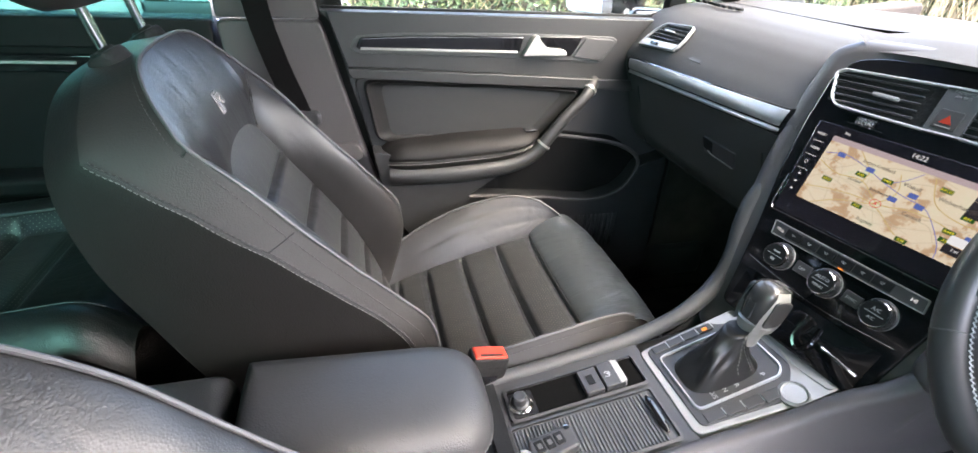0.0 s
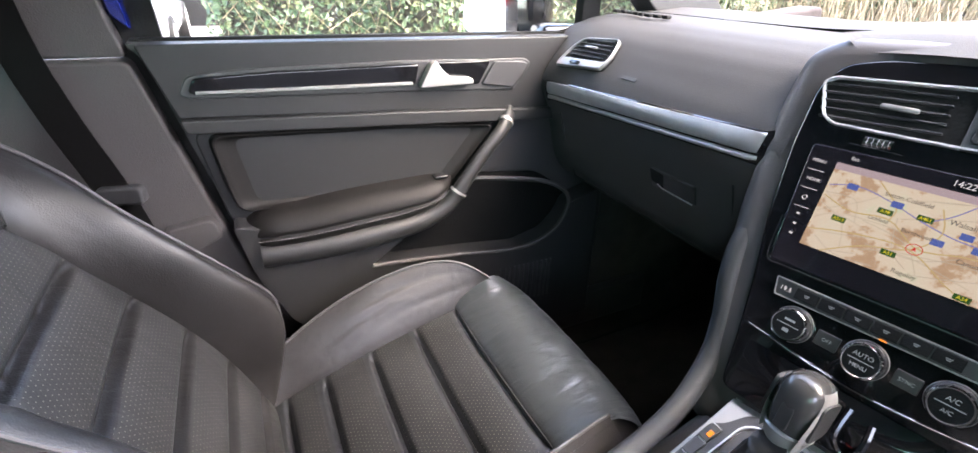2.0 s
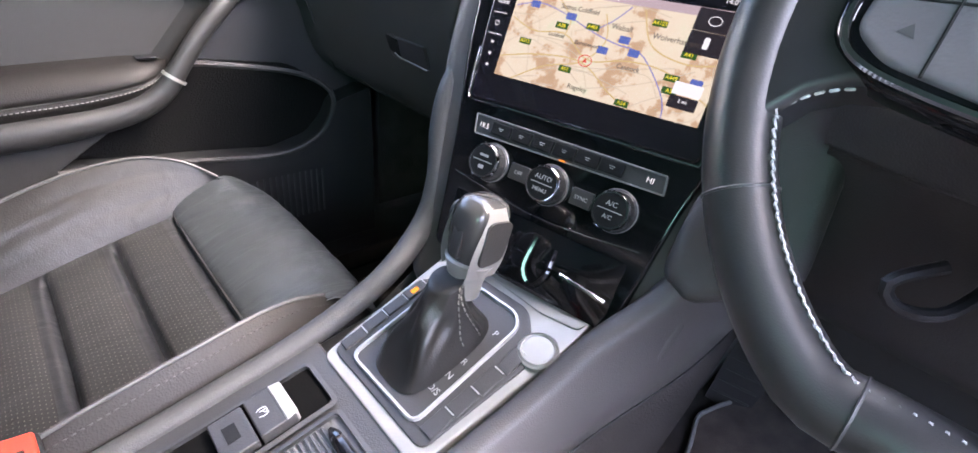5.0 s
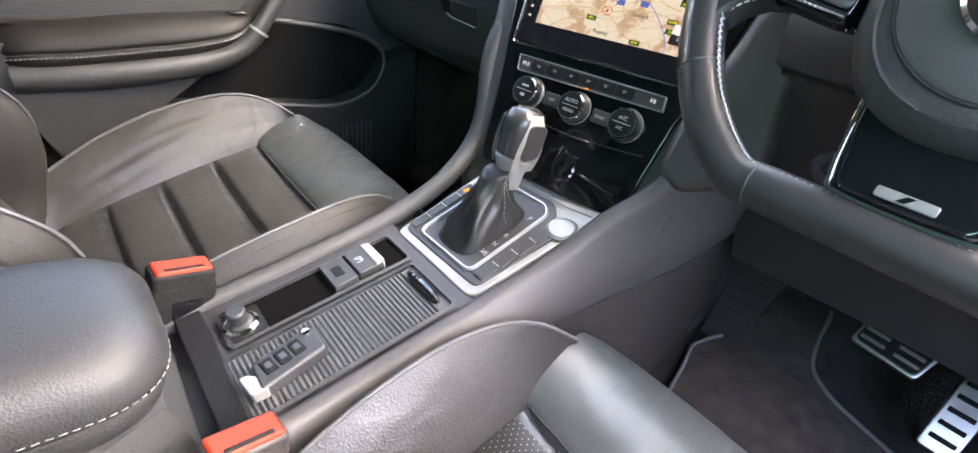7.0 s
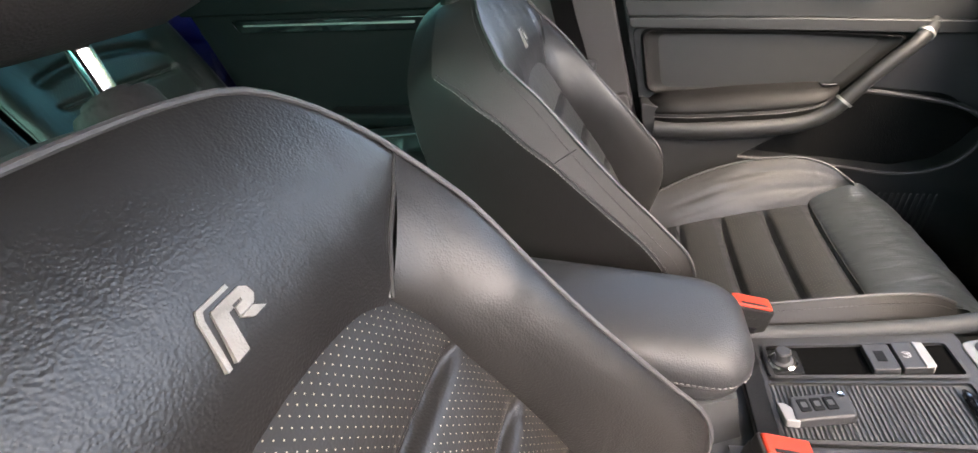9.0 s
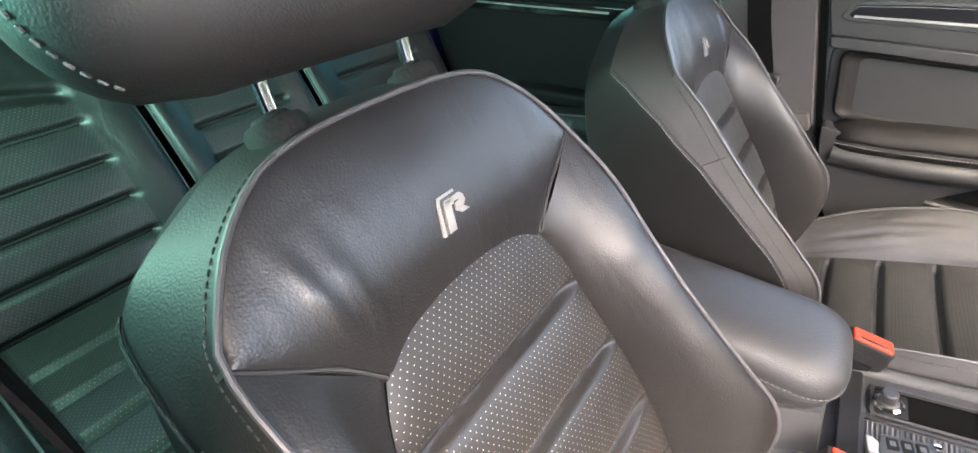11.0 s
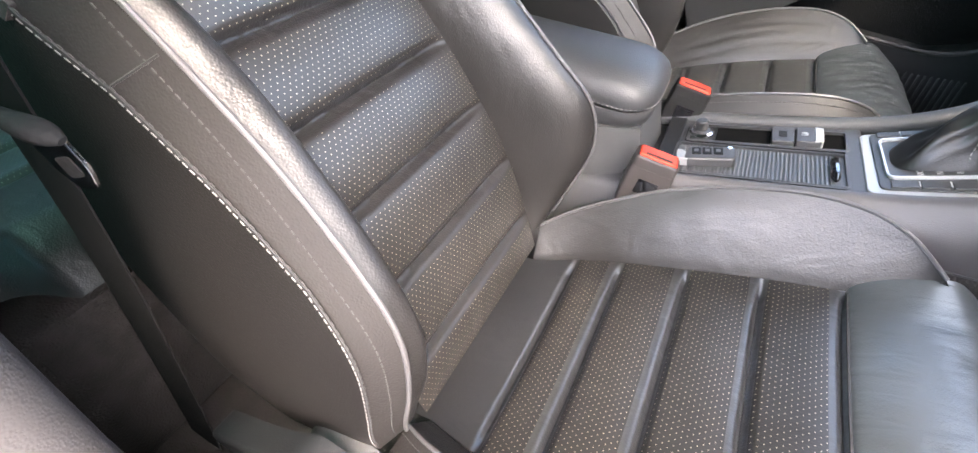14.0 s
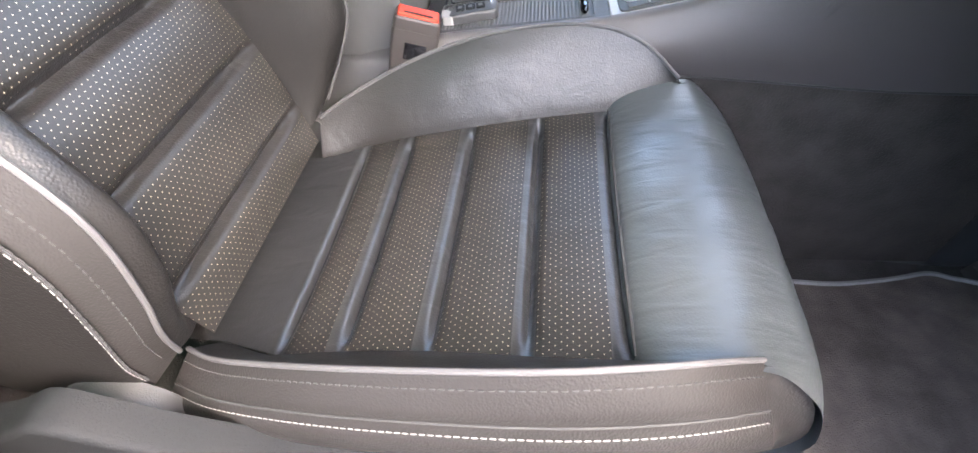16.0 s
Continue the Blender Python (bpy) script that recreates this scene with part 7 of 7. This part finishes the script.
def build_seat(name, label, y, outer, perf, worn, yaw=0.0, back=(0.0, 0.0), slide=(0.0, 0.0), raised=0.0):
    """A sports seat at y across the car; outer: +1 or -1, the side of its door; worn: how creased its leather is."""
    seat = thing(name, label, "car seat", (0, y, 0.09), "front seats")
    seat.rotation_euler = (0, 0, radians(yaw))
    lift = Matrix.Translation((0, 0, -0.09))
    slid = Matrix.Translation((slide[0], 0, slide[1]))

    def back_point(w, v, d):
        return back_frame(w, v + back[0], d + back[1])

    def add(n, g, mat, lab="", parent=seat, **k):
        return part(n, moved(g, lift), mat, parent, lab, **k)

    # backrest: centre panel with sewn pleats
    def vt(u):
        return -0.036 - 0.012 * u * u - 0.012 * abs(u) ** 6

    nu, nv = 36, 170

    def centre(i, j):
        u = 2 * i - 1
        v = -0.50 + j * (vt(u) + 0.50)
        w = u * panel_half(min(v, -0.058)) if v < -0.058 else u * (0.100 - 0.10 * max(0.0, v + 0.058))
        d = back_depth(v) + (pleats(v, BACK_GROOVES) + pillow(v, (-0.5, *BACK_GROOVES, -0.036))) * (1 - abs(u) ** 8)
        return w, v, d

    pts = [centre(i / nu, j / nv) for j in range(nv + 1) for i in range(nu + 1)]
    g = grid(lambda a, b: (0, 0, 0), nu, nv)
    slots = [1 if any(-0.013 < pts[f[0]][1] - q < 0.003 for q in BACK_GROOVES) else 0 for f in g[1]]
    add("backrest_panel", ([back_point(*p) for p in pts], g[1]), [perf, M_LEATHER], "pleated perforated leather", uv=[(p[0], p[1]) for p in pts], slots=slots, smooth=60)

    # the plain upper panel with the badge
    low = [(-0.178, 0.013), (-0.155, -0.006), (-0.125, -0.030), (-0.100, -0.058), (-0.06, -0.044), (0, -0.036), (0.06, -0.044), (0.100, -0.058), (0.125, -0.030), (0.155, -0.006), (0.178, 0.013)]
    top = [(-0.178, 0.013), (-0.165, 0.039), (-0.14, 0.070), (-0.105, 0.094), (-0.06, 0.103), (0, 0.105), (0.06, 0.103), (0.105, 0.094), (0.14, 0.070), (0.165, 0.039), (0.178, 0.013)]
    us = [k / 10 for k in range(11)]
    lw, lv, tw, tv = (hermite(us, [p[k] for p in q]) for q, k in ((low, 0), (low, 1), (top, 0), (top, 1)))

    def upper(a, b):
        w, v = (1 - b) * lw(a) + b * tw(a), (1 - b) * lv(a) + b * tv(a)
        e = 0.009 * (abs(w) / 0.178) ** 3
        swell = 0.007 * math.sin(math.pi * b) ** 0.7 * math.sin(math.pi * a) ** 0.5
        fold = 0.0048 * sum(math.exp(-(((w - outer * (w0 + 0.25 * (v - 0.02))) / 0.0065) ** 2)) for w0 in ((0.118, 0.098) if outer < 0 else (0.125,))) * math.exp(-(((v - 0.012) / 0.03) ** 2)) + min(worn, 0.7) * 0.0012 * crumple((v, w + y, 0.3)) * math.sin(math.pi * b) * (1 - math.exp(-((w / 0.05) ** 2 + (v / 0.05) ** 2)))
        return back_point(w, v, back_depth(v) * (1 - b) + b * -0.003 + e + swell + fold)

    add("upper_panel", grid(upper, 60, 26), M_LEATHER_SMOOTH, "creased smooth leather", smooth=60)
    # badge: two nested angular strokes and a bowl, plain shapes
    o = back_point(0.003, 0.012, 0.0066)
    tilt = axes(o, (0, 1, 0), (-0.477, 0, 0.879))
    shapes = [[(-0.0125, -0.014), (-0.0045, -0.014), (0.0005, 0.0035), (0.0035, 0.0035), (0.0050, 0.0085), (-0.0055, 0.0085)],
              [(-0.0050, 0.0090), (0.0125, 0.0090), (0.0155, 0.0065), (0.0160, 0.0020), (0.0125, -0.0012), (0.0035, -0.0012), (0.0045, 0.0030), (0.0090, 0.0032), (0.0095, 0.0048), (-0.0060, 0.0050)],
              [(0.0030, -0.0016), (0.0115, -0.0016), (0.0165, -0.0060), (0.0085, -0.0060)],
              [(-0.0185, -0.014), (-0.0160, -0.014), (-0.0095, 0.0085), (-0.0075, 0.0115), (0.0085, 0.0115), (0.0085, 0.0135), (-0.0095, 0.0135), (-0.0120, 0.0095)]]
    add("badge", join(*[prism(q, 0.0010, 0, tilt, base=-0.003) for q in shapes]), M_BADGE, "grey stitched emblem")

    # bolsters, and the seam where they meet the upper panel
    rim_n = 40
    for s in (1, -1):
        edge = spline([(s * w, v, d) for w, v, d in (BACK_RIM_DOOR if s == outer else BACK_RIM)[5:]], rim_n + 1)
        inner = spline([(s * w, v, d) for w, v, d in BACK_PANEL], rim_n + 1)

        def bolster(a, b, edge=edge, inner=inner, s=s):
            k = min(rim_n, int(round(b * rim_n)))
            p, q = inner[k], edge[k]
            w, v = p.x + (q.x - p.x) * a, p.y + (q.y - p.y) * a
            lean = a**1.35 if s == outer else a
            d = p.z + (q.z - p.z) * a + 0.020 * math.sin(math.pi * lean) ** (1.3 if s == outer else 0.8) * min(1, 4 * b + 0.2) * min(1, 5 * (1 - b) + 0.15) - 0.004 * math.exp(-((a / 0.05) ** 2))
            k2 = math.sin(math.pi * a) ** 0.8 * min(1, 3 * b + 0.05) * min(1, 4 * (1 - b) + 0.05)
            d += (0.010 if s == outer else 0.004) * k2
            w -= s * (0.013 if s == outer else 0.003) * k2
            d += worn * 0.0026 * crumple((0.6 * w + y, v, 0.7)) * math.sin(math.pi * a) * (0.4 + 0.6 * b)
            return back_point(w, v, d)

        add("side_bolster", grid(bolster, 22, rim_n), M_CREASED if worn > 1 else M_LEATHER, "", smooth=60)
        seam = [back_point(s * w, v, back_depth(v) + 0.0035 + 0.006 * k) for k, (w, v) in ((0, (0.100, -0.058)), (0.3, (0.125, -0.030)), (0.7, (0.155, -0.006)), (1, (0.178, 0.013)))]
        add("seam", tube(spline(seam, 14), 0.0016, 6), M_SEAM)
        add("seam_welt", tube([p - Vector((0.0065, 0, 0.002)) for p in spline(seam, 14)], 0.0065, 8), M_LEATHER_SMOOTH)
    # the sides, top and back
    n = 90
    low_side, high_side = (BACK_RIM_DOOR, BACK_RIM) if outer < 0 else (BACK_RIM, BACK_RIM_DOOR)
    front = spline([(-w, v, d) for w, v, d in low_side[:0:-1]] + high_side, n + 1)
    rear = spline([(-w, v, d) for w, v, d in BACK_REAR[:0:-1]] + BACK_REAR, n + 1)

    def shell_at(a, b):
        x = a * n
        k = min(n - 1, int(x))
        p, q = front[k].lerp(front[k + 1], x - k), rear[k].lerp(rear[k + 1], x - k)
        r = p.lerp(q, b)
        out = Vector((r.x, 1.6 * max(-0.02, r.y + 0.06), 0)).normalized()
        ts = sewn(p.y) if p.y < 0.03 else 0.6
        r += out * (0.017 if r.y < 0.05 else 0.017 - 0.28 * min(0.04, r.y - 0.05)) * ((b / ts) ** 0.95 if b < ts else 1 - max(0.0, (b - ts) / (1.0001 - ts)) ** 1.4)
        return r

    def ridge(a):
        v = front[min(n, int(round(a * n)))].y
        return sewn(v) if v < 0.03 else 0.6

    add("side_strip", grid(lambda a, b: back_point(*shell_at(a, b * ridge(a))), n, 10), M_SIDE, "grained leather strip beside the piping", smooth=60)
    # Behind the ridge the side's shade comes from this darker colour.
    add("side_panel", grid(lambda a, b: back_point(*shell_at(a, ridge(a) + b * (1 - ridge(a)))), n, 12), M_VINYL_DARK, "grained vinyl side with shade in its colour", smooth=60)

    def rear_cover(a, b):
        k = int(round(b * (n // 2)))
        p, q = rear[k], rear[n - k]
        r = p.lerp(q, a)
        return back_point(r.x, r.y, r.z - 0.03 * math.sin(math.pi * a) ** 0.5 * min(1, 2.5 * (1 - b) + 0.1))

    add("back_cover", grid(rear_cover, 16, n // 2), M_HARD, smooth=60)
    add("piping", tube([back_point(*p) + Vector((0.002, 0, 0.001)) for p in front], 0.0022, 8), M_PIPE, "pale grey piping")
    # sewn lines on both sides
    for s in (1, -1):
        line = []
        for k in range(70):
            a = 0.5 + s * (0.135 + 0.355 * k / 69)
            v = shell_at(a, 0)[1]
            t = sewn(v)
            line.append(back_point(*(shell_at(a, t) + Vector((s * 0.0008, 0, 0)))))
        add("stitching", dashes(line, 0.0044, 0.0016, 0.0005), M_THREAD, "pale contrast stitching")
        add("stitching", dashes([p + Vector((0.0045, 0, 0.0055)) for p in line], 0.0042, 0.0026, 0.0006), M_THREAD_DARK)
        add("seam", tube([p + Vector((0.003, 0, 0.004)) for p in line], 0.0012, 5), M_SEAM)
        line2 = [back_point(*(shell_at(0.5 + s * (0.06 + 0.43 * k / 89), 0.06) + Vector((s * 0.0006, 0, 0)))) for k in range(90)]
        add("stitching", dashes(line2, 0.004, 0.002, 0.0007), M_THREAD_DARK)
        a0 = min((0.5 + s * k / 200 for k in range(10, 99)), key=lambda a: abs(shell_at(a, 0)[1] + 0.125))
        add("seam", tube([back_point(*(shell_at(a0, t) + Vector((s * 0.0006, 0, 0)))) for t in np.linspace(0.02, 0.19, 8)], 0.0010, 5), M_SEAM)
    # airbag flag on the door side
    ends = []
    for v0 in TAG_AT:
        a0 = min((0.5 + outer * k / 400 for k in range(20, 198)), key=lambda a: abs(shell_at(a, 0)[1] - v0))
        ends.append(back_point(*shell_at(a0, sewn(v0))))
    p0, p1 = ends
    across = back_point(*shell_at(a0, sewn(v0) + 0.03)) - back_point(*shell_at(a0, sewn(v0) - 0.03))
    across = across if across.x > 0 else -across
    ax = axes(p0 + Vector((0, outer * 0.0005, 0)), p1 - p0, across)
    if outer < 0:
        tag = add("airbag_tag", prism(rounded(0, -0.0045, 0.046, 0.0075, 0.001), 0.0032, 0.0005, ax, base=-0.002), M_BUCKLE, "small grey tag with raised letters")
        part("lettering", moved(lettering("AIRBAG", 0.0094, lift @ ax @ Matrix.Translation((0.023, 0.0015, 0.0032))), Matrix.Identity(4)), M_THREAD, tag)

    # headrest on two posts
    rest = []
    for k in range(25):
        t = k / 24
        v = 0.128 + raised + 0.19 * t
        f = (1 - abs(2 * t - 1) ** 3.2) ** (1 / 2.2) if 0 < t < 1 else 0.02
        hw, hd = 0.100 + 0.073 * f, 0.012 + 0.042 * f
        loop = []
        for q in np.linspace(0, 2 * math.pi, 40, endpoint=False):
            c, s_ = math.cos(q), math.sin(q)
            loop.append(back_point(hw * math.copysign(abs(c) ** 0.55, c), v, 0.002 + hd * math.copysign(abs(s_) ** 0.75, s_) - 0.02 * (c * c) * (0.5 + 0.5 * s_)))
        rest.append(loop)
    head = add("headrest", loft(rest), M_HEAD, "padded leather headrest", smooth=70)
    for s in (1, -1):
        line = [back_point(s * (0.101 + 0.073 * (1 - abs(2 * t - 1) ** 3.2) ** (1 / 2.2)) * 0.985, 0.128 + raised + 0.19 * t, -0.006 + 0.014 * (1 - abs(2 * t - 1) ** 3.2) ** (1 / 2.2)) for t in np.linspace(0.06, 0.94, 30)]
        add("stitching", dashes(line, 0.0045, 0.002, 0.0011), M_THREAD, "", head)
        post = add("headrest_post", tube([back_point(s * 0.065, v, -0.040 + 0.30 * (v - 0.10)) for v in np.linspace(0.070, 0.16 + raised, 9)], 0.0058, 20), M_CHROME, "chrome post")
        add("post_collar", lathe([(0.007, 0.006), (0.012, 0.007), (0.014, 0.004), (0.019, 0.003), (0.0215, -0.001), (0.022, -0.012)], 32, axes(back_point(s * 0.065, 0.117, -0.036), (0, 1, 0), (0.879, 0, 0.477)) @ Matrix.Rotation(math.pi, 4, "Y")), M_RUBBER)

    # cushion: centre with seams across
    nx = 150

    def addc(n, g, mat, lab="", **k):
        return add(n, moved(g, slid), mat, lab, **k)

    def cush(i, j):
        u = 2 * i - 1
        x = 0.25 + j * (0.654 - 0.25)
        half = float(np.interp(x, [p[0] for p in CUSH_PANEL], [p[1] for p in CUSH_PANEL]))
        z = cush_height(x) + (pleats(x, CUSH_SEAMS, 0.011, 0.0045) + pillow(x, CUSH_SEAMS, 0.005)) * (1 - abs(u) ** 8) - 0.006 * (1 - u * u)
        return x, u * half, z

    pts = [cush(i / nu, j / nx) for j in range(nx + 1) for i in range(nu + 1)]
    g = grid(lambda a, b: (0, 0, 0), nu, nx)
    slots = [1 if pts[f[0]][0] < 0.359 or any(-0.017 < pts[f[0]][0] - q < 0.002 for q in CUSH_SEAMS) else 0 for f in g[1]]
    addc("cushion_panel", ([Vector(p) for p in pts], g[1]), [perf, M_POLISHED], "pleated perforated leather", uv=[(p[1], p[0]) for p in pts], slots=slots, smooth=60)

    prof = [(0.652, 0.373), (0.660, 0.384), (0.69, 0.396), (0.73, 0.404), (0.76, 0.403), (0.785, 0.393), (0.80, 0.37), (0.804, 0.34), (0.797, 0.31), (0.775, 0.28), (0.74, 0.265)]
    px, pz = hermite([k / 10 for k in range(11)], [p[0] for p in prof]), hermite([k / 10 for k in range(11)], [p[1] for p in prof])

    def nose(a, b):
        u = 2 * a - 1
        x, z = px(b), pz(b)
        half = float(np.interp(b, [0, 0.3, 0.6, 1], [0.160, 0.178, 0.193, 0.185]))
        back_end = min(1.0, max(0.0, (b - 0.34) / 0.26))
        drop = 0.016 * abs(u) ** 10 * back_end - 0.016 * abs(u) ** 4.5 * (1 - back_end) * min(1.0, 3.5 * b) + 0.006 * u * u * b + 0.006 * (1 - u * u) * max(0.0, 1 - 6 * b)
        crease = worn * 0.0013 * crumple((0.3 * u + y, x + z, 0.1), 1.4) * math.sin(math.pi * min(1.0, b))
        return Vector((x - 0.02 * abs(u) ** 4 * b, u * half, z - drop + crease))

    # Nose colour carries painted sheen, paler on the driver's seat.
    addc("cushion_nose", grid(nose, 60, 60), M_NOSE if worn > 1 else M_NOSE_SHEEN, "smooth leather front with sheen in its colour", smooth=60)
    addc("seam", tube([(0.6545, w, cush_height(0.654) + 0.001 - 0.006 * (1 - (w / 0.16) ** 2)) for w in np.linspace(-0.157, 0.157, 20)], 0.0016, 5), M_SEAM)
    for s in (1, -1):
        crest = spline([(x, s * w, z) for x, w, z in CUSH_CREST], 51)
        inner = spline([(x, s * w, z) for x, w, z in CUSH_PANEL], 51)
        lowp = spline([(x, s * w, z) for x, w, z in CUSH_LOW], 51)

        def bol(a, b, crest=crest, inner=inner, s=s):
            k = int(round(b * 50))
            p = inner[k].lerp(crest[k], a)
            p.z += 0.007 * math.sin(math.pi * a) * math.sin(math.pi * min(1, b + 0.05)) - 0.003 * math.exp(-((a / 0.06) ** 2))
            if worn > 1:
                p.z -= sum(h * math.exp(-(((a - a0 - k0 * (b - 0.5)) / 0.06) ** 2) - ((b - b0) / 0.17) ** 2) for h, a0, k0, b0 in ((0.0032, 0.28, 0.5, 0.30), (0.0028, 0.52, 0.4, 0.42), (0.0025, 0.70, 0.15, 0.66), (0.0025, 0.30, 0.2, 0.72)))
            p.z += worn * 0.0011 * crumple((p.y + y, 0.7 * p.x + 0.5 * p.y, s), 1.2) * math.sin(math.pi * a) * math.sin(math.pi * b)
            return p

        def flank(a, b, crest=crest, lowp=lowp, s=s):
            k = int(round(b * 50))
            p = crest[k].lerp(lowp[k], a)
            p.y += s * (0.022 * math.sin(math.pi * a) - 0.004 * math.exp(-(((a - 0.32) / 0.04) ** 2)))
            return p

        addc("cushion_bolster", grid(bol, 24, 50), M_CREASED if worn > 1 else M_LEATHER, "", smooth=60)
        addc("cushion_side", grid(flank, 16, 50), M_SIDE, "grained leather side", smooth=60)
        addc("piping", tube([p + Vector((0, 0, 0.001)) for p in crest], 0.0022, 8), M_PIPE, "pale grey piping")
        addc("stitching", dashes([flank(0.36, k / 60) + Vector((0, s * 0.001, 0)) for k in range(61)], 0.0042, 0.0014, 0.0005), M_THREAD, "pale contrast stitching")
        addc("stitching", dashes([flank(0.08, k / 60) + Vector((0, s * 0.0006, 0)) for k in range(61)], 0.004, 0.002, 0.0007), M_THREAD_DARK)
        addc("seam", tube([flank(0.30, k / 40) + Vector((0, s * 0.0004, 0)) for k in range(41)], 0.0011, 5), M_SEAM)
        # the tuck that closes the front corner under the nose
        tuck_a, tuck_b = crest[50], lowp[50]

        def tuck(i, j, p=tuck_a, q=tuck_b, s=s):
            end = nose(0.5 + 0.5 * s * 0.985, 0.30 + 0.62 * j)
            r = p.lerp(q, j).lerp(end + Vector((-0.004, 0, 0)), i)
            r.y += s * (0.022 * math.sin(math.pi * j) - 0.004 * math.exp(-(((j - 0.32) / 0.04) ** 2))) * (1 - i) ** 2 - s * 0.004 * i
            return r

        addc("corner_tuck", grid(tuck, 8, 14), M_SIDE, "", smooth=60)
    # plinth: covers, rails
    cover = [(0.10, 0.30), (0.16, 0.325), (0.20, 0.345), (0.25, 0.385), (0.31, 0.36), (0.38, 0.345), (0.5, 0.345), (0.62, 0.35), (0.72, 0.342), (0.735, 0.32), (0.70, 0.285), (0.40, 0.275), (0.18, 0.28), (0.11, 0.28)]
    side = axes((0, outer * 0.225, 0), (1, 0, 0), (0, 0, 1))
    pl = prism(round_poly(cover, 0.02), 0.03, 0.008, side @ (Matrix.Rotation(math.pi, 4, "X") @ Matrix.Diagonal((1, -1, 1, 1)) if outer > 0 else Matrix.Identity(4)))
    add("side_cover", pl, M_GREY_PLASTIC, "grey plastic side cover")
    add("height_lever", prism(round_poly([(0.40, 0.300), (0.56, 0.302), (0.56, 0.322), (0.40, 0.320)], 0.008), 0.046, 0.006, side @ (Matrix.Rotation(math.pi, 4, "X") @ Matrix.Diagonal((1, -1, 1, 1)) if outer > 0 else Matrix.Identity(4)), base=0.028), M_HARD, "black height lever")
    add("seat_pan", box((0.55, 0, 0.262), (0.36, 0.38, 0.07), 0.015), M_HARD)
    for s in (1, -1):
        add("seat_rail", box((0.45, s * 0.19, 0.12), (0.55, 0.045, 0.06), 0.006), M_HARD)
        add("rail_bracket", box((0.30, s * 0.19, 0.19), (0.10, 0.03, 0.10), 0.006), M_HARD)
        add("rail_bracket", box((0.66, s * 0.19, 0.19), (0.06, 0.03, 0.10), 0.006), M_HARD)
        add("recliner", lathe([(0.0, 0.0), (0.055, 0.0), (0.055, 0.02), (0.0, 0.02)], 24, axes((0.25, s * 0.19 - 0.01, 0.29), (1, 0, 0), (0, 0, 1))), M_HARD)
    return seat


build_seat("sports_seat", "black leather sports seat with perforated pleats and pale dots", -0.324, -1, M_PERF, 0.85, -1.2, (0.004, -0.012), (-0.006, 0.006), 0.012)
build_seat("sports_seat", "black leather sports seat with creased bolsters and pleated centre", 0.332, 1, M_PERF_WORN, 1.35, 0.0, (-0.028, 0.0), (-0.028, 0.012), 0.034)
